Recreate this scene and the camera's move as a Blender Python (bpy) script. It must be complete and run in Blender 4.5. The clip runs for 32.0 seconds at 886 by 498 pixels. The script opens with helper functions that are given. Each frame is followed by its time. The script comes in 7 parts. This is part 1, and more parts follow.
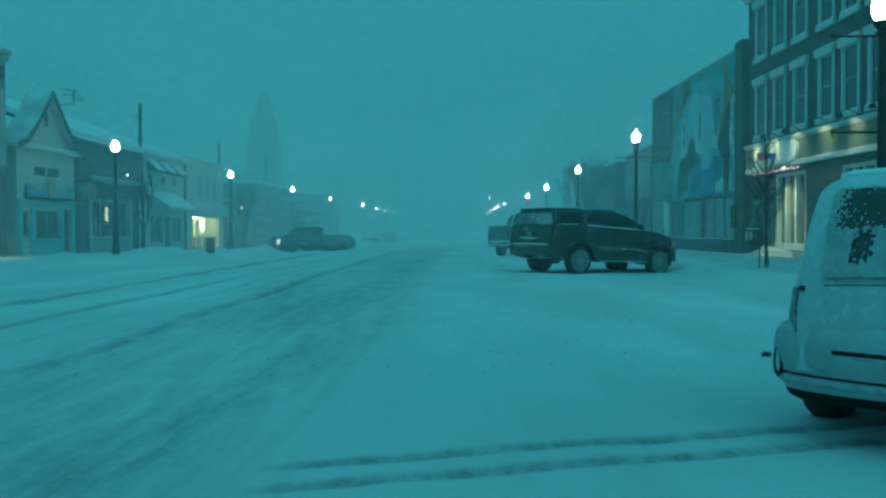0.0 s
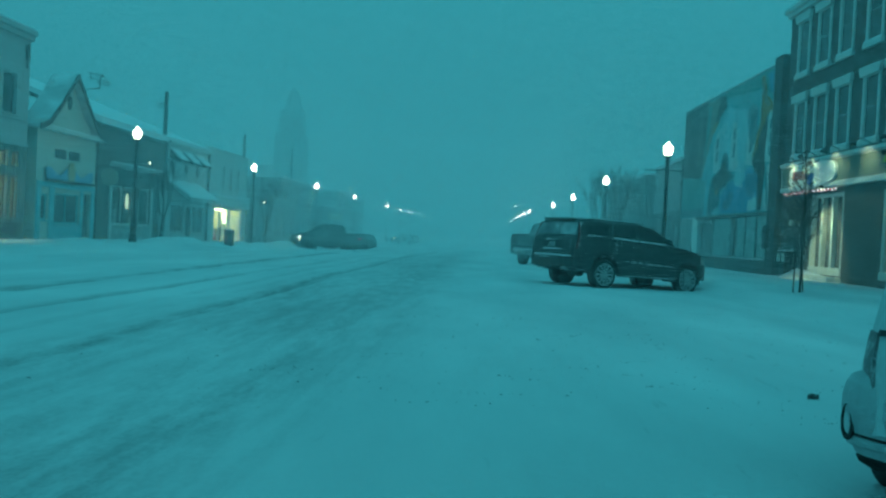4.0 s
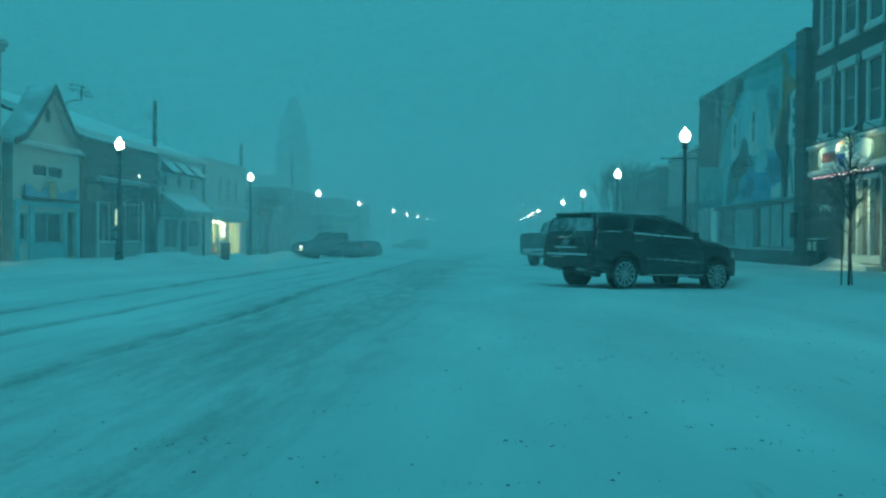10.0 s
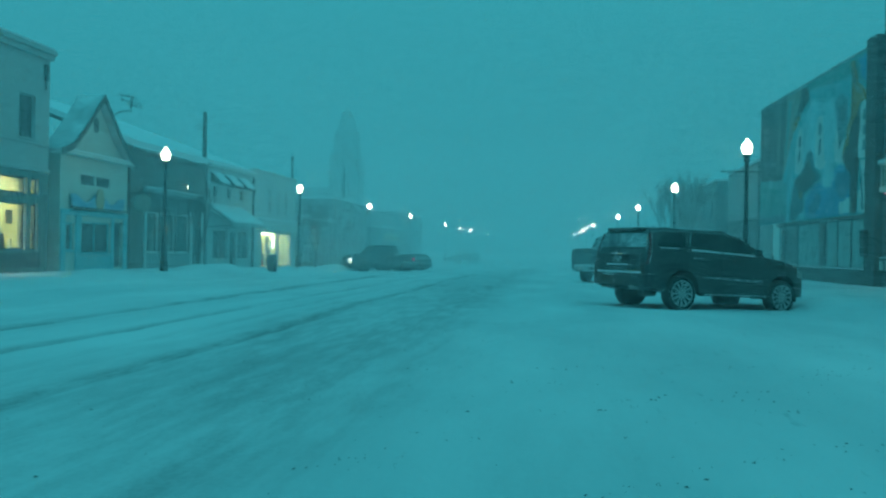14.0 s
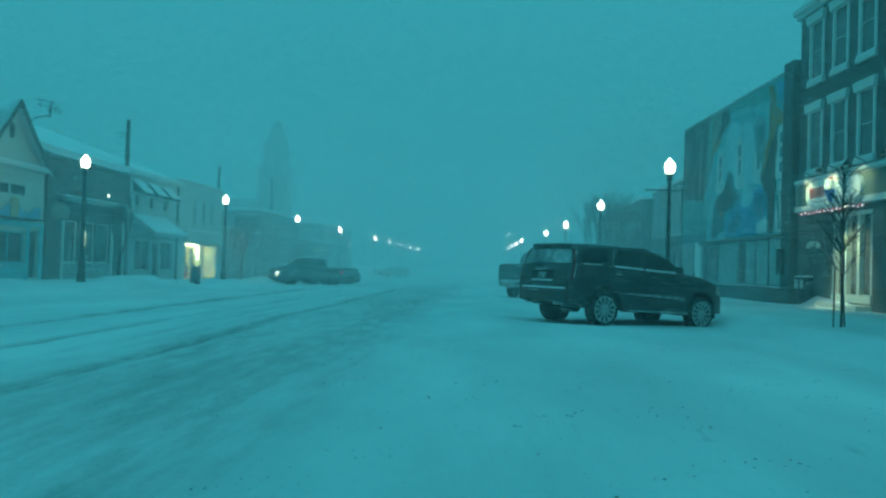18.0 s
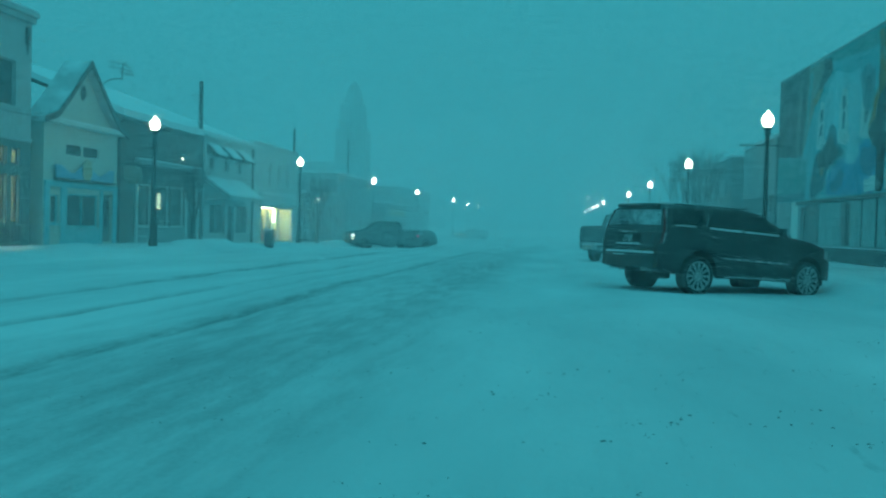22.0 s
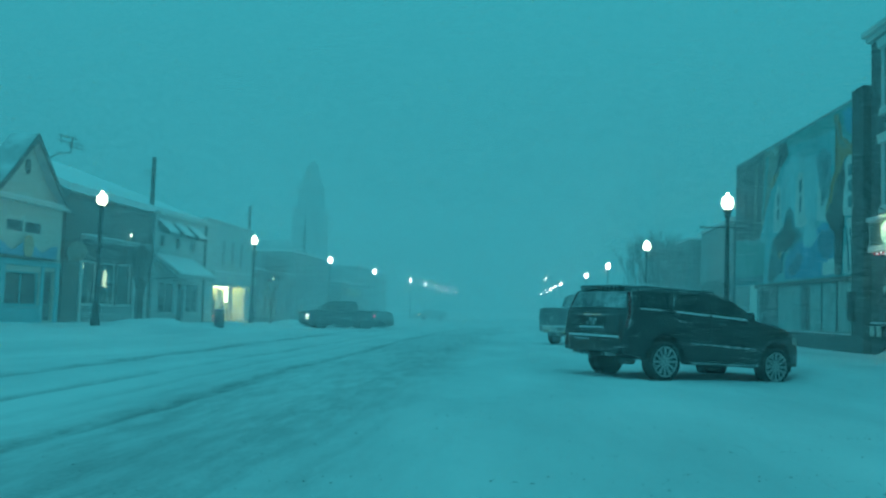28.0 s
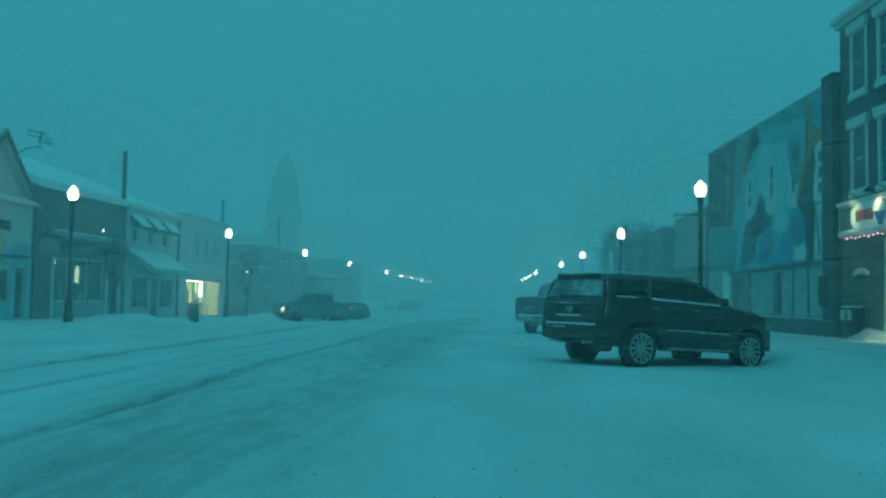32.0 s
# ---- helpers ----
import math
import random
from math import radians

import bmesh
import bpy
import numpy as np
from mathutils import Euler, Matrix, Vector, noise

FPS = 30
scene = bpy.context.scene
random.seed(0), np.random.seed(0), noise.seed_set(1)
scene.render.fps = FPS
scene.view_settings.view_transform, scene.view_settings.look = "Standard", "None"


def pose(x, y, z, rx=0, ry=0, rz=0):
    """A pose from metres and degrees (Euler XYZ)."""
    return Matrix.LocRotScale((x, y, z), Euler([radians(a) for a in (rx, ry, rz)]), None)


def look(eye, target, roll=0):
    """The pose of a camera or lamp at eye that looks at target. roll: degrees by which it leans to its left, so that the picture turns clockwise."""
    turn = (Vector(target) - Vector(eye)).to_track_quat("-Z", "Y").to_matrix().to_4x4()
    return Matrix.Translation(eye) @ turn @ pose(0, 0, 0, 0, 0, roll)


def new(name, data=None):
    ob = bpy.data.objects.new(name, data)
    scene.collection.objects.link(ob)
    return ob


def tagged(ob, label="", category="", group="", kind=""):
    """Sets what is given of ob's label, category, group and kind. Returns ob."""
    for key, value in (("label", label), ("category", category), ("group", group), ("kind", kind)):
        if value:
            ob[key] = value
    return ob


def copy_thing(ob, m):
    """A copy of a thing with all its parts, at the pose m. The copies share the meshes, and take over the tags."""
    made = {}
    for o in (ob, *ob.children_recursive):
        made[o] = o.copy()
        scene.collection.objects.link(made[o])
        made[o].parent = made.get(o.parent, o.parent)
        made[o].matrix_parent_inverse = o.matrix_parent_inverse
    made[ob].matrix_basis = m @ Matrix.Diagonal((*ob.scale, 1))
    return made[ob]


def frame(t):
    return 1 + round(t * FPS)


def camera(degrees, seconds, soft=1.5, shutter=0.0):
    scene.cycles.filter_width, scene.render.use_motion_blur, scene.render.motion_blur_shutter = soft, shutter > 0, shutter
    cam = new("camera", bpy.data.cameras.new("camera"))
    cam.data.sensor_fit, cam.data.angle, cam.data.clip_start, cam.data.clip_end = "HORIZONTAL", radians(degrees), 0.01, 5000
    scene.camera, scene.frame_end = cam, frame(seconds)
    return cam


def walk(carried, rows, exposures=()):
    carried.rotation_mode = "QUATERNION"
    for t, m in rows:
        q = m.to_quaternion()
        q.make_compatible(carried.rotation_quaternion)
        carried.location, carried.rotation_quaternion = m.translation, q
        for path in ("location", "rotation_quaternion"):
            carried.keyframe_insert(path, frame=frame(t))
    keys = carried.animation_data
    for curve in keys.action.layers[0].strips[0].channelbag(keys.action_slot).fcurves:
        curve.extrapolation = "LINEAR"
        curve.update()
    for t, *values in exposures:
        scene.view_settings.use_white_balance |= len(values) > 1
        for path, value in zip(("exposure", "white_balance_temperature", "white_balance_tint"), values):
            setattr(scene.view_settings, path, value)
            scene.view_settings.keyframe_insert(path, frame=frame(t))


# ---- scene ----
cam = camera(52.8, 32.0, soft=2.4)
PATH = [
    (0, (0.341, -3.81, 1.119), (0.286, -1.811, 1.081), -0.1),
    (0.5, (0.33, -3.69, 1.119), (0.292, -1.691, 1.08), 1.1),
    (1, (0.341, -3.57, 1.128), (0.252, -1.572, 1.107), 0.5),
    (1.5, (0.368, -3.5, 1.131), (0.249, -1.504, 1.083), 0.2),
    (2, (0.357, -3.43, 1.123), (0.252, -1.434, 1.068), 1.9),
    (2.5, (0.4, -3.34, 1.126), (0.301, -1.344, 1.037), 1.0),
    (3, (0.416, -3.22, 1.142), (0.323, -1.222, 1.119), 3.1),
    (3.5, (0.42, -3.08, 1.143), (0.309, -1.084, 1.114), 2.9),
    (5.5, (0.439, -2.243, 1.13), (0.352, -0.246, 1.098), 2.9),
    (6, (0.375, -1.978, 1.128), (0.219, 0.016, 1.081), 2.4),
    (6.5, (0.406, -1.802, 1.119), (0.245, 0.19, 1.053), 0.9),
    (7, (0.478, -1.563, 1.126), (0.281, 0.427, 1.076), 2.5),
    (7.5, (0.42, -1.417, 1.111), (0.276, 0.578, 1.103), 1.7),
    (8, (0.391, -1.242, 1.135), (0.268, 0.754, 1.115), 0.1),
    (8.5, (0.469, -1.005, 1.139), (0.283, 0.987, 1.168), 1.5),
    (9, (0.495, -0.914, 1.145), (0.352, 1.081, 1.11), 1.2),
    (9.5, (0.482, -0.717, 1.131), (0.365, 1.279, 1.096), 1.4),
    (10, (0.514, -0.544, 1.13), (0.383, 1.451, 1.107), 0.4),
    (10.5, (0.545, -0.548, 1.151), (0.432, 1.448, 1.097), 1.1),
    (11, (0.595, -0.459, 1.13), (0.458, 1.534, 1.045), 0.9),
    (11.5, (0.584, -0.294, 1.132), (0.463, 1.701, 1.078), 1.9),
    (12, (0.627, -0.193, 1.138), (0.595, 1.806, 1.098), 0.7),
    (12.5, (0.69, 0.138, 1.149), (0.529, 2.131, 1.137), 2.7),
    (13, (0.69, 0.34, 1.161), (0.471, 2.328, 1.102), 2.3),
    (13.5, (0.662, 0.556, 1.165), (0.406, 2.54, 1.141), 1.1),
    (15.5, (0.684, 0.576, 1.137), (0.443, 2.562, 1.165), 0.9),
    (16, (0.682, 0.572, 1.145), (0.463, 2.56, 1.172), 1.4),
    (16.5, (0.66, 0.521, 1.169), (0.461, 2.51, 1.23), 1.4),
    (17, (0.65, 0.441, 1.159), (0.525, 2.437, 1.186), 1.0),
    (17.5, (0.711, 0.541, 1.175), (0.619, 2.537, 1.272), -0.0),
    (18, (0.758, 0.698, 1.151), (0.661, 2.696, 1.193), 1.7),
    (18.5, (0.764, 0.982, 1.148), (0.608, 2.975, 1.206), 0.9),
    (19, (0.715, 1.189, 1.145), (0.523, 3.18, 1.146), -1.7),
    (19.5, (0.801, 1.574, 1.16), (0.488, 3.549, 1.189), 0.8),
    (20, (0.755, 1.626, 1.139), (0.487, 3.607, 1.082), 2.8),
    (20.5, (0.755, 1.862, 1.157), (0.476, 3.842, 1.145), 1.6),
    (21, (0.718, 1.975, 1.157), (0.454, 3.957, 1.128), 1.6),
    (21.5, (0.775, 2.207, 1.16), (0.444, 4.179, 1.168), 1.2),
    (22, (0.767, 2.276, 1.162), (0.495, 4.257, 1.115), 1.5),
    (22.5, (0.737, 2.437, 1.157), (0.484, 4.421, 1.17), 1.8),
    (23, (0.747, 2.543, 1.163), (0.5, 4.528, 1.16), 0.8),
    (23.5, (0.824, 2.675, 1.164), (0.563, 4.658, 1.178), 1.8),
    (24, (0.831, 2.835, 1.159), (0.55, 4.815, 1.134), 1.7),
    (24.5, (0.791, 2.917, 1.164), (0.518, 4.898, 1.197), 1.6),
    (26.5, (0.735, 3.239, 1.178), (0.532, 5.228, 1.196), 1.5),
    (27, (0.723, 3.25, 1.187), (0.523, 5.24, 1.218), 1.7),
    (27.5, (0.71, 3.219, 1.185), (0.526, 5.209, 1.267), 2.2),
    (28, (0.687, 3.184, 1.194), (0.504, 5.171, 1.329), 1.9),
    (28.5, (0.714, 3.19, 1.19), (0.534, 5.176, 1.353), 1.7),
    (29, (0.687, 3.132, 1.192), (0.526, 5.118, 1.359), 1.4),
    (29.5, (0.708, 3.127, 1.185), (0.557, 5.114, 1.357), 1.2),
    (30, (0.728, 3.173, 1.186), (0.541, 5.157, 1.354), 1.4),
    (30.5, (0.743, 3.087, 1.191), (0.628, 5.079, 1.338), 1.3),
    (31, (0.722, 3.144, 1.181), (0.598, 5.135, 1.325), 1.6),
    (31.5, (0.7, 3.174, 1.194), (0.565, 5.162, 1.36), 1.0),
    (32, (0.649, 3.164, 1.185), (0.523, 5.157, 1.301), 1.0),
]
walk(cam, [(t, look(eye, target, roll)) for t, eye, target, roll in PATH],
     exposures=[(0.0, 0.0), (3.0, 0.03), (7.0, 0.1), (13.0, 0.17), (20.0, 0.2), (28.0, 0.28), (30.0, 0.30), (31.0, 0.15), (32.0, -0.04)])

# ---- light: overcast snowstorm at dusk, teal cast ----
world = bpy.data.worlds.new("world")
scene.world = world
world.use_nodes = True
wn, wl = world.node_tree.nodes, world.node_tree.links
wn.clear()
w_out = wn.new("ShaderNodeOutputWorld")
w_bg = wn.new("ShaderNodeBackground")
w_sky = wn.new("ShaderNodeTexSky")
w_sky.sky_type = "NISHITA"
w_sky.sun_disc = False
w_sky.sun_elevation = radians(8)
w_sky.sun_rotation = radians(110)
w_sky.dust_density = 6.0
w_tc = wn.new("ShaderNodeTexCoord")
w_sep = wn.new("ShaderNodeSeparateXYZ")
w_ramp = wn.new("ShaderNodeValToRGB")
w_ramp.color_ramp.elements[0].position = 0.0
w_ramp.color_ramp.elements[0].color = (0.0268, 0.300, 0.365, 1)
w_ramp.color_ramp.elements[1].position = 0.55
w_ramp.color_ramp.elements[1].color = (0.0302, 0.350, 0.415, 1)
w_dim = w_ramp.color_ramp.elements.new(0.13)
w_dim.color = (0.0236, 0.262, 0.318, 1)
w_mix = wn.new("ShaderNodeMixRGB")
w_mix.inputs[0].default_value = 0.004
wl.new(w_tc.outputs["Generated"], w_sep.inputs[0])
wl.new(w_sep.outputs["Z"], w_ramp.inputs[0])
wl.new(w_ramp.outputs[0], w_mix.inputs[1])
wl.new(w_sky.outputs[0], w_mix.inputs[2])
wl.new(w_mix.outputs[0], w_bg.inputs[0])
w_bg.inputs[1].default_value = 1.0
wl.new(w_bg.outputs[0], w_out.inputs[0])

sun = new("sun", bpy.data.lights.new("sun", "SUN"))
sun.data.energy = 0.3
sun.data.angle = radians(60)
sun.data.color = (0.07, 0.85, 1.0)
sun.matrix_world = look((14, 10, 60), (0, 20, 0))


# ---- materials ----
def material(name, color, rough=0.8, metal=0.0, vary=0.15, scale=3.0, bump=0.15, fine=40.0, frost=0.0, frost_scale=1.5, coat=0.0, rime_haze=0.0):
    """Base colour with variation at two scales, fine relief, snow stuck on it in patches (frost: its share) and a
    whitening all over (last argument: its share), for thin snow and to paint haze into the colour with distance."""
    m = bpy.data.materials.new(name)
    m.use_nodes = True
    nodes, links = m.node_tree.nodes, m.node_tree.links
    b = nodes["Principled BSDF"]
    b.inputs["Roughness"].default_value = rough
    b.inputs["Metallic"].default_value = metal
    b.inputs["Coat Weight"].default_value = coat
    tc = nodes.new("ShaderNodeTexCoord")
    n1 = nodes.new("ShaderNodeTexNoise")
    n1.inputs["Scale"].default_value = scale
    n1.inputs["Detail"].default_value = 6
    links.new(tc.outputs["Object"], n1.inputs["Vector"])
    n2 = nodes.new("ShaderNodeTexNoise")
    n2.inputs["Scale"].default_value = fine
    n2.inputs["Detail"].default_value = 4
    links.new(tc.outputs["Object"], n2.inputs["Vector"])
    add = nodes.new("ShaderNodeMath")
    add.operation = "MULTIPLY_ADD"
    links.new(n2.outputs[0], add.inputs[0])
    add.inputs[1].default_value = 0.35
    links.new(n1.outputs[0], add.inputs[2])
    ramp = nodes.new("ShaderNodeValToRGB")
    lo = tuple(max(0.0, c * (1 - vary)) for c in color[:3])
    hi = tuple(min(1.0, c * (1 + vary)) for c in color[:3])
    ramp.color_ramp.elements[0].position = 0.35
    ramp.color_ramp.elements[0].color = (*lo, 1)
    ramp.color_ramp.elements[1].position = 0.95
    ramp.color_ramp.elements[1].color = (*hi, 1)
    links.new(add.outputs[0], ramp.inputs[0])
    out = ramp.outputs[0]
    if rime_haze > 0:
        rm = nodes.new("ShaderNodeMapRange")
        rm.inputs[1].default_value, rm.inputs[2].default_value = 0.45, 0.95
        rm.inputs[3].default_value, rm.inputs[4].default_value = rime_haze * 0.75, min(1.0, rime_haze * 1.25)
        links.new(add.outputs[0], rm.inputs[0])
        rx = nodes.new("ShaderNodeMixRGB")
        links.new(rm.outputs[0], rx.inputs[0])
        links.new(out, rx.inputs[1])
        rx.inputs[2].default_value = (0.80, 0.82, 0.84, 1)
        out = rx.outputs[0]
    if frost > 0:
        nf = nodes.new("ShaderNodeTexNoise")
        nf.inputs["Scale"].default_value = frost_scale
        nf.inputs["Detail"].default_value = 8
        nf.inputs["Roughness"].default_value = 0.65
        links.new(tc.outputs["Object"], nf.inputs["Vector"])
        fr = nodes.new("ShaderNodeValToRGB")
        mid = 0.5 + (0.5 - frost) * 0.6
        fr.color_ramp.elements[0].position = max(0.0, mid - 0.13)
        fr.color_ramp.elements[1].position = min(1.0, mid + 0.13)
        links.new(nf.outputs[0], fr.inputs[0])
        mx = nodes.new("ShaderNodeMixRGB")
        links.new(fr.outputs[0], mx.inputs[0])
        links.new(out, mx.inputs[1])
        mx.inputs[2].default_value = (0.82, 0.84, 0.86, 1)
        out = mx.outputs[0]
        rr = nodes.new("ShaderNodeMapRange")
        links.new(fr.outputs[0], rr.inputs[0])
        rr.inputs[3].default_value = rough
        rr.inputs[4].default_value = 0.9
        links.new(rr.outputs[0], b.inputs["Roughness"])
    links.new(out, b.inputs["Base Color"])
    if bump > 0:
        bp = nodes.new("ShaderNodeBump")
        bp.inputs["Strength"].default_value = bump
        bp.inputs["Distance"].default_value = 0.02
        links.new(n2.outputs[0], bp.inputs["Height"])
        links.new(bp.outputs[0], b.inputs["Normal"])
    return m


def glowing(name, color, strength):
    m = bpy.data.materials.new(name)
    m.use_nodes = True
    b = m.node_tree.nodes["Principled BSDF"]
    b.inputs["Base Color"].default_value = (*color, 1)
    b.inputs["Emission Color"].default_value = (*color, 1)
    b.inputs["Emission Strength"].default_value = strength
    return m


def clear_glass(name, film=0.0):
    """See-through glass; film: the share of flat grey mixed in, as haze and to dim what lies behind."""
    m = bpy.data.materials.new(name)
    m.use_nodes = True
    nodes, links = m.node_tree.nodes, m.node_tree.links
    nodes.clear()
    o = nodes.new("ShaderNodeOutputMaterial")
    t = nodes.new("ShaderNodeBsdfTransparent")
    t.inputs[0].default_value = (0.9, 0.93, 0.92, 1)
    g = nodes.new("ShaderNodeBsdfGlossy")
    g.inputs["Roughness"].default_value = 0.05
    x = nodes.new("ShaderNodeMixShader")
    x.inputs[0].default_value = 0.09
    links.new(t.outputs[0], x.inputs[1])
    links.new(g.outputs[0], x.inputs[2])
    cover = nodes.new("ShaderNodeBsdfDiffuse")
    cover.inputs[0].default_value = (0.33, 0.36, 0.37, 1)
    y = nodes.new("ShaderNodeMixShader")
    y.inputs[0].default_value = film
    links.new(x.outputs[0], y.inputs[1])
    links.new(cover.outputs[0], y.inputs[2])
    links.new(y.outputs[0], o.inputs[0])
    return m


def brick_material(name, c1, c2, mortar, frost=0.0):
    m = bpy.data.materials.new(name)
    m.use_nodes = True
    nodes, links = m.node_tree.nodes, m.node_tree.links
    b = nodes["Principled BSDF"]
    b.inputs["Roughness"].default_value = 0.9
    tc = nodes.new("ShaderNodeTexCoord")
    sep = nodes.new("ShaderNodeSeparateXYZ")
    com = nodes.new("ShaderNodeCombineXYZ")
    addn = nodes.new("ShaderNodeMath")
    links.new(tc.outputs["Object"], sep.inputs[0])
    links.new(sep.outputs["X"], addn.inputs[0])
    links.new(sep.outputs["Y"], addn.inputs[1])
    links.new(addn.outputs[0], com.inputs[0])
    links.new(sep.outputs["Z"], com.inputs[1])
    br = nodes.new("ShaderNodeTexBrick")
    br.inputs["Scale"].default_value = 1.0
    br.inputs["Brick Width"].default_value = 0.215
    br.inputs["Row Height"].default_value = 0.075
    br.inputs["Mortar Size"].default_value = 0.006
    br.inputs["Color1"].default_value = (*c1, 1)
    br.inputs["Color2"].default_value = (*c2, 1)
    br.inputs["Mortar"].default_value = (*mortar, 1)
    links.new(com.outputs[0], br.inputs["Vector"])
    n = nodes.new("ShaderNodeTexNoise")
    n.inputs["Scale"].default_value = 1.6
    n.inputs["Detail"].default_value = 10
    n.inputs["Roughness"].default_value = 0.7
    links.new(tc.outputs["Object"], n.inputs["Vector"])
    # Whitens the brick all over, to paint haze into its colour.
    fr = nodes.new("ShaderNodeMapRange")
    fr.inputs[1].default_value, fr.inputs[2].default_value = 0.3, 0.75
    fr.inputs[3].default_value, fr.inputs[4].default_value = frost * 0.6, frost * 1.5
    links.new(n.outputs[0], fr.inputs[0])
    mx = nodes.new("ShaderNodeMixRGB")
    links.new(fr.outputs[0], mx.inputs[0])
    links.new(br.outputs["Color"], mx.inputs[1])
    mx.inputs[2].default_value = (0.8, 0.82, 0.84, 1)
    links.new(mx.outputs[0], b.inputs["Base Color"])
    bp = nodes.new("ShaderNodeBump")
    bp.inputs["Strength"].default_value = 0.4
    bp.inputs["Distance"].default_value = 0.01
    links.new(br.outputs["Fac"], bp.inputs["Height"])
    bp.invert = True
    links.new(bp.outputs[0], b.inputs["Normal"])
    return m


def snow_flakes_material():
    """Thin flakes: half of the light is thrown back, half comes through."""
    m = bpy.data.materials.new("snow_flakes")
    m.use_nodes = True
    nodes, links = m.node_tree.nodes, m.node_tree.links
    nodes.clear()
    o = nodes.new("ShaderNodeOutputMaterial")
    d = nodes.new("ShaderNodeBsdfDiffuse")
    t = nodes.new("ShaderNodeBsdfTranslucent")
    x = nodes.new("ShaderNodeMixShader")
    for n in (d, t):
        n.inputs[0].default_value = (0.92, 0.93, 0.94, 1)
    links.new(d.outputs[0], x.inputs[1])
    links.new(t.outputs[0], x.inputs[2])
    links.new(x.outputs[0], o.inputs[0])
    return m


def snow_ground_material():
    """Powder snow; where wheels ran (attribute packed) it is grey, wet and pressed."""
    m = bpy.data.materials.new("snow_ground")
    m.use_nodes = True
    nodes, links = m.node_tree.nodes, m.node_tree.links
    b = nodes["Principled BSDF"]
    b.inputs["Roughness"].default_value = 0.85
    tc = nodes.new("ShaderNodeTexCoord")
    at = nodes.new("ShaderNodeAttribute")
    at.attribute_name = "packed"
    n1 = nodes.new("ShaderNodeTexNoise")
    n1.inputs["Scale"].default_value = 0.5
    n1.inputs["Detail"].default_value = 8
    stretch = nodes.new("ShaderNodeMapping")
    stretch.inputs["Scale"].default_value = (1.0, 0.3, 1.0)
    links.new(tc.outputs["Object"], stretch.inputs[0])
    links.new(stretch.outputs[0], n1.inputs["Vector"])
    n2 = nodes.new("ShaderNodeTexNoise")
    n2.inputs["Scale"].default_value = 6.0
    n2.inputs["Detail"].default_value = 8
    n2.inputs["Roughness"].default_value = 0.7
    links.new(tc.outputs["Object"], n2.inputs["Vector"])
    fresh = nodes.new("ShaderNodeValToRGB")
    fresh.color_ramp.elements[0].position = 0.3
    fresh.color_ramp.elements[0].color = (0.59, 0.61, 0.63, 1)
    fresh.color_ramp.elements[1].position = 0.65
    fresh.color_ramp.elements[1].color = (0.77, 0.78, 0.795, 1)
    links.new(n1.outputs[0], fresh.inputs[0])
    sl = nodes.new("ShaderNodeValToRGB")
    sl.color_ramp.elements[0].position = 0.35
    sl.color_ramp.elements[0].color = (0.12, 0.125, 0.13, 1)
    sl.color_ramp.elements[1].position = 0.65
    sl.color_ramp.elements[1].color = (0.34, 0.35, 0.36, 1)
    links.new(n2.outputs[0], sl.inputs[0])
    amt = nodes.new("ShaderNodeMath")
    amt.operation = "MULTIPLY"
    ragged = nodes.new("ShaderNodeMapRange")
    ragged.inputs[1].default_value = 0.35
    ragged.inputs[2].default_value = 0.6
    ragged.inputs[3].default_value = 0.55
    links.new(n2.outputs[0], ragged.inputs[0])
    streak_map = nodes.new("ShaderNodeMapping")
    streak_map.inputs["Scale"].default_value = (5.0, 0.9, 1.0)
    links.new(tc.outputs["Object"], streak_map.inputs[0])
    n3 = nodes.new("ShaderNodeTexNoise")
    n3.inputs["Scale"].default_value = 1.0
    n3.inputs["Detail"].default_value = 7
    n3.inputs["Roughness"].default_value = 0.68
    links.new(streak_map.outputs[0], n3.inputs["Vector"])
    streak = nodes.new("ShaderNodeMapRange")
    streak.inputs[1].default_value, streak.inputs[2].default_value = 0.36, 0.62
    streak.inputs[3].default_value, streak.inputs[4].default_value = 0.35, 1.15
    links.new(n3.outputs[0], streak.inputs[0])
    both = nodes.new("ShaderNodeMath")
    both.operation = "MULTIPLY"
    links.new(ragged.outputs[0], both.inputs[0])
    links.new(streak.outputs[0], both.inputs[1])
    n4 = nodes.new("ShaderNodeTexNoise")
    n4.inputs["Scale"].default_value = 22.0
    n4.inputs["Detail"].default_value = 5
    n4.inputs["Roughness"].default_value = 0.7
    links.new(tc.outputs["Object"], n4.inputs["Vector"])
    crumb = nodes.new("ShaderNodeMapRange")
    crumb.inputs[1].default_value, crumb.inputs[2].default_value = 0.44, 0.56
    crumb.inputs[3].default_value, crumb.inputs[4].default_value = 0.82, 1.1
    links.new(n4.outputs[0], crumb.inputs[0])
    fine = nodes.new("ShaderNodeMath")
    fine.operation = "MULTIPLY"
    links.new(both.outputs[0], fine.inputs[0])
    links.new(crumb.outputs[0], fine.inputs[1])
    fine.use_clamp = True
    links.new(fine.outputs[0], amt.inputs[0])
    links.new(at.outputs["Fac"], amt.inputs[1])
    scuff = nodes.new("ShaderNodeMapRange")
    scuff.inputs[1].default_value, scuff.inputs[2].default_value = 0.62, 0.70
    scuff.inputs[3].default_value, scuff.inputs[4].default_value = 0.0, 0.28
    links.new(n3.outputs[0], scuff.inputs[0])
    most = nodes.new("ShaderNodeMath")
    most.operation = "MAXIMUM"
    links.new(amt.outputs[0], most.inputs[0])
    links.new(scuff.outputs[0], most.inputs[1])
    mx = nodes.new("ShaderNodeMixRGB")
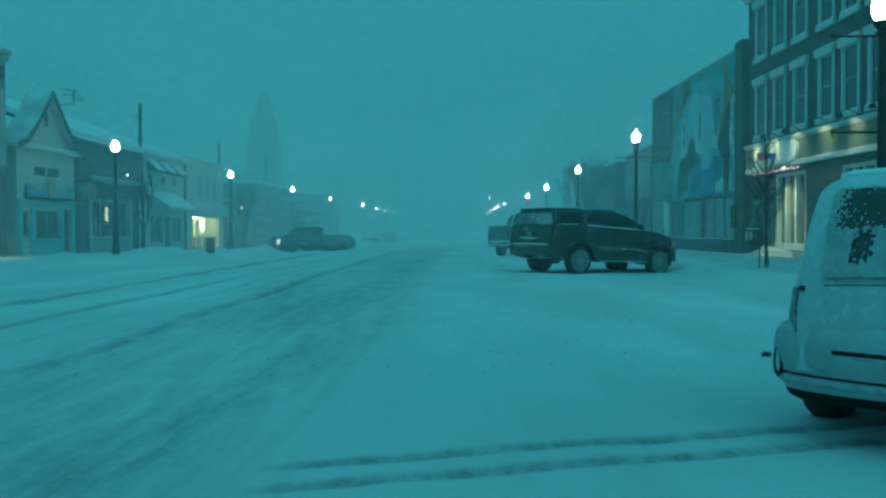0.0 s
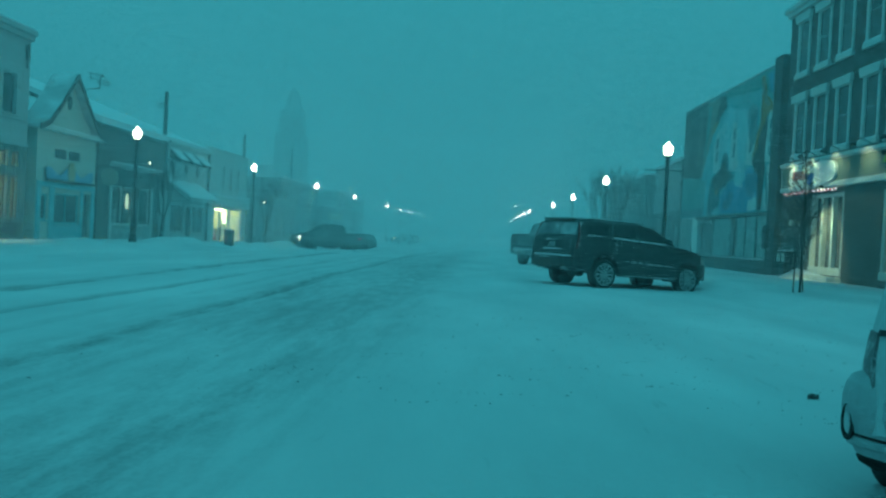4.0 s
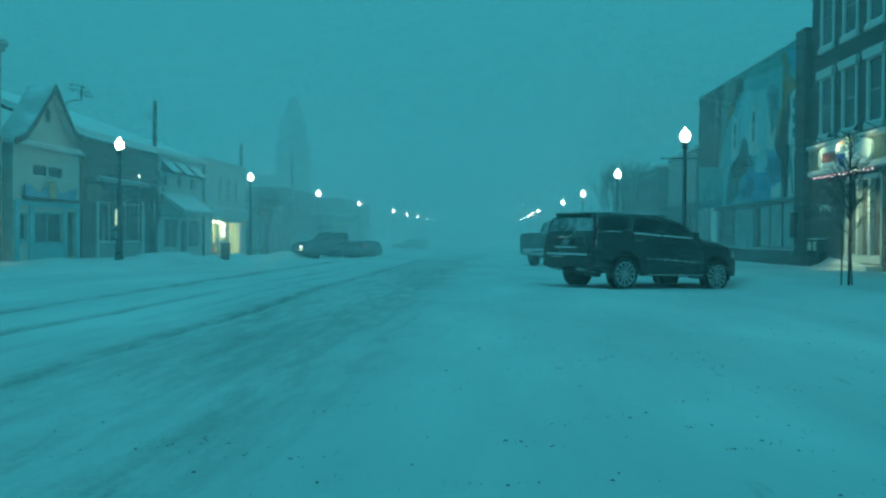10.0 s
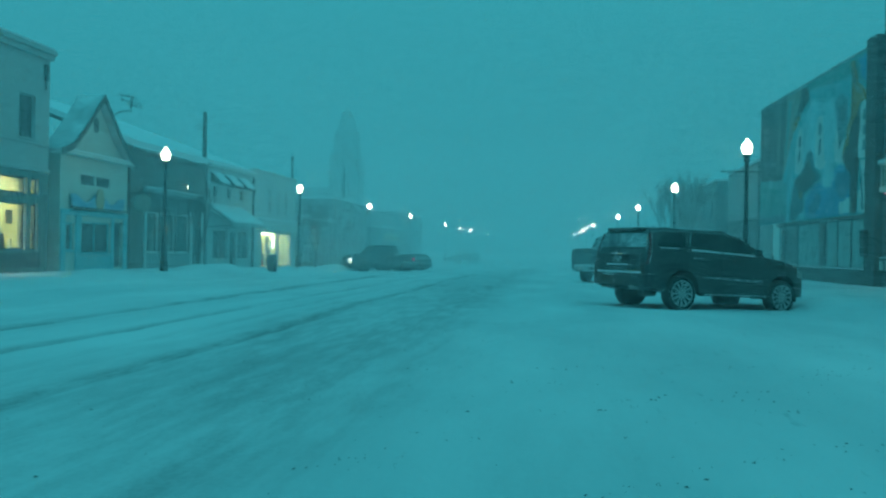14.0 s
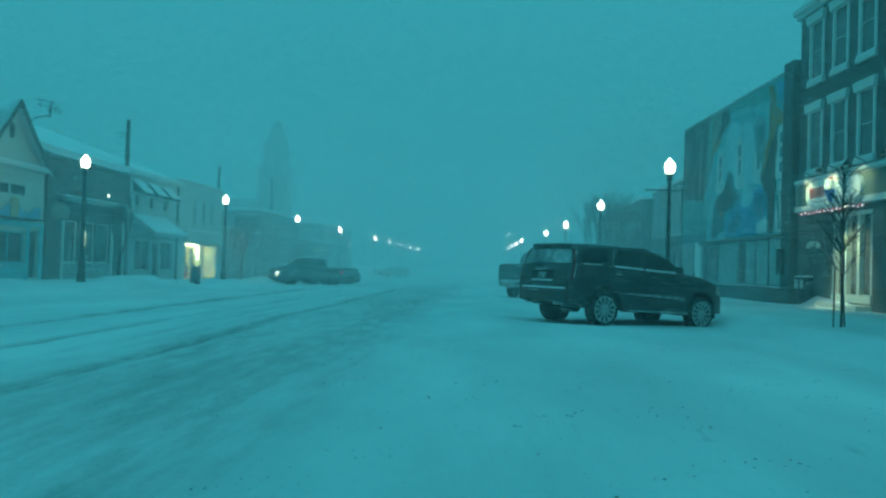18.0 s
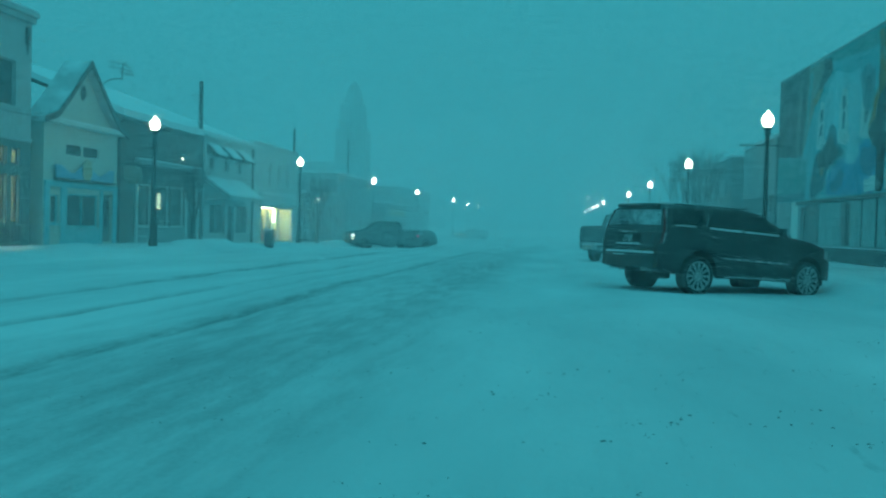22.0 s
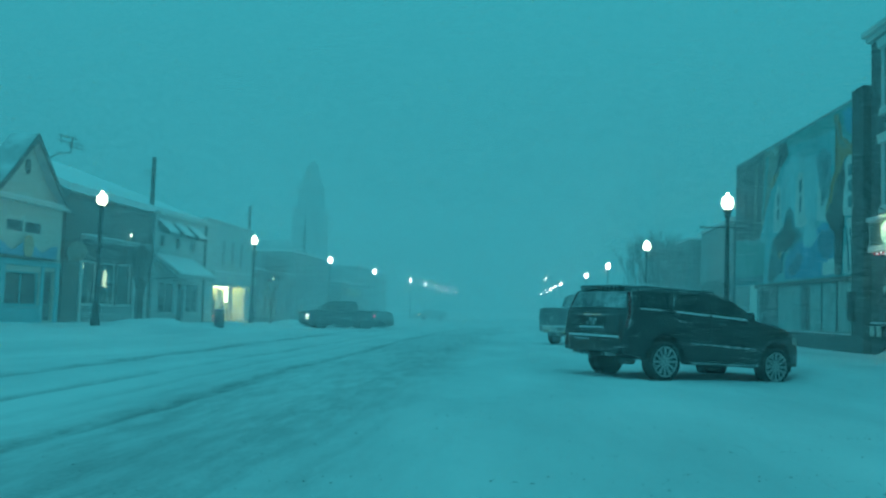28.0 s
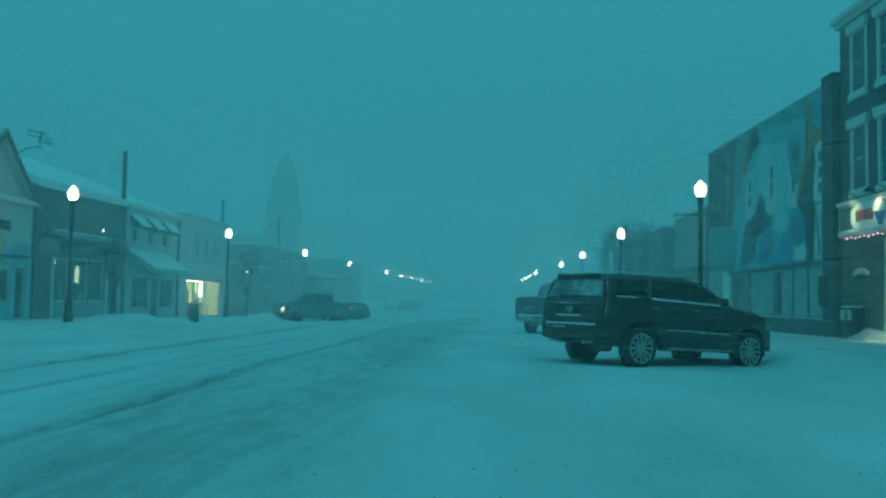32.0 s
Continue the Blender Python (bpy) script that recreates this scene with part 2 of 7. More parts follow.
    links.new(most.outputs[0], mx.inputs[0])
    links.new(fresh.outputs[0], mx.inputs[1])
    links.new(sl.outputs[0], mx.inputs[2])
    links.new(mx.outputs[0], b.inputs["Base Color"])
    bp = nodes.new("ShaderNodeBump")
    bp.inputs["Strength"].default_value = 0.8
    bp.inputs["Distance"].default_value = 0.05
    links.new(n2.outputs[0], bp.inputs["Height"])
    links.new(bp.outputs[0], b.inputs["Normal"])
    return m


# Many of these colours are whitened for haze, more the farther off the thing.
M = {
    "snow_ground": snow_ground_material(),
    "snow": material("snow", (0.76, 0.78, 0.80), 0.9, vary=0.06, scale=1.2, bump=0.3, fine=14),
    "black_paint": material("black_car_paint", (0.013, 0.015, 0.017), 0.42, vary=0.3, scale=2, bump=0.02, coat=0.1, rime_haze=0.035),
    "grey_paint": material("grey_car_paint", (0.085, 0.095, 0.10), 0.5, vary=0.2, bump=0.03, frost=0.2, frost_scale=2.5, rime_haze=0.0324),
    "silver_paint": material("snow_crusted_silver_paint", (0.20, 0.21, 0.21), 0.7, vary=0.15, scale=2.0, bump=0.5, fine=26, frost=0.2, frost_scale=13, rime_haze=0.6),
    "crust": material("crusted_snow", (0.76, 0.78, 0.80), 0.9, vary=0.12, scale=5, bump=0.5, fine=30),
    "thin_snow": material("thin_snow", (0.40, 0.42, 0.43), 0.9, vary=0.25, scale=7, bump=0.4, fine=40),
    "snowy_lens": material("snowy_lens", (0.06, 0.035, 0.04), 0.4, vary=0.2, bump=0.1, frost=0.3, frost_scale=16, rime_haze=0.10),
    "hatch_glass": material("hatch_glass", (0.025, 0.028, 0.03), 0.2, vary=0.2, bump=0.05, frost=0.06, frost_scale=30, rime_haze=0.05),
    "tinted_glass": material("tinted_glass", (0.012, 0.015, 0.016), 0.12, vary=0.2, bump=0.0, rime_haze=0.0203),
    "frosted_glass": material("snowy_glass", (0.09, 0.10, 0.11), 0.4, vary=0.2, bump=0.1, frost=0.42, frost_scale=1.3, rime_haze=0.0702),
    "part_frosted_glass": material("half_snowy_glass", (0.03, 0.033, 0.035), 0.25, vary=0.2, bump=0.1, frost=0.30, frost_scale=14, rime_haze=0.0189),
    "rubber": material("tyre_rubber", (0.018, 0.018, 0.018), 0.85, vary=0.2, scale=8, bump=0.3, rime_haze=0.027),
    "chrome": material("chrome", (0.62, 0.63, 0.63), 0.25, 1.0, vary=0.1, bump=0.02, frost=0.25, frost_scale=5),
    "alloy": material("alloy", (0.42, 0.43, 0.43), 0.4, 0.35, vary=0.1, bump=0.03),
    "black_plastic": material("black_plastic", (0.015, 0.015, 0.016), 0.6, vary=0.2, bump=0.1, rime_haze=0.0162),
    "red_lens": material("red_lens", (0.16, 0.02, 0.022), 0.25, vary=0.1, bump=0.0, frost=0.12, rime_haze=0.0162),
    "tail_glow": glowing("lit_tail_lens", (0.8, 0.08, 0.25), 0.8),
    "head_glow": glowing("lit_head_lens", (0.80, 1.0, 0.85), 4.0),
    "marker_glow": glowing("lit_marker_lens", (0.85, 0.9, 0.55), 2.5),
    "plate": material("plate", (0.11, 0.115, 0.115), 0.5, vary=0.1, frost=0.3, frost_scale=8),
    "iron": material("dark_iron", (0.022, 0.024, 0.024), 0.6, 0.2, vary=0.3, scale=6, bump=0.2, rime_haze=0.0162),
    # Iron again, whitened for haze in two steps of distance.
    "haze_iron": material("iron_paled_by_haze", (0.026, 0.028, 0.028), 0.65, 0.15, vary=0.3, scale=6, bump=0.2, rime_haze=0.054),
    "far_haze_iron": material("far_haze_iron", (0.03, 0.032, 0.032), 0.7, 0.1, vary=0.3, scale=6, bump=0.2, rime_haze=0.178),
    "globe": glowing("lamp_globe", (0.90, 1.0, 0.70), 12.0),
    # Far globes glow stronger, so that they show through the haze.
    "far_globe": glowing("far_lamp_globe", (0.95, 1.0, 0.80), 16.0),
    "brick": brick_material("dark_brick", (0.046, 0.052, 0.055), (0.064, 0.069, 0.070), (0.09, 0.095, 0.095), 0.05),
    "brick_red": brick_material("old_brick", (0.13, 0.10, 0.09), (0.17, 0.13, 0.115), (0.20, 0.195, 0.19), 0.08),
    "white_trim": material("white_trim", (0.58, 0.59, 0.57), 0.6, vary=0.08, bump=0.1, rime_haze=0.122),
    "cream": material("cream_siding", (0.52, 0.53, 0.48), 0.75, vary=0.07, bump=0.15, rime_haze=0.124),
    "pale_stucco": material("pale_stucco", (0.40, 0.42, 0.42), 0.85, vary=0.08, bump=0.25, rime_haze=0.14),
    "white_siding": material("white_siding", (0.54, 0.56, 0.55), 0.75, vary=0.06, bump=0.15, rime_haze=0.135),
    "grey_stucco": material("grey_stucco", (0.30, 0.32, 0.32), 0.85, vary=0.12, bump=0.25, rime_haze=0.0972),
    "dark_trim": material("dark_trim", (0.08, 0.09, 0.09), 0.7, vary=0.2, bump=0.1, rime_haze=0.0756),
    "shingle": material("snowy_shingle", (0.14, 0.14, 0.14), 0.9, vary=0.3, scale=6, bump=0.4, frost=0.5, frost_scale=0.4, rime_haze=0.25),
    "blue_board": material("blue_painted_board", (0.10, 0.34, 0.50), 0.6, vary=0.25, scale=2, bump=0.1, rime_haze=0.113),
    "orange_board": material("orange_painted_board", (0.50, 0.34, 0.20), 0.6, vary=0.2, bump=0.1, rime_haze=0.0972),
    "turquoise": material("turquoise_paint", (0.13, 0.48, 0.54), 0.65, vary=0.12, bump=0.1, rime_haze=0.0864),
    "dark_glass": material("dark_window_glass", (0.05, 0.055, 0.058), 0.15, vary=0.3, scale=1, bump=0.0, rime_haze=0.054),
    "band_paint": material("green_grey_band", (0.11, 0.155, 0.13), 0.8, vary=0.15, bump=0.1, rime_haze=0.0162),
    "band_pale": material("pale_plaque", (0.5, 0.5, 0.46), 0.7, vary=0.15, bump=0.1, frost=0.2, frost_scale=6),
    "dark_stone": material("dark_painted_stone", (0.055, 0.063, 0.066), 0.85, vary=0.2, bump=0.2, rime_haze=0.0243),
    # Dark window glass, whitened for haze across the street.
    "hazed_pane": material("hazed_window_glass", (0.06, 0.066, 0.07), 0.2, vary=0.3, scale=1, bump=0.0, rime_haze=0.0732),
    # Dark car paint with a little haze mixed into the colour.
    "hazed_paint": material("hazed_dark_paint", (0.02, 0.023, 0.025), 0.8, vary=0.2, bump=0.03, rime_haze=0.027),
    "dusted_paint": material("lightly_dusted_black_paint", (0.02, 0.023, 0.025), 0.6, vary=0.25, scale=4, bump=0.03, rime_haze=0.075),
    "night_paint": material("dark_car_paint", (0.012, 0.014, 0.016), 0.7, vary=0.2, bump=0.03, rime_haze=0.006),
    # Car paint whitened for haze; the farthest car's panes share it.
    "far_hazed_paint": material("far_hazed_car_paint", (0.10, 0.11, 0.11), 0.85, vary=0.2, bump=0.03, rime_haze=0.135),
    "snow_trim": material("snowy_chrome", (0.60, 0.61, 0.61), 0.4, 0.3, vary=0.1, bump=0.1, frost=0.62, frost_scale=9),
    # Panes whitened for haze: the distant houses, then the mural storefront.
    "far_hazed_pane": material("far_hazed_glass", (0.10, 0.11, 0.11), 0.4, vary=0.2, scale=1, bump=0.0, rime_haze=0.167),
    "mural_hazed_pane": material("mural_hazed_glass", (0.07, 0.075, 0.08), 0.3, vary=0.2, scale=1, bump=0.0, rime_haze=0.0486),
    "glass": clear_glass("clear_glass"),
    "hazy_glass": clear_glass("hazy_glass", 0.14),
    "room_wall": material("warm_room_wall", (0.74, 0.70, 0.46), 0.9, vary=0.1, bump=0.05),
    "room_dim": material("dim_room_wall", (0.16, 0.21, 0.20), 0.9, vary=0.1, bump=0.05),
    "room_light": glowing("room_lamp", (0.82, 0.95, 0.56), 42.0),
    "shop_light": glowing("shop_lamp", (0.82, 0.95, 0.56), 27.0),
    "cool_light": glowing("cool_window_lamp", (0.74, 0.92, 0.60), 1.5),
    "dim_light": glowing("dim_lamp", (0.8, 0.95, 0.7), 3.5),
    "small_light": glowing("small_lamp", (0.75, 0.95, 0.62), 6.0),
    "canvas": material("awning_canvas", (0.40, 0.42, 0.42), 0.9, vary=0.1, bump=0.2, rime_haze=0.124),
    "dark_canvas": material("dark_canvas", (0.06, 0.065, 0.065), 0.9, vary=0.2, bump=0.2, rime_haze=0.081),
    "wood": material("weathered_wood", (0.14, 0.11, 0.08), 0.85, vary=0.3, scale=6, bump=0.4, rime_haze=0.0135),
    "bark": material("bark", (0.05, 0.042, 0.036), 0.9, vary=0.3, scale=10, bump=0.6, rime_haze=0.0135),
    # Bark whitened for haze, fully and by half, for distant trees and poles.
    "hazed_bark": material("hazed_bark", (0.08, 0.075, 0.07), 0.9, vary=0.3, scale=10, bump=0.6, rime_haze=0.113),
    "half_hazed_bark": material("half_hazed_bark", (0.07, 0.065, 0.06), 0.9, vary=0.3, scale=10, bump=0.6, rime_haze=0.0678),
    "shop_paint": material("grey_green_paint", (0.15, 0.19, 0.185), 0.8, vary=0.12, bump=0.1, rime_haze=0.08),
    "tan_board": material("tan_painted_board", (0.26, 0.25, 0.21), 0.7, vary=0.2, bump=0.1, rime_haze=0.1),
    "red": material("red_paint", (0.55, 0.04, 0.04), 0.5, vary=0.1),
    "blue": material("blue_paint", (0.06, 0.22, 0.60), 0.5, vary=0.1),
    "sign_white": material("sign_white", (0.80, 0.80, 0.76), 0.5, vary=0.04),
    "bin": material("bin_metal", (0.03, 0.07, 0.09), 0.6, 0.2, vary=0.2, bump=0.15, rime_haze=0.0135),
    "ice": material("ice_clump", (0.11, 0.11, 0.11), 0.7, vary=0.5, scale=20, bump=0.3),
    # Distant walls, with haze painted into their colours; the church is lightened most.
    "far_wall": material("hazed_wall", (0.15, 0.16, 0.16), 0.9, vary=0.05, bump=0.1, rime_haze=0.167),
    "church_wall": material("hazed_stone", (0.30, 0.305, 0.305), 0.9, vary=0.06, bump=0.1, rime_haze=0.03),
    "far_dark": material("hazed_grey_wall", (0.12, 0.13, 0.13), 0.9, vary=0.1, bump=0.1, rime_haze=0.054),
}


# ---- mesh helpers ----
def box(bm, x0, x1, y0, y1, z0, z1, bevel=0.0):
    vs = [bm.verts.new((x, y, z)) for x in (x0, x1) for y in (y0, y1) for z in (z0, z1)]
    fs = [bm.faces.new([vs[i] for i in q]) for q in ((0, 1, 3, 2), (4, 6, 7, 5), (0, 4, 5, 1), (2, 3, 7, 6), (0, 2, 6, 4), (1, 5, 7, 3))]
    if bevel > 0:
        es = list({e for f in fs for e in f.edges})
        bmesh.ops.bevel(bm, geom=es, offset=bevel, segments=1, affect="EDGES")


def lathe(bm, profile, seg=16, m=None):
    """A turned solid from (radius, height) pairs, round z."""
    m = m or Matrix()
    rings = []
    for r, z in profile:
        rings.append([bm.verts.new(m @ Vector((r * math.cos(2 * math.pi * i / seg), r * math.sin(2 * math.pi * i / seg), z))) for i in range(seg)])
    for a, b in zip(rings, rings[1:]):
        for i in range(seg):
            j = (i + 1) % seg
            bm.faces.new((a[i], a[j], b[j], b[i]))
    bm.faces.new(list(reversed(rings[0])))
    bm.faces.new(rings[-1])


def prism(bm, pts, a, b, axis="x"):
    """A polygon, given in the other two axes, made solid from a to b along axis."""
    def at(p, d):
        if axis == "x":
            return (d, p[0], p[1])
        if axis == "y":
            return (p[0], d, p[1])
        return (p[0], p[1], d)
    lo = [bm.verts.new(at(p, a)) for p in pts]
    hi = [bm.verts.new(at(p, b)) for p in pts]
    n = len(pts)
    bm.faces.new(lo)
    bm.faces.new(list(reversed(hi)))
    for i in range(n):
        j = (i + 1) % n
        bm.faces.new((lo[j], lo[i], hi[i], hi[j]))


def tube(bm, p, q, r, seg=6, r2=None):
    p, q = Vector(p), Vector(q)
    d = q - p
    m = Matrix.Translation(p) @ d.to_track_quat("Z", "Y").to_matrix().to_4x4()
    lathe(bm, [(r, 0), (r if r2 is None else r2, d.length)], seg, m)


def finish(bm, name, mat, smooth=False):
    bmesh.ops.recalc_face_normals(bm, faces=bm.faces)
    me = bpy.data.meshes.new(name)
    bm.to_mesh(me)
    bm.free()
    me.materials.append(M[mat])
    if smooth:
        me.shade_smooth()
        me.set_sharp_from_angle(angle=radians(38))
    return me


def part(name, bm, mat, parent, label="", smooth=False, at=None):
    ob = new(name, finish(bm, name, mat, smooth))
    ob.parent = parent
    if at is not None:
        ob.matrix_basis = at
    if label:
        ob["label"] = label
    return ob


def thing(name, m, label, category, group="", kind=""):
    ob = new(name)
    ob.matrix_basis = m
    ob.empty_display_size = 0.2
    return tagged(ob, label, category, group, kind)


def solid(name, bm, mat, label, category, group="", kind="", smooth=False, at=None):
    ob = new(name, finish(bm, name, mat, smooth))
    if at is not None:
        ob.matrix_basis = at
    return tagged(ob, label, category, group, kind)


def one_box(*a, bevel=0.0):
    bm = bmesh.new()
    box(bm, *a, bevel=bevel)
    return bm


# ---- ground ----
def smooth01(t):
    t = np.clip(t, 0.0, 1.0)
    return t * t * (3 - 2 * t)


def value_noise(x, y, seed):
    def h(i, j):
        v = np.sin(i * 127.1 + j * 311.7 + seed * 74.7) * 43758.5453
        return v - np.floor(v)
    xi, yi = np.floor(x), np.floor(y)
    u, v = smooth01(x - xi), smooth01(y - yi)
    return (h(xi, yi) * (1 - u) + h(xi + 1, yi) * u) * (1 - v) + (h(xi, yi + 1) * (1 - u) + h(xi + 1, yi + 1) * u) * v


KERB_L, KERB_R = -14.2, 6.5


def ruts(x, y):
    """How far the snow is pressed: 0 fresh, 1 in the middle of a wheel track."""
    wob = 0.05 * np.sin(y * 0.17 + 1.0) + 0.03 * np.sin(y * 0.53)
    p = np.zeros_like(x)
    for cx, drift, wid, amt in ((-8.3, 0.016, 0.12, 0.22), (-6.65, 0.024, 0.20, 1.0), (-6.25, 0.02, 0.10, 0.2), (-5.15, 0.010, 0.12, 0.72), (-4.25, 0.012, 0.10, 0.3), (-3.72, 0.014, 0.10, 0.3), (-3.28, 0.014, 0.17, 1.1), (-2.6, 0.010, 0.12, 0.4), (-1.35, 0.004, 0.26, 0.55), (-0.75, 0.0, 0.10, 0.3)):
        broken = 0.5 + 0.5 * smooth01((value_noise(x * 0 + cx * 3.3, y * 0.2, 5) - 0.2) * 2.2)
        ragged = 0.8 + 0.5 * value_noise(x * 0 + cx * 7.1, y * 1.9, 15)
        d = (x - cx - wob + drift * np.clip(y - 5, 0, 60)) / (wid * ragged)
        p = np.maximum(p, amt * broken * np.exp(-(np.abs(d) ** 2.6)))
    lane = 0.62 * smooth01((x + 4.4) / 1.6) * smooth01((-0.2 - x) / 1.3) * (0.45 + 0.55 * value_noise(x * 3.1, y * 0.22, 9))
    p = np.maximum(p, lane) + 0.16 * smooth01((x + 12) / 2) * smooth01((3.5 - x) / 4) * value_noise(x * 1.7, y * 0.4, 12)
    # the tracks that the parked van left as it turned in
    for off in (0.15, 0.53):
        yy = off + 0.337 * x
        w = smooth01((x + 1.0) / 0.9) * smooth01((5 - x) / 1.0)
        p = np.maximum(p, 1.2 * w * np.exp(-(np.abs((y - yy) / 0.085) ** 3)) * (0.6 + 0.6 * value_noise(x * 13, y * 13, 3)))
    return np.minimum(p, 1.0)


def ground_height(x, y):
    x, y = np.asarray(x, float), np.asarray(y, float)
    z = 0.02 - 0.0026 * np.clip(np.abs(x + 3.2) - 3.5, 0, 12) ** 1.6 * 1.25
    left = smooth01((KERB_L + 0.9 - x) / 1.0)
    right = smooth01((x - KERB_R + 0.2) / 0.7)
    z = np.where(left > 0, z * (1 - left) + left * 0.13, z)
    z = np.where(right > 0, z * (1 - right) + right * 0.22, z)
    # ploughed bank along the far kerb
    dip = 1 - 0.9 * np.exp(-(((y - 47.5) / 2.2) ** 2))
    bank = dip * np.exp(-(((x - KERB_L + 0.3) / 0.8) ** 2)) * (0.05 + 0.26 * smooth01((value_noise(x * 0.2, y * 0.35, 2) - 0.5) * 2.4))
    z = z + bank * smooth01((y - 5) / 10)
    z = z - 0.055 * np.exp(-(((x - 4.4) / 2.6) ** 2 + ((y - 22.4) / 2.3) ** 2) ** 2)
    fall = -0.30 * smooth01((y - 38) / 30) * smooth01((2 - x) / 6)
    z = z + fall
    z = z + 0.035 * (value_noise(x * 0.5, y * 0.25, 1) - 0.5) + 0.02 * (value_noise(x * 2.1, y * 1.3, 4) - 0.5)
    near = smooth01((70 - y) / 30)
    near = near * (0.3 + 0.7 * smooth01((y - 2.0 - 0.34 * np.clip(x, 0, 5)) / 1.5 + smooth01((-0.8 - x) / 1.0)))
    z = z - 0.045 * ruts(x, y) * near
    return z


def grid_mesh(name, xs, ys):
    gx, gy = np.meshgrid(xs, ys)
    gz = ground_height(gx, gy)
    far = smooth01((gy - 200) / 200)
    gz = gz * (1 - far)
    co = np.stack([gx, gy, gz], -1).reshape(-1, 3)
    nx, ny = len(xs), len(ys)
    i = np.arange(nx - 1)[None, :] + nx * np.arange(ny - 1)[:, None]
    faces = np.stack([i, i + 1, i + 1 + nx, i + nx], -1).reshape(-1, 4)
    me = bpy.data.meshes.new(name)
    me.from_pydata(co.tolist(), [], faces.tolist())
    a = me.attributes.new("packed", "FLOAT", "POINT")
    a.data.foreach_set("value", (ruts(gx, gy) * smooth01((95 - gy) / 40)).reshape(-1).astype(np.float32))
    me.materials.append(M["snow_ground"])
    me.shade_smooth()
    return me


xs = np.unique(np.round(np.concatenate([np.array([-2500, -900, -300, -120, -60, -40]), np.arange(-30, -10, 0.4), np.arange(-10, 0, 0.06), np.arange(0, 3.5, 0.045), np.arange(3.5, 5, 0.1), np.arange(5, 14, 0.3), np.array([16, 20, 30, 60, 120, 300, 900, 2500])]), 3))
ys = np.unique(np.round(np.concatenate([np.array([-2500, -600, -150, -50, -20, -10]), np.arange(-6, -1, 0.2), np.arange(-1, 2.2, 0.04), np.arange(2.2, 3, 0.08), np.arange(3, 4, 0.12), np.arange(4, 20, 0.16), np.arange(20, 40, 0.3), np.arange(40, 100, 0.8), np.arange(100, 200, 5), np.array([220, 300, 500, 1000, 2500])]), 3))
ground = new("ground", grid_mesh("ground", xs, ys))
tagged(ground, "snow-covered main street with grey wheel tracks and drifted pavements", "snowy street", kind="structure")


def gz(x, y):
    return float(ground_height(np.array([x]), np.array([y]))[0])


# ---- buildings ----
def wall_boxes(bm, x0, x1, y0, y1, z0, z1, holes):
    """A wall slab with openings (y0, y1, z0, z1) cut through it."""
    ys_ = [v for v in sorted({y0, y1, *[h[0] for h in holes], *[h[1] for h in holes]}) if y0 <= v <= y1]
    zs_ = [v for v in sorted({z0, z1, *[h[2] for h in holes], *[h[3] for h in holes]}) if z0 <= v <= z1]
    ny, nz = len(ys_) - 1, len(zs_) - 1

    def full(a, c):
        if not (0 <= a < ny and 0 <= c < nz):
            return False
        my, mz = (ys_[a] + ys_[a + 1]) / 2, (zs_[c] + zs_[c + 1]) / 2
        return not any(h[0] < my < h[1] and h[2] < mz < h[3] for h in holes)

    made = {}

    def v(x, a, c):
        if (x, a, c) not in made:
            made[x, a, c] = bm.verts.new((x, ys_[a], zs_[c]))
        return made[x, a, c]

    for a in range(ny):
        for c in range(nz):
            if not full(a, c):
                continue
            for x in (x0, x1):
                bm.faces.new((v(x, a, c), v(x, a + 1, c), v(x, a + 1, c + 1), v(x, a, c + 1)))
            for da, dc, p, q in ((-1, 0, (a, c), (a, c + 1)), (1, 0, (a + 1, c), (a + 1, c + 1)), (0, -1, (a, c), (a + 1, c)), (0, 1, (a, c + 1), (a + 1, c + 1))):
                if not full(a + da, c + dc):
                    bm.faces.new((v(x0, *p), v(x1, *p), v(x1, *q), v(x0, *q)))


def window(parent, y0, y1, z0, z1, x=0.0, frame_mat="white_trim", glass="hazed_pane", fw=0.06, cols=1, rows=1, sill=True, name="window", deep=0.12):
    """A framed window in an opening of the wall whose outer face is at x."""
    bm = bmesh.new()
    xa, xb = x - deep - 0.05, x - deep + 0.04
    box(bm, xa, xb, y0, y0 + fw, z0, z1)
    box(bm, xa, xb, y1 - fw, y1, z0, z1)
    box(bm, xa, xb, y0 + fw, y1 - fw, z0, z0 + fw)
    box(bm, xa, xb, y0 + fw, y1 - fw, z1 - fw, z1)
    w = part(name, bm, frame_mat, parent)
    for i in range(1, cols):
        c = y0 + (y1 - y0) * i / cols
        part("mullion", one_box(xa + 0.01, xb - 0.01, c - fw * 0.35, c + fw * 0.35, z0 + fw, z1 - fw), frame_mat, w)
    for i in range(1, rows):
        c = z0 + (z1 - z0) * i / rows
        part("glazing_bar", one_box(xa + 0.01, xb - 0.014, y0 + fw, y1 - fw, c - fw * 0.35, c + fw * 0.35), frame_mat, w)
    pane = part("pane", one_box(xa + 0.03, xa + 0.045, y0 + fw, y1 - fw, z0 + fw, z1 - fw), glass, w)
    if glass in ("glass", "hazy_glass"):
        pane.visible_shadow = False
    if sill:
        part("sill", one_box(x - deep, x + 0.07, y0 - 0.05, y1 + 0.05, z0 - 0.07, z0, bevel=0.01), frame_mat, w)
    return w


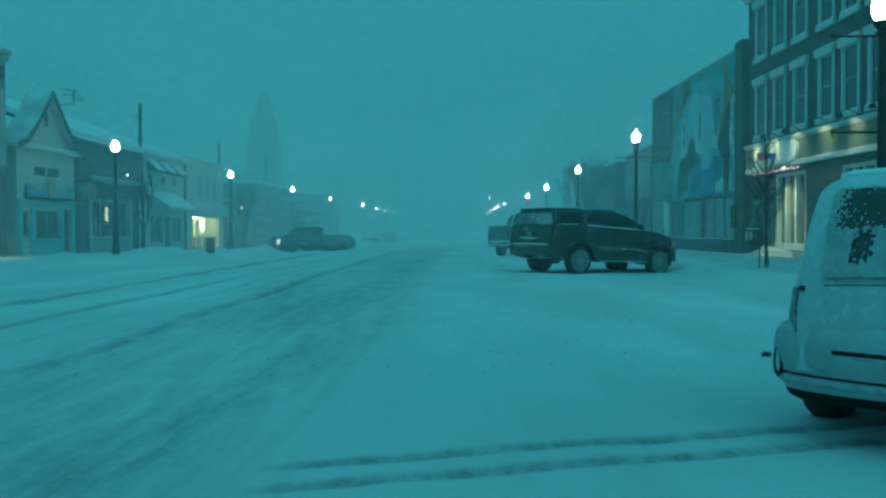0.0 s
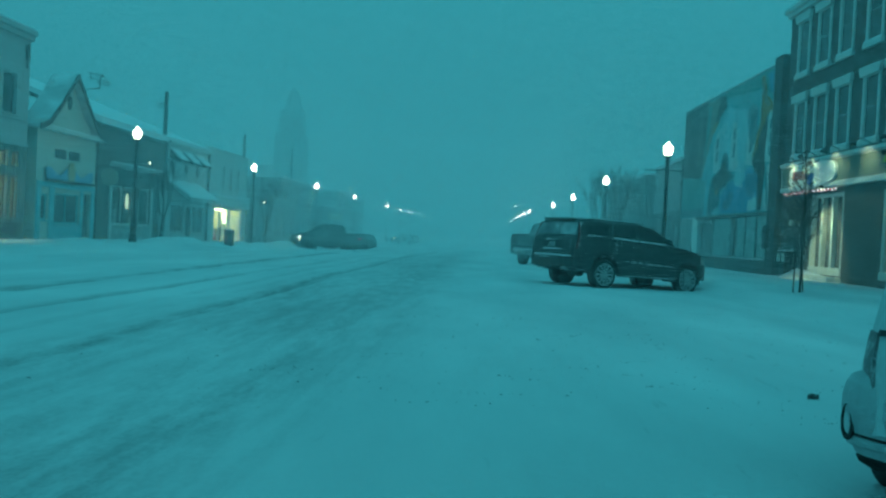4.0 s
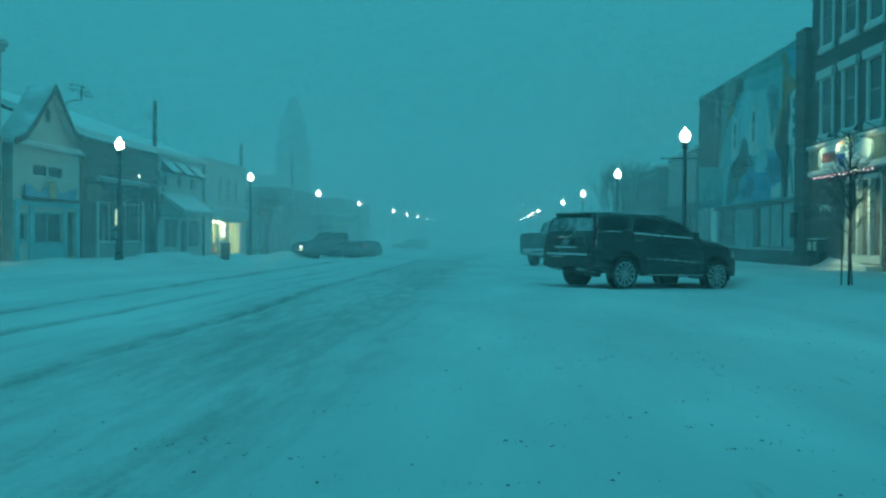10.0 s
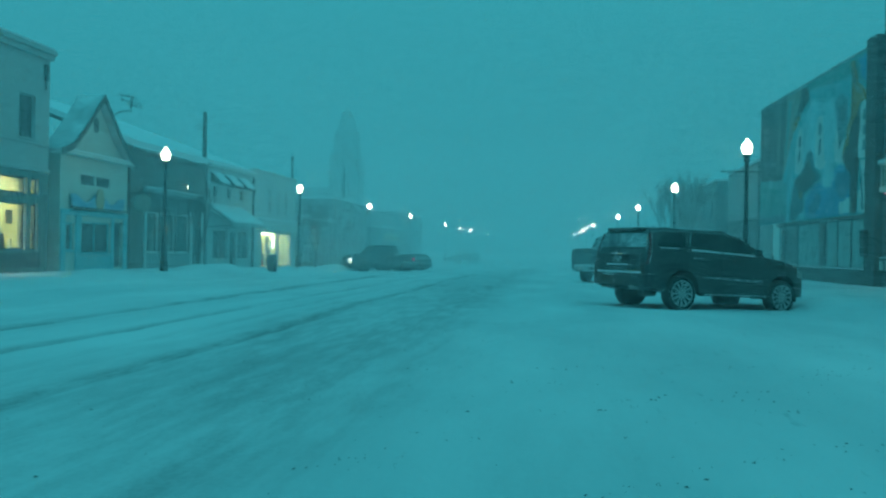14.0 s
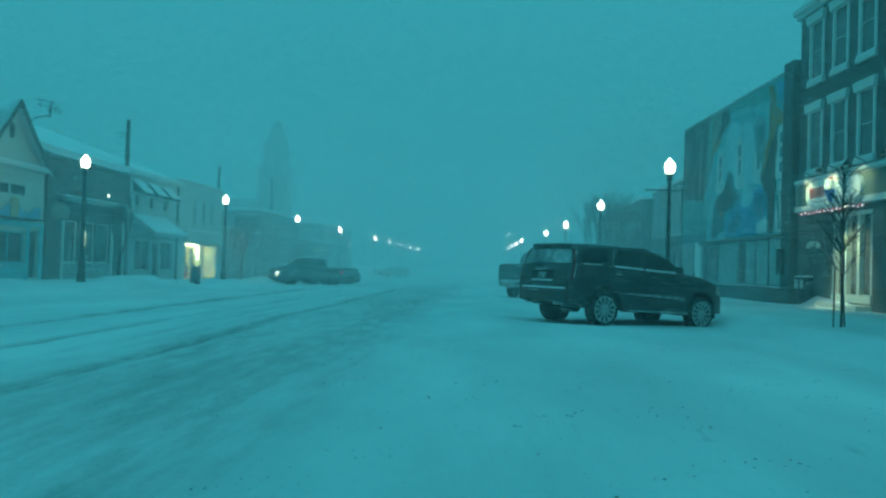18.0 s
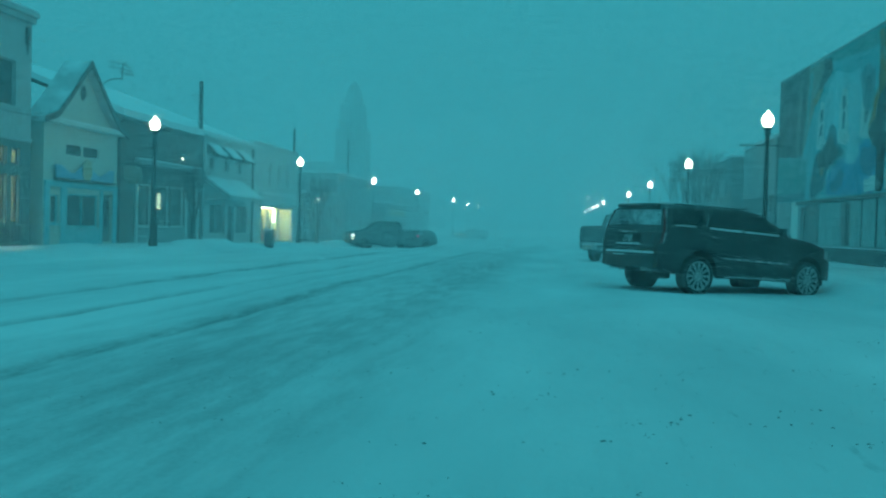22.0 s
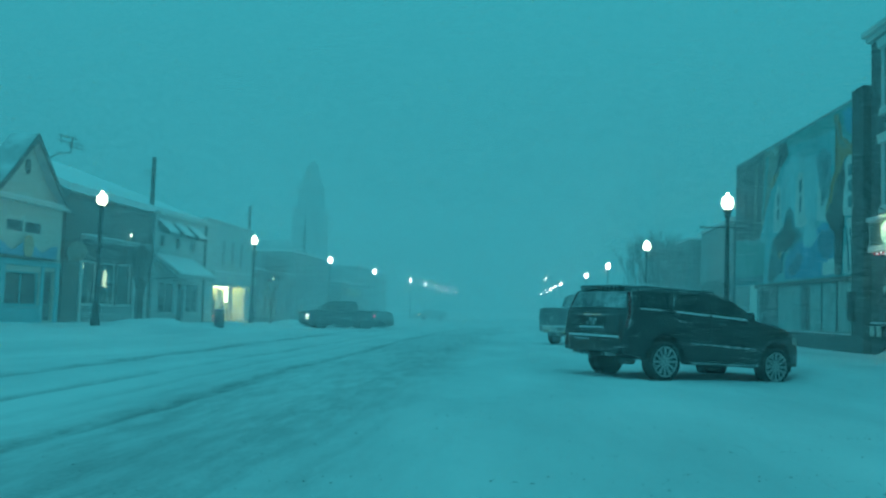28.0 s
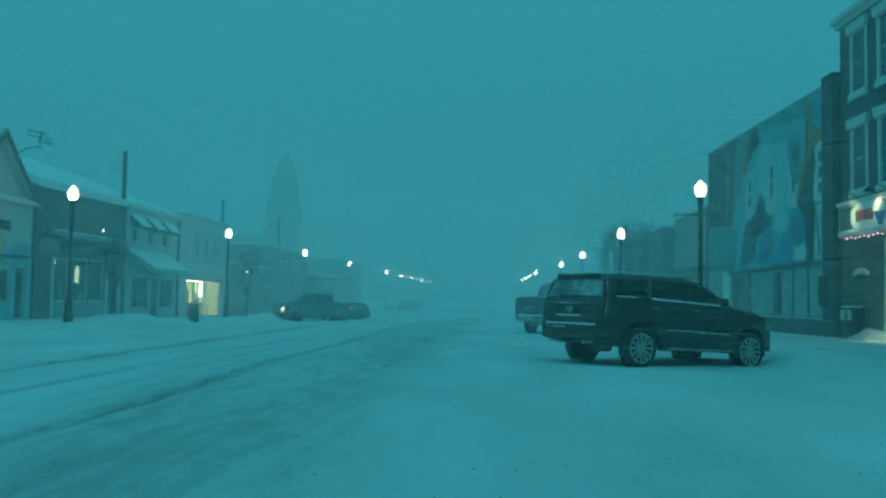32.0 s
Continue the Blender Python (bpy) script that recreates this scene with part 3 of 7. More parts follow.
def shop_room(parent, y0, y1, z0, z1, x=-0.25, depth=3.0, wall="room_wall", light="room_light", lamps=1, lamp_size=0.5):
    """The inside of a shop behind its window: floor, walls, ceiling and ceiling lamps."""
    bm = bmesh.new()
    t = 0.08
    box(bm, x - depth - t, x - depth, y0, y1, z0, z1)
    box(bm, x - depth, x, y0 - t, y0, z0, z1)
    box(bm, x - depth, x, y1, y1 + t, z0, z1)
    box(bm, x - depth, x, y0, y1, z1, z1 + t)
    box(bm, x - depth, x, y0, y1, z0 - t, z0)
    room = part("shop_interior", bm, wall, parent)
    for i in range(lamps):
        c = y0 + (y1 - y0) * (i + 0.5) / lamps
        part("ceiling_lamp", one_box(x - depth * 0.6, x - depth * 0.6 + 0.3, c - lamp_size / 2, c + lamp_size / 2, z1 - 0.09, z1 - 0.03, bevel=0.01), light, room)
    return room


def shelf_goods(parent, y0, y1, z, x, rnd, n=5, tall=0.5, mats=("cream", "red", "wood", "dark_trim", "orange_board", "sign_white")):
    for i in range(n):
        c = y0 + (y1 - y0) * (i + 0.5) / n + rnd.uniform(-0.05, 0.05)
        w, h = rnd.uniform(0.12, 0.3), rnd.uniform(0.4, 1.0) * tall
        part("display_item", one_box(x - 0.15, x, c - w / 2, c + w / 2, z, z + h, bevel=0.02), rnd.choice(mats), parent)


def gable_roof(parent, y0, y1, eave, apex, x_front, x_back, over=0.35, mat="shingle"):
    """A roof whose ridge runs away from the street, with flared eaves and a bargeboard."""
    yc = (y0 + y1) / 2
    for s in (-1, 1):
        prof = [(0.0, apex + 0.12), (0.55, eave + (apex - eave) * 0.40), (0.86, eave + (apex - eave) * 0.08), (1.16, eave - 0.10)]
        half = (y1 - y0) / 2
        pts = [(yc + s * half * a, z) for a, z in prof]
        pts += [(p[0], p[1] - 0.16) for p in reversed(pts)]
        bm = bmesh.new()
        prism(bm, pts, x_back, x_front + over, "x")
        part("roof_slope", bm, mat, parent)
        bm = bmesh.new()
        pts2 = [(yc + s * half * a * 0.995, z + 0.02) for a, z in prof]
        pts2 += [(p[0], p[1] - 0.26) for p in reversed(pts2)]
        prism(bm, pts2, x_front + over, x_front + over + 0.06, "x")
        part("bargeboard", bm, "dark_trim", parent)


def icicles(parent, y0, y1, z, x, rnd):
    bm = bmesh.new()
    y = y0
    while y < y1:
        lathe(bm, [(0.018, 0), (0.004, -rnd.uniform(0.08, 0.3))], 5, Matrix.Translation((x, y, z)))
        y += rnd.uniform(0.08, 0.3)
    return part("icicles", bm, "snow", parent)


def snow_cap(parent, x0, x1, y0, y1, z, h=0.1):
    bm = bmesh.new()
    box(bm, x0, x1, y0, y1, z, z + h, bevel=min(0.06, h * 0.45))
    return part("snow_cap", bm, "snow", parent)


rnd = random.Random(4)
LX = -18.6

# corner shop, two storeys, lit shop windows
A = thing("corner_shop", pose(LX, 0, 0), "pale two-storey shop building with lit yellow windows and cornice", "building")
bm = bmesh.new()
ups = [(c - 0.5, c + 0.5, 5.05, 6.65) for c in (31.0, 28.7, 26.4, 24.1)]
shop_holes = [(27.3, 31.0, 0.95, 2.66), (31.25, 31.75, 0.95, 2.66), (27.3, 31.0, 3.0, 3.62), (31.25, 31.75, 3.0, 3.62), (25.7, 26.8, 0.25, 2.66)]
wall_boxes(bm, -0.3, 0, 20.5, 32.42, -0.3, 8.35, ups + shop_holes)
part("front_wall", bm, "pale_stucco", A)
part("north_wall", one_box(-12, -0.3, 32.12, 32.42, -0.3, 8.3), "pale_stucco", A)
part("south_wall", one_box(-12, -0.3, 20.5, 20.8, -0.3, 8.3), "pale_stucco", A)
part("back_wall", one_box(-12.3, -12, 20.5, 32.42, -0.3, 8.3), "pale_stucco", A)
part("roof", one_box(-12, -0.3, 20.8, 32.12, 7.9, 8.1), "snow", A)
bm = bmesh.new()
box(bm, -0.35, 0.22, 20.4, 32.57, 8.35, 8.55, bevel=0.03)
box(bm, -0.32, 0.12, 20.45, 32.5, 8.15, 8.349)
part("cornice", bm, "pale_stucco", A)
snow_cap(A, -0.3, 0.2, 20.5, 32.52, 8.55, 0.08)
part("string_course", one_box(0.0, 0.08, 20.5, 32.42, 3.86, 4.0, bevel=0.02), "pale_stucco", A)
part("sill_course", one_box(0.0, 0.05, 20.5, 32.42, 4.86, 4.96, bevel=0.015), "pale_stucco", A)
bm = bmesh.new()
wall_boxes(bm, 0.003, 0.045, 20.55, 32.36, -0.25, 3.855, shop_holes)
part("shopfront_facing", bm, "shop_paint", A, "dull grey-green painted shopfront")
bm = bmesh.new()
box(bm, 0.0, 0.10, 32.02, 32.2, 7.35, 7.95, bevel=0.02)
tube(bm, (0.05, 32.11, 7.0), (0.05, 32.11, 7.4), 0.03, 6)
part("cornice_bracket", bm, "dark_trim", A)
for h in ups:
    window(A, *h, frame_mat="pale_stucco", fw=0.04)
for i, h in enumerate(shop_holes[:4]):
    window(A, *h, frame_mat="dark_trim", glass="glass" if i < 2 else "hazy_glass", sill=False, cols=1)
d = part("door", one_box(-0.18, -0.12, 25.7, 26.8, 0.25, 2.66), "dark_trim", A)
part("door_handle", one_box(-0.12, -0.06, 26.6, 26.65, 1.2, 1.5), "chrome", d)
room = shop_room(A, 26.9, 31.95, 0.2, 3.75, lamps=3, lamp_size=0.9)
part("display_table", one_box(-1.3, -0.5, 27.4, 31.4, 0.2, 0.95), "wood", room)
shelf_goods(room, 27.5, 31.4, 0.95, -0.7, rnd, 10, 0.7)
part("wall_picture", one_box(-3.23, -3.2, 28.2, 29.4, 1.5, 2.4), "orange_board", room)
for yy, z0, ww, hh, mt in ((28.0, 1.25, 0.5, 0.45, "sign_white"), (28.9, 1.0, 0.35, 0.75, "wood"), (29.6, 1.05, 0.45, 0.4, "sign_white"), (30.2, 1.0, 0.3, 0.55, "dark_trim"), (30.6, 1.9, 0.4, 0.5, "orange_board"), (31.4, 1.2, 0.22, 0.8, "cream")):
    part("window_display", one_box(-0.58, -0.50, yy, yy + ww, z0, z0 + hh, bevel=0.02), mt, room)
part("base_panel", one_box(0.046, 0.075, 27.2, 31.8, 0.3, 0.85, bevel=0.01), "dark_trim", A)

# gabled shop
B = thing("gabled_shop", pose(LX, 0, 0), "cream gabled shop with blue wave signboard and snowy steep roof", "building")
hb = [(34.75, 35.92, 3.62, 4.08), (36.0, 37.2, 3.62, 4.08), (34.9, 37.25, 0.82, 2.12), (33.75, 34.3, 0.95, 2.05), (37.55, 38.35, 0.22, 2.2)]
bm = bmesh.new()
wall_boxes(bm, -0.25, 0, 33.25, 38.75, -0.3, 4.75, hb)
part("front_wall", bm, "cream", B)
bm = bmesh.new()
prism(bm, [(33.3, 4.90), (38.7, 4.90), (37.45, 5.72), (36.0, 7.35), (34.55, 5.72)], -0.25, -0.05, "x")
part("gable_wall", bm, "cream", B)
part("eave_board", one_box(-0.3, 0.32, 32.95, 39.05, 4.75, 4.90, bevel=0.02), "white_trim", B)
snow_cap(B, -0.04, 0.32, 33.3, 38.8, 4.90, 0.07)
part("south_wall", one_box(-11, -0.25, 33.25, 33.5, -0.3, 4.9), "cream", B)
part("north_wall", one_box(-11, -0.25, 38.5, 38.75, -0.3, 4.9), "cream", B)
part("back_wall", one_box(-11.2, -11, 33.25, 38.75, -0.3, 4.9), "cream", B)
gable_roof(B, 33.25, 38.75, 5.0, 7.38, -0.05, -0.85)
part("flat_roof", one_box(-11, -0.25, 33.5, 38.5, 4.7, 4.88), "snow", B)
bm = bmesh.new()
prism(bm, [(33.35, 4.90), (38.65, 4.90), (37.4, 5.6), (36.0, 7.2), (34.6, 5.6)], -0.8, -0.72, "x")
part("gable_back", bm, "dark_trim", B)
bm = bmesh.new()
lathe(bm, [(0.24, -0.03), (0.24, 0.03)], 20, Matrix.Translation((-0.04, 36.0, 6.22)) @ Matrix.Rotation(radians(90), 4, "Y") @ Matrix.Diagonal((1.35, 0.72, 1, 1)))
part("oval_vent", bm, "dark_trim", B)
for h in hb[:2]:
    window(B, *h, frame_mat="white_trim", sill=False, glass="dark_glass", fw=0.03, deep=0.05)
window(B, *hb[2], frame_mat="turquoise", cols=2)
window(B, *hb[3], frame_mat="turquoise")
d = part("door", one_box(-0.2, -0.14, 37.55, 38.35, 0.22, 2.2), "dark_trim", B)
part("door_pane", one_box(-0.14, -0.13, 37.68, 38.22, 0.9, 2.05), "dark_glass", d)
part("door_handle", one_box(-0.13, -0.07, 37.6, 37.64, 1.1, 1.3), "chrome", d)
for a, b in ((33.3, 33.62), (34.4, 34.8), (37.32, 37.52), (38.4, 38.7)):
    part("pilaster", one_box(0.0, 0.06, a, b, 0.1, 2.35, bevel=0.01), "turquoise", B)
part("stall_riser", one_box(0.0, 0.05, 34.82, 37.3, 0.1, 0.72, bevel=0.01), "turquoise", B)
part("fascia", one_box(0.0, 0.08, 33.3, 38.7, 2.36, 2.58, bevel=0.01), "turquoise", B)
sign = new("wave_signboard")
sign.matrix_basis = pose(LX + 0.1, 36.05, 2.66)
tagged(sign, "blue wave-shaped painted signboard with orange centre, on shop front", "sign")
top = [(-2.2 + 4.4 * i / 36, 0.40 + 0.16 * math.cos((i / 36 - 0.5) * 4.4 * math.pi) + 0.12 * math.exp(-((i / 36 - 0.5) * 6) ** 2)) for i in range(37)]
bm = bmesh.new()
prism(bm, [(-2.1, 0.05), (2.1, 0.05)] + top[::-1], 0.0, 0.05, "x")
part("board", bm, "blue_board", sign)
bm = bmesh.new()
prism(bm, [(0.42 * math.cos(a) * 0.8, 0.42 + 0.45 * math.sin(a)) for a in [2 * math.pi * i / 16 for i in range(16)]], 0.051, 0.09, "x")
part("emblem", bm, "orange_board", sign)
part("ledge", one_box(0, 0.12, -2.2, 2.2, -0.04, 0.04), "dark_trim", sign)

rs = new("round_hanging_sign")
rs.matrix_basis = pose(LX, 39.0, 3.12)
tagged(rs, "round dull tan hanging sign on iron bracket", "sign")
bm = bmesh.new()
lathe(bm, [(0.42, -0.03), (0.42, 0.03)], 24, Matrix.Translation((0.62, 0, 0)) @ Matrix.Rotation(radians(90), 4, "X"))
part("disc", bm, "tan_board", rs)
bm = bmesh.new()
tube(bm, (-0.25, 0, 0.48), (1.1, 0, 0.48), 0.02)
part("bracket", bm, "iron", rs)

# dark brick shop with snowy roof behind
C = thing("brick_shop", pose(LX, 0, 0), "dark brick shop with white storefront cornice and dim windows", "building")
hc = [(40.6, 42.1, 0.88, 2.82), (42.25, 44.0, 0.88, 2.82), (44.15, 45.7, 0.88, 2.82), (46.0, 47.1, 0.15, 2.6)]
bm = bmesh.new()
wall_boxes(bm, -0.3, 0, 39.05, 47.75, -0.4, 5.7, hc)
part("front_wall", bm, "brick_red", C)
part("south_wall", one_box(-11, -0.3, 39.05, 39.35, -0.4, 5.6), "brick_red", C)
part("north_wall", one_box(-11, -0.3, 47.45, 47.75, -0.4, 5.6), "brick_red", C)
part("back_wall", one_box(-11.3, -11, 39.05, 47.75, -0.4, 5.6), "brick_red", C)
bm = bmesh.new()
prism(bm, [(0.15, 5.72), (-9.0, 9.1), (-9.0, 9.3), (0.15, 6.02)], 39.0, 47.75, "y")
part("snowy_roof", bm, "snow", C)
bm = bmesh.new()
prism(bm, [(0.05, 5.70), (-0.3, 5.70), (-9.0, 9.08), (-8.9, 8.9)], 39.02, 39.3, "y")
part("roof_edge", bm, "dark_trim", C)
part("coping", one_box(0, 0.1, 39.05, 47.75, 5.5, 5.7, bevel=0.02), "dark_trim", C)
part("shop_cornice", one_box(0, 0.28, 40.3, 47.3, 3.72, 3.92, bevel=0.03), "grey_stucco", C)
snow_cap(C, 0.02, 0.27, 40.35, 47.25, 3.92, 0.06)
part("shop_fascia", one_box(0, 0.06, 40.4, 47.2, 3.05, 3.72), "dark_trim", C)
for h in hc[:3]:
    window(C, *h, frame_mat="white_trim", glass="hazy_glass", sill=True)
for a in (40.4, 45.75, 47.15):
    part("pilaster", one_box(0, 0.09, a, a + 0.18, 0.0, 3.05, bevel=0.01), "white_trim", C)
part("stall_riser", one_box(0, 0.05, 40.6, 45.7, 0.05, 0.78, bevel=0.01), "grey_stucco", C)
part("door", one_box(-0.2, -0.14, 46.0, 47.1, 0.05, 2.6), "dark_trim", C)
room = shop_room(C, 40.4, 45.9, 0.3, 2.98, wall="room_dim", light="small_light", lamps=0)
bm = bmesh.new()
prism(bm, [(43.95, 1.75), (44.28, 1.7), (44.32, 2.35), (44.15, 2.55), (43.97, 2.35)], -0.66, -0.62, "x")
part("lit_panel", bm, "cool_light", room, "lit pale display panel")
bm = bmesh.new()
lathe(bm, [(0.05, 1.25), (0.10, 1.45), (0.07, 1.75), (0.11, 1.95), (0.05, 2.1), (0.06, 2.2), (0.02, 2.28)], 10, Matrix.Translation((-0.5, 44.25, 0)))
part("dress_form", bm, "dark_trim", room, "dark dress form")
bm = bmesh.new()
prism(bm, [(40.95, 2.74), (42.0, 2.54), (42.0, 2.70), (41.3, 2.80)], -0.7, -0.6, "x")
part("lit_strip", bm, "cool_light", room, "lit strip under the window head")
for yy, tall in ((41.3, 1.2), (44.95, 1.25), (43.0, 0.9)):
    bm = bmesh.new()
    lathe(bm, [(0.20, 0.6), (0.24, 0.75), (0.13, 1.0 + tall * 0.3), (0.20, 0.9 + tall * 0.75), (0.08, 0.95 + tall * 0.9), (0.09, 1.0 + tall), (0.02, 1.1 + tall)], 12, Matrix.Translation((-0.75, yy, 0)))
    part("dress_form", bm, "sign_white", room, "pale dress form", smooth=True)
shelf_goods(room, 40.6, 45.6, 0.5, -0.6, rnd, 9, 0.6, ("cream", "dark_trim", "turquoise", "grey_stucco"))

wl_ = new("wall_lamp")
wl_.matrix_basis = pose(LX, 44.6, 4.28)
tagged(wl_, "small lit wall lamp on dark brick", "lamp")
bm = bmesh.new()
tube(bm, (0, 0, 0.1), (0.35, 0, 0.1), 0.02)
part("arm", bm, "iron", wl_)
bm = bmesh.new()
lathe(bm, [(0.015, -0.08), (0.04, -0.06), (0.045, 0.0), (0.015, 0.06)], 10, Matrix.Translation((0.35, 0, 0)))
part("bulb", bm, "dim_light", wl_)

# white shop with three small windows and a wide awning
D = thing("white_awning_shop", pose(LX, 0, 0), "white sided shop with small upper windows and wide snow-covered awning", "building")
hd = [(c - 0.3, c + 0.3, 4.02, 4.72) for c in (49.2, 51.35, 53.5)] + [(49.0, 51.2, 0.5, 2.2), (51.6, 52.6, -0.1, 2.1), (52.9, 55.0, 0.5, 2.2)]
bm = bmesh.new()
wall_boxes(bm, -0.25, 0, 48.17, 55.6, -0.5, 5.85, hd)
part("front_wall", bm, "white_siding", D)
part("south_wall", one_box(-11, -0.25, 48.17, 48.4, -0.5, 5.8), "white_siding", D)
part("north_wall", one_box(-11, -0.25, 55.35, 55.6, -0.5, 5.8), "white_siding", D)
part("back_wall", one_box(-11.3, -11, 48.17, 55.6, -0.5, 5.8), "white_siding", D)
bm = bmesh.new()
prism(bm, [(0.2, 5.86), (-9.0, 9.1), (-9.0, 9.3), (0.2, 6.03)], 47.752, 55.8, "y")
part("snowy_roof", bm, "snow", D)
part("eave_board", one_box(-0.1, 0.18, 48.2, 55.7, 5.72, 5.85), "white_trim", D)
for h in hd[:3]:
    window(D, *h, frame_mat="white_trim", deep=0.08)
    bm = bmesh.new()
    prism(bm, [(0.0, 5.42), (0.66, 4.80), (0.66, 4.66), (0.60, 4.66), (0.0, 4.86)], h[0] - 0.42, h[1] + 0.42, "y")
    aw = part("small_awning", bm, "dark_canvas", D, "dark canvas awning under snow")
    bm = bmesh.new()
    prism(bm, [(0.02, 5.49), (0.60, 4.95), (0.66, 4.86), (0.66, 4.815), (0.02, 5.415)], h[0] - 0.38, h[1] + 0.40, "y")
    part("snow_cap", bm, "snow", aw)
for h in (hd[3], hd[5]):
    window(D, *h, frame_mat="white_trim", cols=2)
part("door", one_box(-0.2, -0.14, 51.6, 52.6, -0.2, 2.1), "dark_trim", D)
bm = bmesh.new()
prism(bm, [(0.0, 3.55), (1.45, 2.55), (1.45, 2.40), (1.40, 2.40), (0.0, 3.40)], 48.2, 53.6, "y")
aw = part("awning", bm, "canvas", D, "wide sloped awning under thick snow")
bm = bmesh.new()
prism(bm, [(0.02, 3.66), (1.40, 2.72), (1.46, 2.60), (0.02, 3.56)], 48.25, 53.55, "y")
part("snow_cap", bm, "snow", aw)
for y in (48.3, 50.9, 53.5):
    bm = bmesh.new()
    tube(bm, (0.0, y, 2.3), (1.38, y, 2.42), 0.02, 6)
    part("awning_arm", bm, "dark_trim", D)
part("downpipe", one_box(0.0, 0.12, 55.42, 55.56, -0.3, 5.7), "dark_trim", D)

# bright yellow-lit shop
E_ = thing("lit_corner_shop", pose(LX, 0, 0), "white two-storey shop with narrow windows and bright yellow shop window", "building")
he = [(c - 0.27, c + 0.27, 3.6, 5.2) for c in (59.0, 60.8, 62.6)] + [(57.3, 61.0, -0.08, 2.28), (61.1, 63.85, -0.08, 2.28)]
bm = bmesh.new()
wall_boxes(bm, -0.25, 0, 55.7, 65.0, -0.6, 6.2, he)
part("front_wall", bm, "white_siding", E_)
part("south_wall", one_box(-11, -0.25, 55.7, 55.95, -0.6, 6.2), "white_siding", E_)
part("north_wall", one_box(-11, -0.25, 64.75, 65.0, -0.6, 6.2), "white_siding", E_)
part("back_wall", one_box(-11.3, -11, 55.7, 65.0, -0.6, 6.2), "white_siding", E_)
part("roof", one_box(-11, -0.25, 55.95, 64.75, 5.9, 6.05), "snow", E_)
part("coping", one_box(-0.3, 0.1, 55.7, 65.0, 6.2, 6.32, bevel=0.02), "white_trim", E_)
for h in he[:3]:
    window(E_, *h, frame_mat="white_trim", rows=2)
for h in he[3:]:
    window(E_, *h, frame_mat="white_trim", glass="glass", sill=False, cols=3, fw=0.09)
part("sign_fascia", one_box(0, 0.35, 56.6, 65.0, 2.35, 3.05, bevel=0.03), "white_trim", E_)
snow_cap(E_, 0.0, 0.34, 56.65, 64.95, 3.05, 0.12)
room = shop_room(E_, 56.9, 63.9, -0.1, 2.3, depth=2.2, light="shop_light", lamps=5, lamp_size=1.2)
part("counter", one_box(-1.6, -1.0, 57.5, 62.5, -0.1, 0.75), "wood", room)
shelf_goods(room, 57.2, 63.2, -0.1, -0.5, rnd, 7, 1.2, ("dark_trim", "wood", "red", "turquoise", "dark_trim"))
# Bright upright panel, made to glow; no lamp is known there.
part("glowing_panel", one_box(-0.75, -0.65, 61.5, 62.1, 1.2, 2.05), "small_light", room)
part("back_shelf", one_box(-2.2, -1.9, 57.2, 59.0, 0.75, 1.9), "wood", room)
part("back_shelf", one_box(-2.2, -1.9, 61.4, 63.2, 0.75, 1.7), "dark_trim", room)
for yy in (58.2, 59.9, 61.6):
    part("display_rack", one_box(-1.0, -0.9, yy - 0.35, yy + 0.35, 0.75, 1.45, bevel=0.02), rnd.choice(("wood", "dark_trim", "red")), room)
part("hanging_panel", one_box(-0.66, -0.62, 60.2, 60.7, 0.9, 2.0), "sign_white", room)
part("dado", one_box(-2.45, -2.38, 56.95, 63.85, -0.1, 0.55, bevel=0.01), "wood", room)
part("wall_poster", one_box(-2.44, -2.41, 58.4, 59.6, 1.0, 1.9), "orange_board", room)

# farther row on the west side
def plain_house(name, x, y0, y1, h, wall, label, windows=2, side=1, depth=10, sign=None, roof_rise=0.0, floor=-0.6, band=None):
    t = thing(name, pose(x, y0, floor, 0, 0, 0 if side > 0 else 180), label, "building")
    L = y1 - y0
    s = 1 if side > 0 else -1
    a, b = (0, L) if side > 0 else (-L, 0)
    holes = []
    for i in range(windows):
        c = a + L * (i + 0.5) / windows
        holes.append((c - 0.8, c + 0.8, 0.9, 2.6))
        if h > 5 and not band:
            holes.append((c - 0.4, c + 0.4, 4.0, 5.3 if h > 6 else 4.7))
    bm = bmesh.new()
    wall_boxes(bm, -0.25, 0, a, b, 0, h, holes)
    part("front_wall", bm, wall, t)
    part("side_wall", one_box(-depth, -0.25, a, a + 0.25, 0, h), wall, t)
    part("side_wall", one_box(-depth, -0.25, b - 0.25, b, 0, h), wall, t)
    part("back_wall", one_box(-depth - 0.25, -depth, a, b, 0, h), wall, t)
    bm = bmesh.new()
    if roof_rise > 0:
        prism(bm, [(0.3, h), (-depth / 2, h + roof_rise), (-depth - 0.4, h), (-depth - 0.4, h + 0.15), (-depth / 2, h + roof_rise + 0.18), (0.3, h + 0.15)], a - 0.2, b + 0.2, "y")
    else:
        box(bm, -depth - 0.25, 0.12, a, b, h, h + 0.15)
    part("roof", bm, "snow", t)
    for hh in holes:
        window(t, *hh, frame_mat="far_wall", glass="far_hazed_pane", sill=False)
    if band:
        part("upper_panel", one_box(0.0, 0.05, a, b, 3.4, h - 0.1), band, t)
    if sign:
        part("sign_fascia", one_box(0.0, 0.25, a + L * 0.2, a + L * 0.8, 2.9, 3.6, bevel=0.02), sign, t)
    return t


plain_house("low_shop", LX, 66.5, 76, 4.2, "far_wall", "low pale shop half lost in blowing snow", 3)
hs = thing("hanging_sign", pose(LX, 67.86, 3.0), "small projecting sign with lit white and red face", "sign")
bm = bmesh.new()
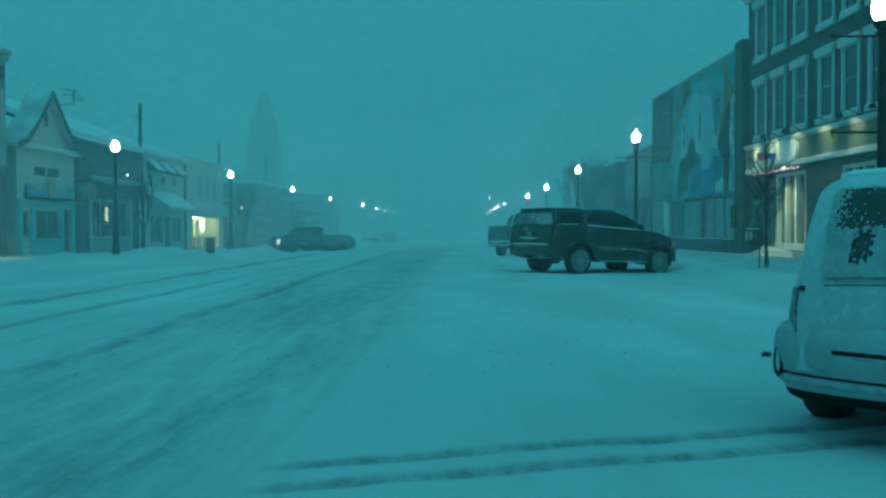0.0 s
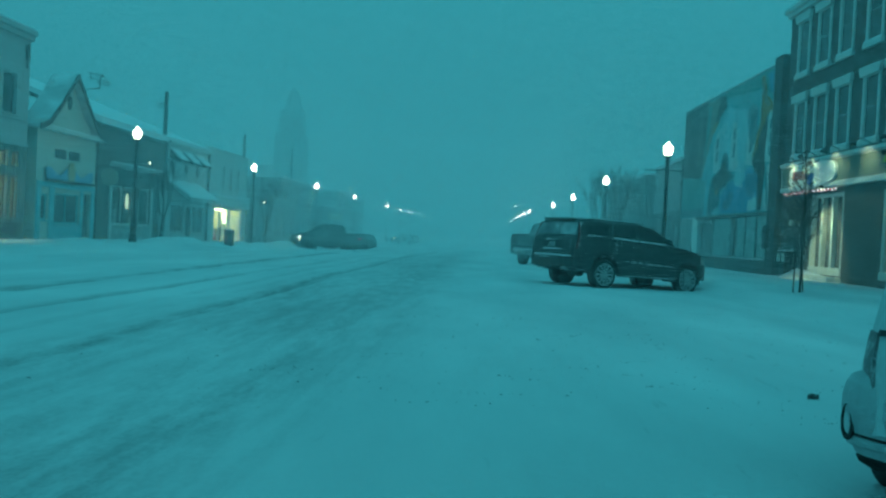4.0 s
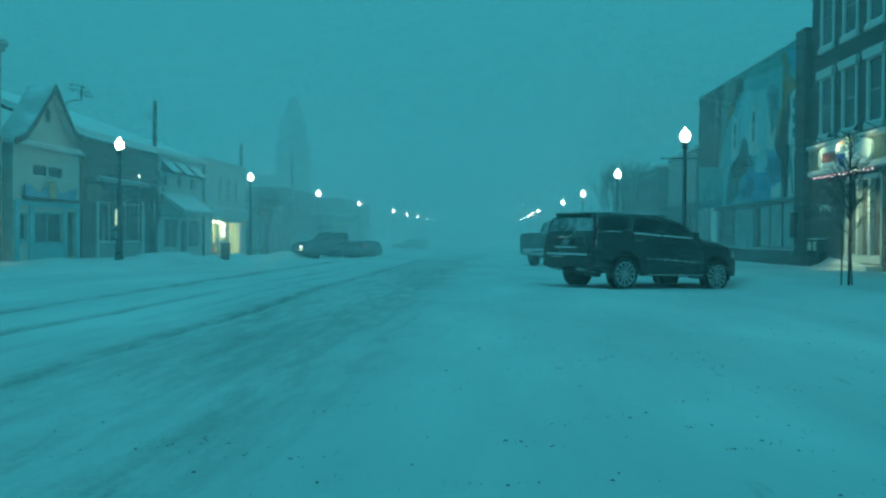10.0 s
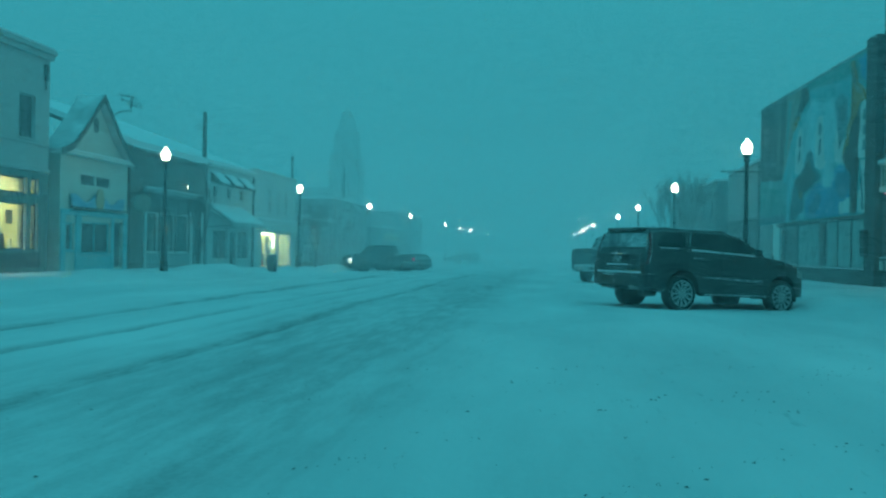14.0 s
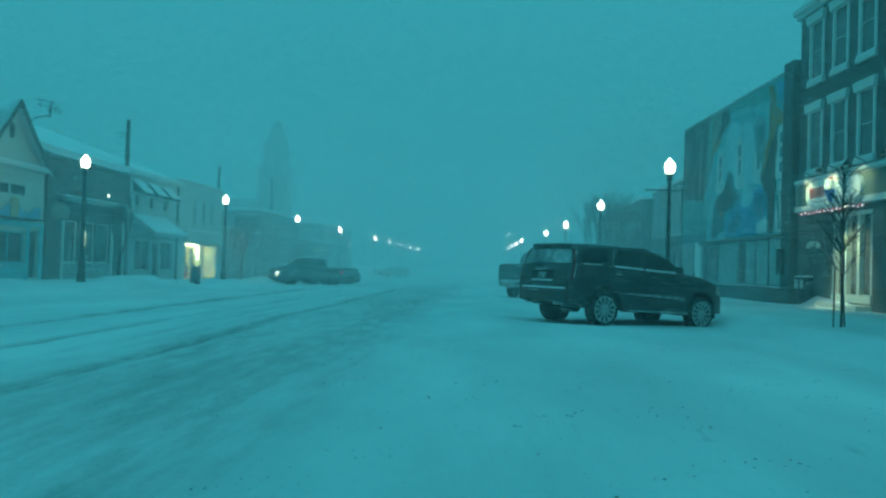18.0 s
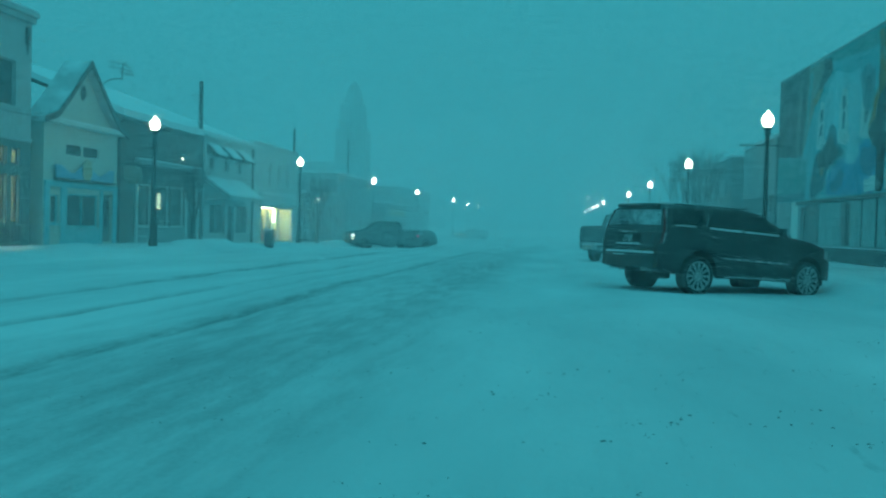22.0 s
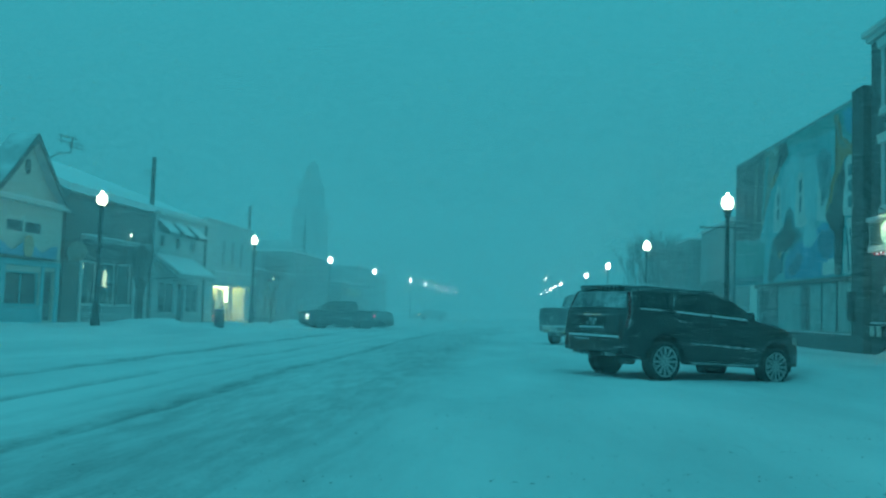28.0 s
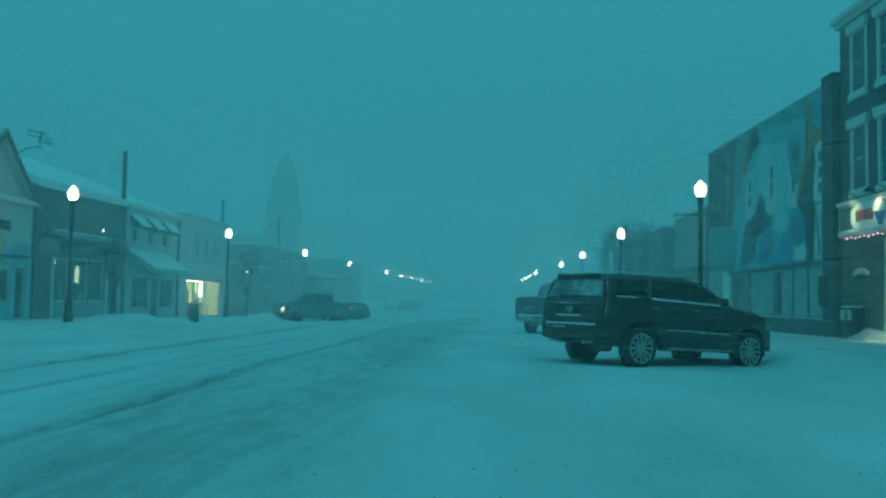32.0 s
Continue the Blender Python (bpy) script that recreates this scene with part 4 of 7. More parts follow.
tube(bm, (0, 0, 0.32), (0.95, 0, 0.32), 0.025, 6)
part("bracket", bm, "iron", hs)
part("box", one_box(0.35, 0.95, -0.07, 0.07, -0.22, 0.28, bevel=0.02), "dark_trim", hs)
part("lit_face", one_box(0.64, 0.82, -0.085, -0.072, 0.02, 0.14, bevel=0.004), "dim_light", hs, "lit white face")
part("red_mark", one_box(0.40, 0.90, -0.085, -0.072, -0.16, -0.05, bevel=0.004), "red", hs)
plain_house("brick_block", LX, 76.3, 90, 6.2, "far_wall", "pale two-storey block in blowing snow", 5)
plain_house("sign_shop", LX + 1.0, 92, 104, 4.2, "far_dark", "low grey shop with orange signboard in the distance", 3, sign="orange_board")
plain_house("far_block", LX, 106, 128, 6.5, "far_wall", "far pale block barely visible through snow", 6)

# church with a tall steeple
ch = thing("church_steeple", pose(-27.0, 116, -0.6), "tall church steeple, faint in blowing snow", "church")
part("tower", one_box(-1.9, 1.9, -1.9, 1.9, 0, 14.2), "church_wall", ch)
part("belfry", one_box(-1.45, 1.45, -1.45, 1.45, 14.2, 17.4, bevel=0.05), "church_wall", ch)
bm = bmesh.new()
lathe(bm, [(1.5, 17.4), (1.25, 17.8), (1.05, 18.9), (0.7, 19.9), (0.06, 20.6)], 8)
part("spire", bm, "church_wall", ch)
part("belfry_opening", one_box(1.45, 1.5, -0.5, 0.5, 14.8, 16.6), "dark_trim", ch)
bm = bmesh.new()
prism(bm, [(-5, 0), (5, 0), (5, 5.5), (0, 10.0), (-5, 5.5)], -14, -1.9, "x")
part("nave", bm, "church_wall", ch)

# ---- east side: its fronts stand a little askew to the road ----
RM = pose(11.8, 32, 0, 0, 0, 180 + 2.4)


def south(y):
    """Place along the east fronts, from the street's own y."""
    return 32 - y


G = thing("brick_building", RM, "dark brick three-storey building with white-trimmed windows and storefront", "building")
cols_ = [31.5, 29.65, 27.8, 25.75, 24.05, 22.35, 20.2, 18.4, 16.6]
hg = []
for c in cols_:
    hg.append((south(c) - 0.45, south(c) + 0.45, 4.85, 6.85))
    hg.append((south(c) - 0.45, south(c) + 0.45, 7.95, 9.9))
doors = [(south(30.0), south(27.3), 0.45, 3.25), (south(24.6), south(21.8), 0.45, 3.2), (south(19.5), south(16.5), 0.45, 3.2)]
bm = bmesh.new()
wall_boxes(bm, -0.35, 0, south(32.9), south(13.0), -0.2, 10.3, hg + doors)
part("front_wall", bm, "brick", G)
part("north_wall", one_box(-16, -0.35, south(32.9), south(32.5), -0.2, 10.3), "brick", G)
part("south_wall", one_box(-16, -0.35, south(13.4), south(13.0), -0.2, 10.3), "brick", G)
part("back_wall", one_box(-16.3, -16, south(32.9), south(13.0), -0.2, 10.3), "brick", G)
part("roof", one_box(-16, -0.35, south(32.5), south(13.4), 9.9, 10.05), "snow", G)
bm = bmesh.new()
box(bm, -0.2, 0.30, south(33.0), south(12.9), 10.45, 10.65, bevel=0.03)
box(bm, -0.2, 0.16, south(32.95), south(12.95), 10.3, 10.449)
part("cornice", bm, "white_trim", G)
for h in hg:
    w = window(G, *h, frame_mat="white_trim", rows=2, deep=0.03, sill=False, fw=0.025, glass="dark_glass")
    bm = bmesh.new()
    f = 0.15
    box(bm, -0.16, 0.035, h[0] - f, h[0], h[2] - 0.02, h[3])
    box(bm, -0.16, 0.035, h[1], h[1] + f, h[2] - 0.02, h[3])
    box(bm, -0.16, 0.10, h[0] - f - 0.06, h[1] + f + 0.06, h[2] - 0.2, h[2] - 0.02, bevel=0.01)
    prism(bm, [(h[0] - f - 0.05, h[3]), (h[1] + f + 0.05, h[3]), (h[1] + f + 0.14, h[3] + 0.30), (h[0] - f - 0.14, h[3] + 0.30)], -0.16, 0.13, "x")
    part("window_surround", bm, "white_trim", w)
    part("snow_cap", one_box(0.0, 0.09, h[0] - f, h[1] + f, h[2] - 0.02, h[2] + 0.03), "snow", w)
part("sign_band", one_box(0.0, 0.10, south(32.8), south(13.1), 3.62, 4.42, bevel=0.01), "band_paint", G)
for a, b, c, d in ((32.8, 13.1, 3.62, 3.66), (32.8, 13.1, 4.38, 4.42), (32.8, 32.75, 3.66, 4.38)):
    part("band_border", one_box(0.10, 0.118, south(a), south(b), c, d), "band_pale", G)
part("band_moulding", one_box(0.0, 0.22, south(32.8), south(13.1), 4.42, 4.56, bevel=0.02), "white_trim", G)
bm = bmesh.new()
box(bm, 0.0, 0.17, south(32.8), south(13.1), 3.45, 3.62, bevel=0.02)
part("lower_moulding", bm, "white_trim", G)
for k, dr in enumerate(doors):
    bm = bmesh.new()
    n = 3 if k == 0 else 4
    for i in range(n + 1):
        c = dr[0] + (dr[1] - dr[0] - 0.14) * i / n
        box(bm, -0.3, -0.02, c, c + 0.14, dr[2] + 0.25, dr[3] - 0.12)
    box(bm, -0.3, -0.02, dr[0], dr[1], dr[3] - 0.12, dr[3])
    box(bm, -0.3, 0.03, dr[0], dr[1], dr[2], dr[2] + 0.25)
    sf = part("storefront_frame", bm, "cream", G)
    for i in range(n):
        a = dr[0] + (dr[1] - dr[0] - 0.14) * i / n + 0.14
        b = dr[0] + (dr[1] - dr[0] - 0.14) * (i + 1) / n
        part("pane", one_box(-0.2, -0.18, a, b, dr[2] + 0.25, dr[3] - 0.12), "dark_glass", sf)
part("doorstep", one_box(0.0, 0.5, doors[0][0] - 0.1, doors[0][1] + 0.1, 0.0, 0.40, bevel=0.03), "cream", G)
bm = bmesh.new()
arch = [(south(31.45) + 0.52 * math.cos(math.pi * i / 12), 2.20 + 0.22 * math.sin(math.pi * i / 12)) for i in range(13)]
inner = [(south(31.45) + 0.40 * math.cos(math.pi * i / 12), 2.17 + 0.08 * math.sin(math.pi * i / 12)) for i in range(13)]
prism(bm, arch + inner[::-1], 0.0, 0.06, "x")
part("wall_plaque", bm, "band_pale", G, "pale arched plaque")

ns = new("news_stand")
ns.matrix_basis = RM @ pose(0.04, south(31.7), 0.2)
tagged(ns, "dark metal news stand with two pale racks against brick wall", "news stand")
part("body", one_box(0.02, 0.34, -0.46, 0.46, 0.55, 1.0, bevel=0.02), "black_plastic", ns)
part("pedestal", one_box(0.06, 0.30, -0.26, 0.26, -0.1, 0.549, bevel=0.02), "black_plastic", ns)
for c in (-0.24, 0.24):
    part("rack", one_box(0.341, 0.36, c - 0.14, c + 0.14, 0.60, 0.92, bevel=0.005), "band_pale", ns)
part("snow_cap", one_box(0.04, 0.33, -0.44, 0.44, 1.0, 1.04, bevel=0.015), "snow", ns)

# drift of snow at the shop door
bm = bmesh.new()
ring = []
for i in range(9):
    u = i / 8
    c = south(31.1) + 3.9 * u
    hgt = 0.34 * (1 - u) ** 0.7 + 0.08
    ring.append([bm.verts.new((0.02 + 1.0 * v, c, 0.17 + hgt * (1 - v) ** 1.6)) for v in (0, 0.2, 0.4, 0.7, 1.0)])
for a, b in zip(ring, ring[1:]):
    for j in range(4):
        bm.faces.new((a[j], a[j + 1], b[j + 1], b[j]))
bmesh.ops.solidify(bm, geom=bm.faces[:], thickness=0.12)
solid("snow_drift", bm, "snow", "low drift of snow against the shop doorway", "snow drift", smooth=True, at=RM)

# shop sign with plain marks, and the lamps over it
sg = new("oval_shop_sign")
sg.matrix_basis = RM @ pose(0.10, south(29.7), 4.0)
tagged(sg, "long white rounded shop sign with red letters and balloon emblem", "sign")
bm = bmesh.new()
pts = [(2.05 * math.copysign(abs(math.cos(a)) ** 0.5, math.cos(a)), 0.42 * math.copysign(abs(math.sin(a)) ** 0.6, math.sin(a))) for a in [2 * math.pi * i / 40 for i in range(40)]]
prism(bm, pts, 0.0, 0.10, "x")
part("board", bm, "sign_white", sg)
for i in range(5):
    bm = bmesh.new()
    c = -1.65 + 0.24 * i
    box(bm, 0.101, 0.115, c, c + 0.17, -0.16, 0.17)
    part("mark", bm, "red", sg)
bm = bmesh.new()
lathe(bm, [(0.03, -0.50), (0.08, -0.46), (0.12, -0.32), (0.22, -0.12), (0.25, 0.0)], 14, Matrix.Translation((0.16, 0.05, 0.0)) @ Matrix.Diagonal((0.7, 0.9, 0.8, 1)))
part("emblem", bm, "blue", sg)
bm = bmesh.new()
lathe(bm, [(0.25, 0.0), (0.26, 0.14), (0.22, 0.32), (0.15, 0.42)], 14, Matrix.Translation((0.16, 0.05, 0.0)) @ Matrix.Diagonal((0.7, 0.9, 0.8, 1)))
part("emblem_middle", bm, "sign_white", sg)
bm = bmesh.new()
lathe(bm, [(0.15, 0.42), (0.09, 0.49), (0.01, 0.52)], 14, Matrix.Translation((0.16, 0.05, 0.0)) @ Matrix.Diagonal((0.7, 0.9, 0.8, 1)))
part("emblem_top", bm, "red", sg)
for yy in (31.6, 29.6, 27.6, 25.4, 23.4, 21.4):
    gl = new("gooseneck_lamp")
    gl.matrix_basis = RM @ pose(0.10, south(yy), 4.62)
    tagged(gl, "black gooseneck lamp lighting the sign band", "lamp", group="sign lamps")
    bm = bmesh.new()
    tube(bm, (-0.1, 0, 0.0), (0.3, 0, 0.18), 0.015)
    tube(bm, (0.3, 0, 0.18), (0.55, 0, 0.06), 0.015)
    part("neck", bm, "iron", gl)
    bm = bmesh.new()
    lathe(bm, [(0.11, -0.12), (0.09, -0.04), (0.03, 0.02)], 12, Matrix.Translation((0.55, 0, 0.05)))
    part("shade", bm, "iron", gl)
    bm = bmesh.new()
    lathe(bm, [(0.015, -0.115), (0.03, -0.09), (0.015, -0.06)], 8, Matrix.Translation((0.55, 0, 0.05)))
    part("bulb", bm, "small_light", gl)
for yy in (31.6, 29.6, 27.6, 25.4, 23.4, 21.4):
    lp = new("sign_light", bpy.data.lights.new("sign_light", "SPOT"))
    lp.data.energy = 32
    lp.data.spot_size, lp.data.spot_blend, lp.data.shadow_soft_size = radians(125), 1.0, 0.08
    lp.data.color = (0.72, 0.95, 0.52)
    lp.matrix_world = RM @ look((0.72, south(yy), 4.50), (0.0, south(yy), 3.75))

# string of small lights under the sign
st = new("string_lights")
st.matrix_basis = RM @ pose(0.19, south(32.2), 3.42)
tagged(st, "red and white string lights along the sign band", "string lights")
bm = bmesh.new()
for i in range(32):
    tube(bm, (0, i * 0.15, -0.02 * (i % 3)), (0, (i + 1) * 0.15, -0.02 * ((i + 1) % 3)), 0.006, 4)
part("wire", bm, "iron", st)
M["red_light"] = glowing("red_bulb", (1.0, 0.08, 0.14), 0.7)
M["white_light"] = glowing("white_bulb", (0.9, 0.95, 1.0), 2.2)
for i in range(32):
    bm = bmesh.new()
    lathe(bm, [(0.008, -0.035), (0.022, -0.015), (0.010, 0.02)], 6, Matrix.Translation((0.0, i * 0.15, -0.03 - 0.02 * (i % 3))))
    part("bulb", bm, "white_light" if i % 2 else "red_light", st)

# lamp over the shop door: unseen, added to account for the lit doorway
so = new("door_lamp")
so.matrix_basis = RM @ pose(0.25, south(28.6), 3.42)
tagged(so, "small lit lamp added over the cream shop door", "lamp")
bm = bmesh.new()
lathe(bm, [(0.05, 0.0), (0.09, 0.03), (0.06, 0.10)], 12)
part("housing", bm, "iron", so)
bm = bmesh.new()
lathe(bm, [(0.045, -0.03), (0.045, -0.002)], 10)
part("bulb", bm, "small_light", so)
# Added spot that brightens the doorway; it hangs a metre out from the lamp.
lp = new("door_fill_light", bpy.data.lights.new("door_fill_light", "SPOT"))
lp.data.energy, lp.data.spot_size, lp.data.spot_blend, lp.data.shadow_soft_size = 260, radians(80), 0.7, 0.08
lp.data.color = (0.72, 0.95, 0.52)
lp.matrix_world = RM @ look((1.25, south(28.6), 3.32), (0.0, south(28.6), 1.5))

# mural building
Hm = thing("mural_building", RM, "two-storey grey building with dark pier and painted storefront", "building")
y0m, y1m = south(48.5), south(33.0)
hm = [(south(46.3), south(45.0), 0.1, 2.92), (south(44.6), south(42.1), 0.9, 2.55), (south(39.2), south(38.3), 0.85, 2.6)]
bm = bmesh.new()
wall_boxes(bm, -0.35, 0, y0m, south(33.9), -0.3, 8.75, hm)
part("front_wall", bm, "grey_stucco", Hm)
part("pier", one_box(-0.6, 0.25, south(33.85), south(32.95), -0.2, 8.95, bevel=0.02), "dark_stone", Hm)
part("north_wall", one_box(-16, -0.35, y0m, y0m + 0.35, -0.3, 8.7), "brick_red", Hm)
part("back_wall", one_box(-16.3, -16, y0m, y1m, -0.3, 8.7), "brick_red", Hm)
part("roof", one_box(-16, -0.35, y0m + 0.35, y1m, 8.2, 8.4), "snow", Hm)
part("coping", one_box(-0.4, 0.05, y0m, south(33.9), 8.75, 8.82, bevel=0.02), "grey_stucco", Hm)
dr = part("door", one_box(-0.12, -0.05, hm[0][0], hm[0][1], 0.1, 2.92), "sign_white", Hm, "pale entrance door")
part("door_handle", one_box(-0.05, 0.0, hm[0][0] + 0.12, hm[0][0] + 0.16, 0.95, 1.25, bevel=0.008), "iron", dr)
for h in hm[1:]:
    window(Hm, *h, frame_mat="grey_stucco", sill=False, glass="mural_hazed_pane")
M["storefront_panel"] = material("weathered_teal_panel", (0.19, 0.33, 0.33), 0.8, vary=0.3, scale=1.6, bump=0.2, fine=14, rime_haze=0.16)
for a, b in ((41.9, 39.28), (38.2, 37.05), (36.95, 35.65), (35.5, 33.95)):
    part("storefront_panel", one_box(0.0, 0.05, south(a), south(b), 0.86, 2.62, bevel=0.012), "storefront_panel", Hm)
for a in (41.98, 37.02, 35.62):
    part("panel_strip", one_box(0.0, 0.08, south(a), south(a) + 0.07, 0.86, 2.62), "dark_trim", Hm)
part("ledge", one_box(0.0, 0.16, south(44.9), south(33.9), 2.62, 2.78, bevel=0.02), "dark_trim", Hm)
part("base_wall", one_box(0.0, 0.14, south(45.0), south(33.9), -0.1, 0.78, bevel=0.02), "dark_stone", Hm)
snow_cap(Hm, 0.02, 0.15, south(41.5), south(34.0), 0.78, 0.04)
part("meter_box", one_box(0.25, 0.40, south(33.85), south(33.45), 1.25, 2.2, bevel=0.02), "black_plastic", Hm)

# the painted mural: flat fields of colour on the upper wall
def paint(name, color, vary=0.25, scale=0.8, frost=0.12):
    M[name] = material(name, color, 0.75, vary=vary, scale=scale, bump=0.12, fine=9, rime_haze=0.04)


paint("mural_sky", (0.10, 0.46, 0.50))
paint("mural_brown", (0.065, 0.075, 0.075))
paint("mural_tan", (0.24, 0.26, 0.22))
paint("mural_rust", (0.34, 0.20, 0.07))
paint("mural_teal", (0.025, 0.17, 0.21))
paint("mural_blue", (0.02, 0.33, 0.50))
paint("mural_pale", (0.26, 0.58, 0.62))
paint("mural_green", (0.05, 0.32, 0.32))
paint("mural_white", (0.50, 0.64, 0.64))
paint("mural_soot", (0.045, 0.06, 0.06))
paint("mural_deep", (0.03, 0.20, 0.30))
paint("mural_dusk", (0.10, 0.30, 0.34))
mural = new("mural")
mural.matrix_basis = RM @ pose(0.0, 0, 0)
tagged(mural, "large weathered mural of abstract blue, rust and turquoise fields", "mural")
rm_ = random.Random(8)


def field(name, mat, pts, level):
    """A painted field: its outline in street y and height, softened by small waves."""
    out = []
    n = len(pts)
    for k in range(n):
        (a, b), (c, d) = pts[k], pts[(k + 1) % n]
        steps = max(1, int(math.hypot(c - a, d - b) / 0.16))
        for q in range(steps):
            u = q / steps
            out.append((south(a + (c - a) * u) + (rm_.uniform(-0.06, 0.06) if q else 0), b + (d - b) * u + (rm_.uniform(-0.06, 0.06) if q else 0)))
    bm = bmesh.new()
    vs = [bm.verts.new((0.03 + 0.006 * level, p[0], p[1])) for p in out]
    f = bm.faces.new(vs)
    bmesh.ops.triangulate(bm, faces=[f])
    r = bmesh.ops.extrude_face_region(bm, geom=bm.faces[:])
    bmesh.ops.translate(bm, verts=[e for e in r["geom"] if isinstance(e, bmesh.types.BMVert)], vec=(-0.005, 0, 0))
    part(name, bm, mat, mural)


part("panel", one_box(0.002, 0.028, south(48.45), south(33.92), 2.80, 8.74), "mural_sky", mural)
field("brown_panel", "mural_brown", [(48.42, 8.72), (43.95, 8.72), (44.15, 7.3), (44.45, 5.4), (44.6, 4.8), (48.42, 5.05)], 1)
field("brown_slat", "mural_soot", [(46.9, 8.7), (46.3, 8.7), (46.5, 5.2), (47.0, 5.2)], 2)
field("brown_slat", "mural_tan", [(45.2, 8.3), (44.9, 8.3), (45.2, 5.1), (45.5, 5.1)], 2)
field("grey_block", "mural_green", [(48.42, 5.0), (44.6, 4.75), (43.8, 4.65), (43.95, 2.85), (48.42, 2.85)], 1)
field("grey_block_shade", "mural_teal", [(48.42, 3.2), (44.0, 3.15), (43.95, 2.85), (48.42, 2.85)], 2)
field("beige_field", "mural_tan", [(43.93, 8.72), (41.5, 8.65), (42.0, 7.9), (42.6, 7.3), (43.75, 5.9), (44.6, 4.78), (44.4, 5.6)], 1)
field("grey_stripe", "mural_green", [(43.7, 8.4), (43.3, 8.4), (43.9, 6.1), (44.3, 5.6)], 2)
field("green_band", "mural_green", [(41.0, 8.72), (33.95, 8.72), (33.95, 7.3), (34.9, 7.75), (36.0, 8.1), (38.4, 8.2), (40.9, 8.4)], 1)
field("bright_band", "mural_blue", [(35.2, 8.6), (33.97, 8.6), (33.97, 7.5), (34.8, 7.8)], 2)
field("pale_hall", "mural_pale", [(41.3, 7.3), (40.4, 7.9), (38.8, 7.6), (37.6, 7.55), (37.3, 6.2), (36.9, 4.95), (42.3, 4.95), (42.6, 6.0)], 1)
field("brown_limb", "mural_brown", [(41.95, 8.7), (41.05, 8.65), (40.75, 8.0), (41.4, 7.75), (42.35, 7.2), (42.75, 7.5), (41.8, 8.05)], 3)
field("rust_limb", "mural_rust", [(42.0, 7.5), (41.9, 7.35), (42.9, 6.85), (43.15, 7.15), (42.5, 7.45)], 4)
for yy, top in ((42.0, 6.9), (39.3, 7.1), (36.95, 7.0)):
    field("pale_column", "mural_white", [(yy + 0.5, top - 0.6), (yy + 0.2, top), (yy - 0.3, top - 0.1), (yy - 0.42, 5.25), (yy - 0.75, 5.15), (yy - 0.7, 4.85), (yy + 0.6, 4.95)], 2)
    field("painted_slot", "mural_teal", [(yy + 0.14, top - 0.35), (yy - 0.14, top - 0.3), (yy - 0.16, top - 0.8), (yy + 0.12, top - 0.85)], 3)
    field("painted_slot", "mural_teal", [(yy + 0.12, top - 1.0), (yy - 0.16, top - 0.95), (yy - 0.12, 5.5), (yy + 0.16, 5.45)], 3)
field("teal_haze", "mural_dusk", [(37.6, 7.35), (36.9, 7.6), (36.2, 7.3), (36.15, 6.0), (36.7, 5.7), (37.3, 6.2)], 3)
field("teal_haze", "mural_teal", [(37.2, 7.1), (36.5, 7.2), (36.4, 6.5), (36.9, 6.4)], 4)
field("dark_mound", "mural_teal", [(43.0, 3.85), (42.6, 4.75), (41.3, 5.05), (41.0, 5.6), (40.5, 5.85), (40.1, 5.5), (39.9, 4.95), (39.1, 4.55), (39.8, 4.3), (41.1, 3.95), (41.3, 3.3), (42.6, 2.86), (43.3, 2.86)], 4)
field("dark_mound_shade", "mural_soot", [(42.5, 4.6), (41.4, 4.9), (40.6, 5.5), (40.3, 5.0), (39.7, 4.6), (40.6, 4.2), (41.9, 3.9)], 5)
field("rust_spot", "mural_rust", [(41.9, 4.0), (41.5, 4.15), (41.5, 3.85), (41.8, 3.75)], 6)
field("blue_wave", "mural_blue", [(41.0, 2.87), (41.0, 3.7), (39.8, 4.25), (38.5, 4.3), (37.6, 4.7), (36.8, 4.8), (35.7, 4.6), (35.5, 3.8), (36.0, 3.4), (36.0, 2.87)], 4)
field("deep_ripple", "mural_deep", [(37.2, 4.55), (36.0, 4.5), (35.7, 3.9), (36.3, 3.4), (37.0, 3.6), (37.4, 4.1)], 5)
field("blue_ripple", "mural_deep", [(40.6, 3.3), (39.5, 3.9), (38.9, 3.7), (39.3, 3.2), (40.2, 3.0)], 5)
field("pale_splash", "mural_pale", [(38.9, 4.1), (38.65, 4.95), (37.8, 5.0), (37.4, 4.35), (37.9, 4.0)], 6)
field("pale_lap", "mural_white", [(36.9, 3.3), (36.0, 3.5), (35.3, 3.2), (35.2, 2.9), (36.9, 2.9)], 6)
field("brown_trunk", "mural_soot", [(36.65, 5.05), (35.95, 5.55), (35.7, 6.3), (35.1, 6.9), (34.8, 6.3), (34.95, 5.1), (35.45, 4.6), (35.3, 4.1), (35.1, 3.5), (35.2, 2.87), (35.7, 2.87), (35.8, 3.5), (35.6, 4.2), (36.25, 4.6)], 6)
field("rust_trunk", "mural_rust", [(35.85, 8.57), (35.45, 8.56), (35.1, 7.65), (34.15, 7.2), (33.96, 7.1), (33.96, 6.7), (34.4, 6.95), (34.9, 6.85), (35.25, 6.45), (35.78, 6.1), (36.0, 5.45), (36.6, 5.2), (36.2, 6.05), (35.45, 6.95), (35.65, 7.9)], 7)
field("tan_bark", "mural_tan", [(35.7, 8.3), (35.5, 8.3), (35.25, 7.6), (34.5, 7.25), (34.9, 7.2), (35.4, 7.5)], 8)
field("pale_tower", "mural_white", [(34.75, 6.8), (34.4, 6.95), (33.97, 6.75), (33.97, 4.87), (34.5, 4.85), (35.0, 4.92)], 8)
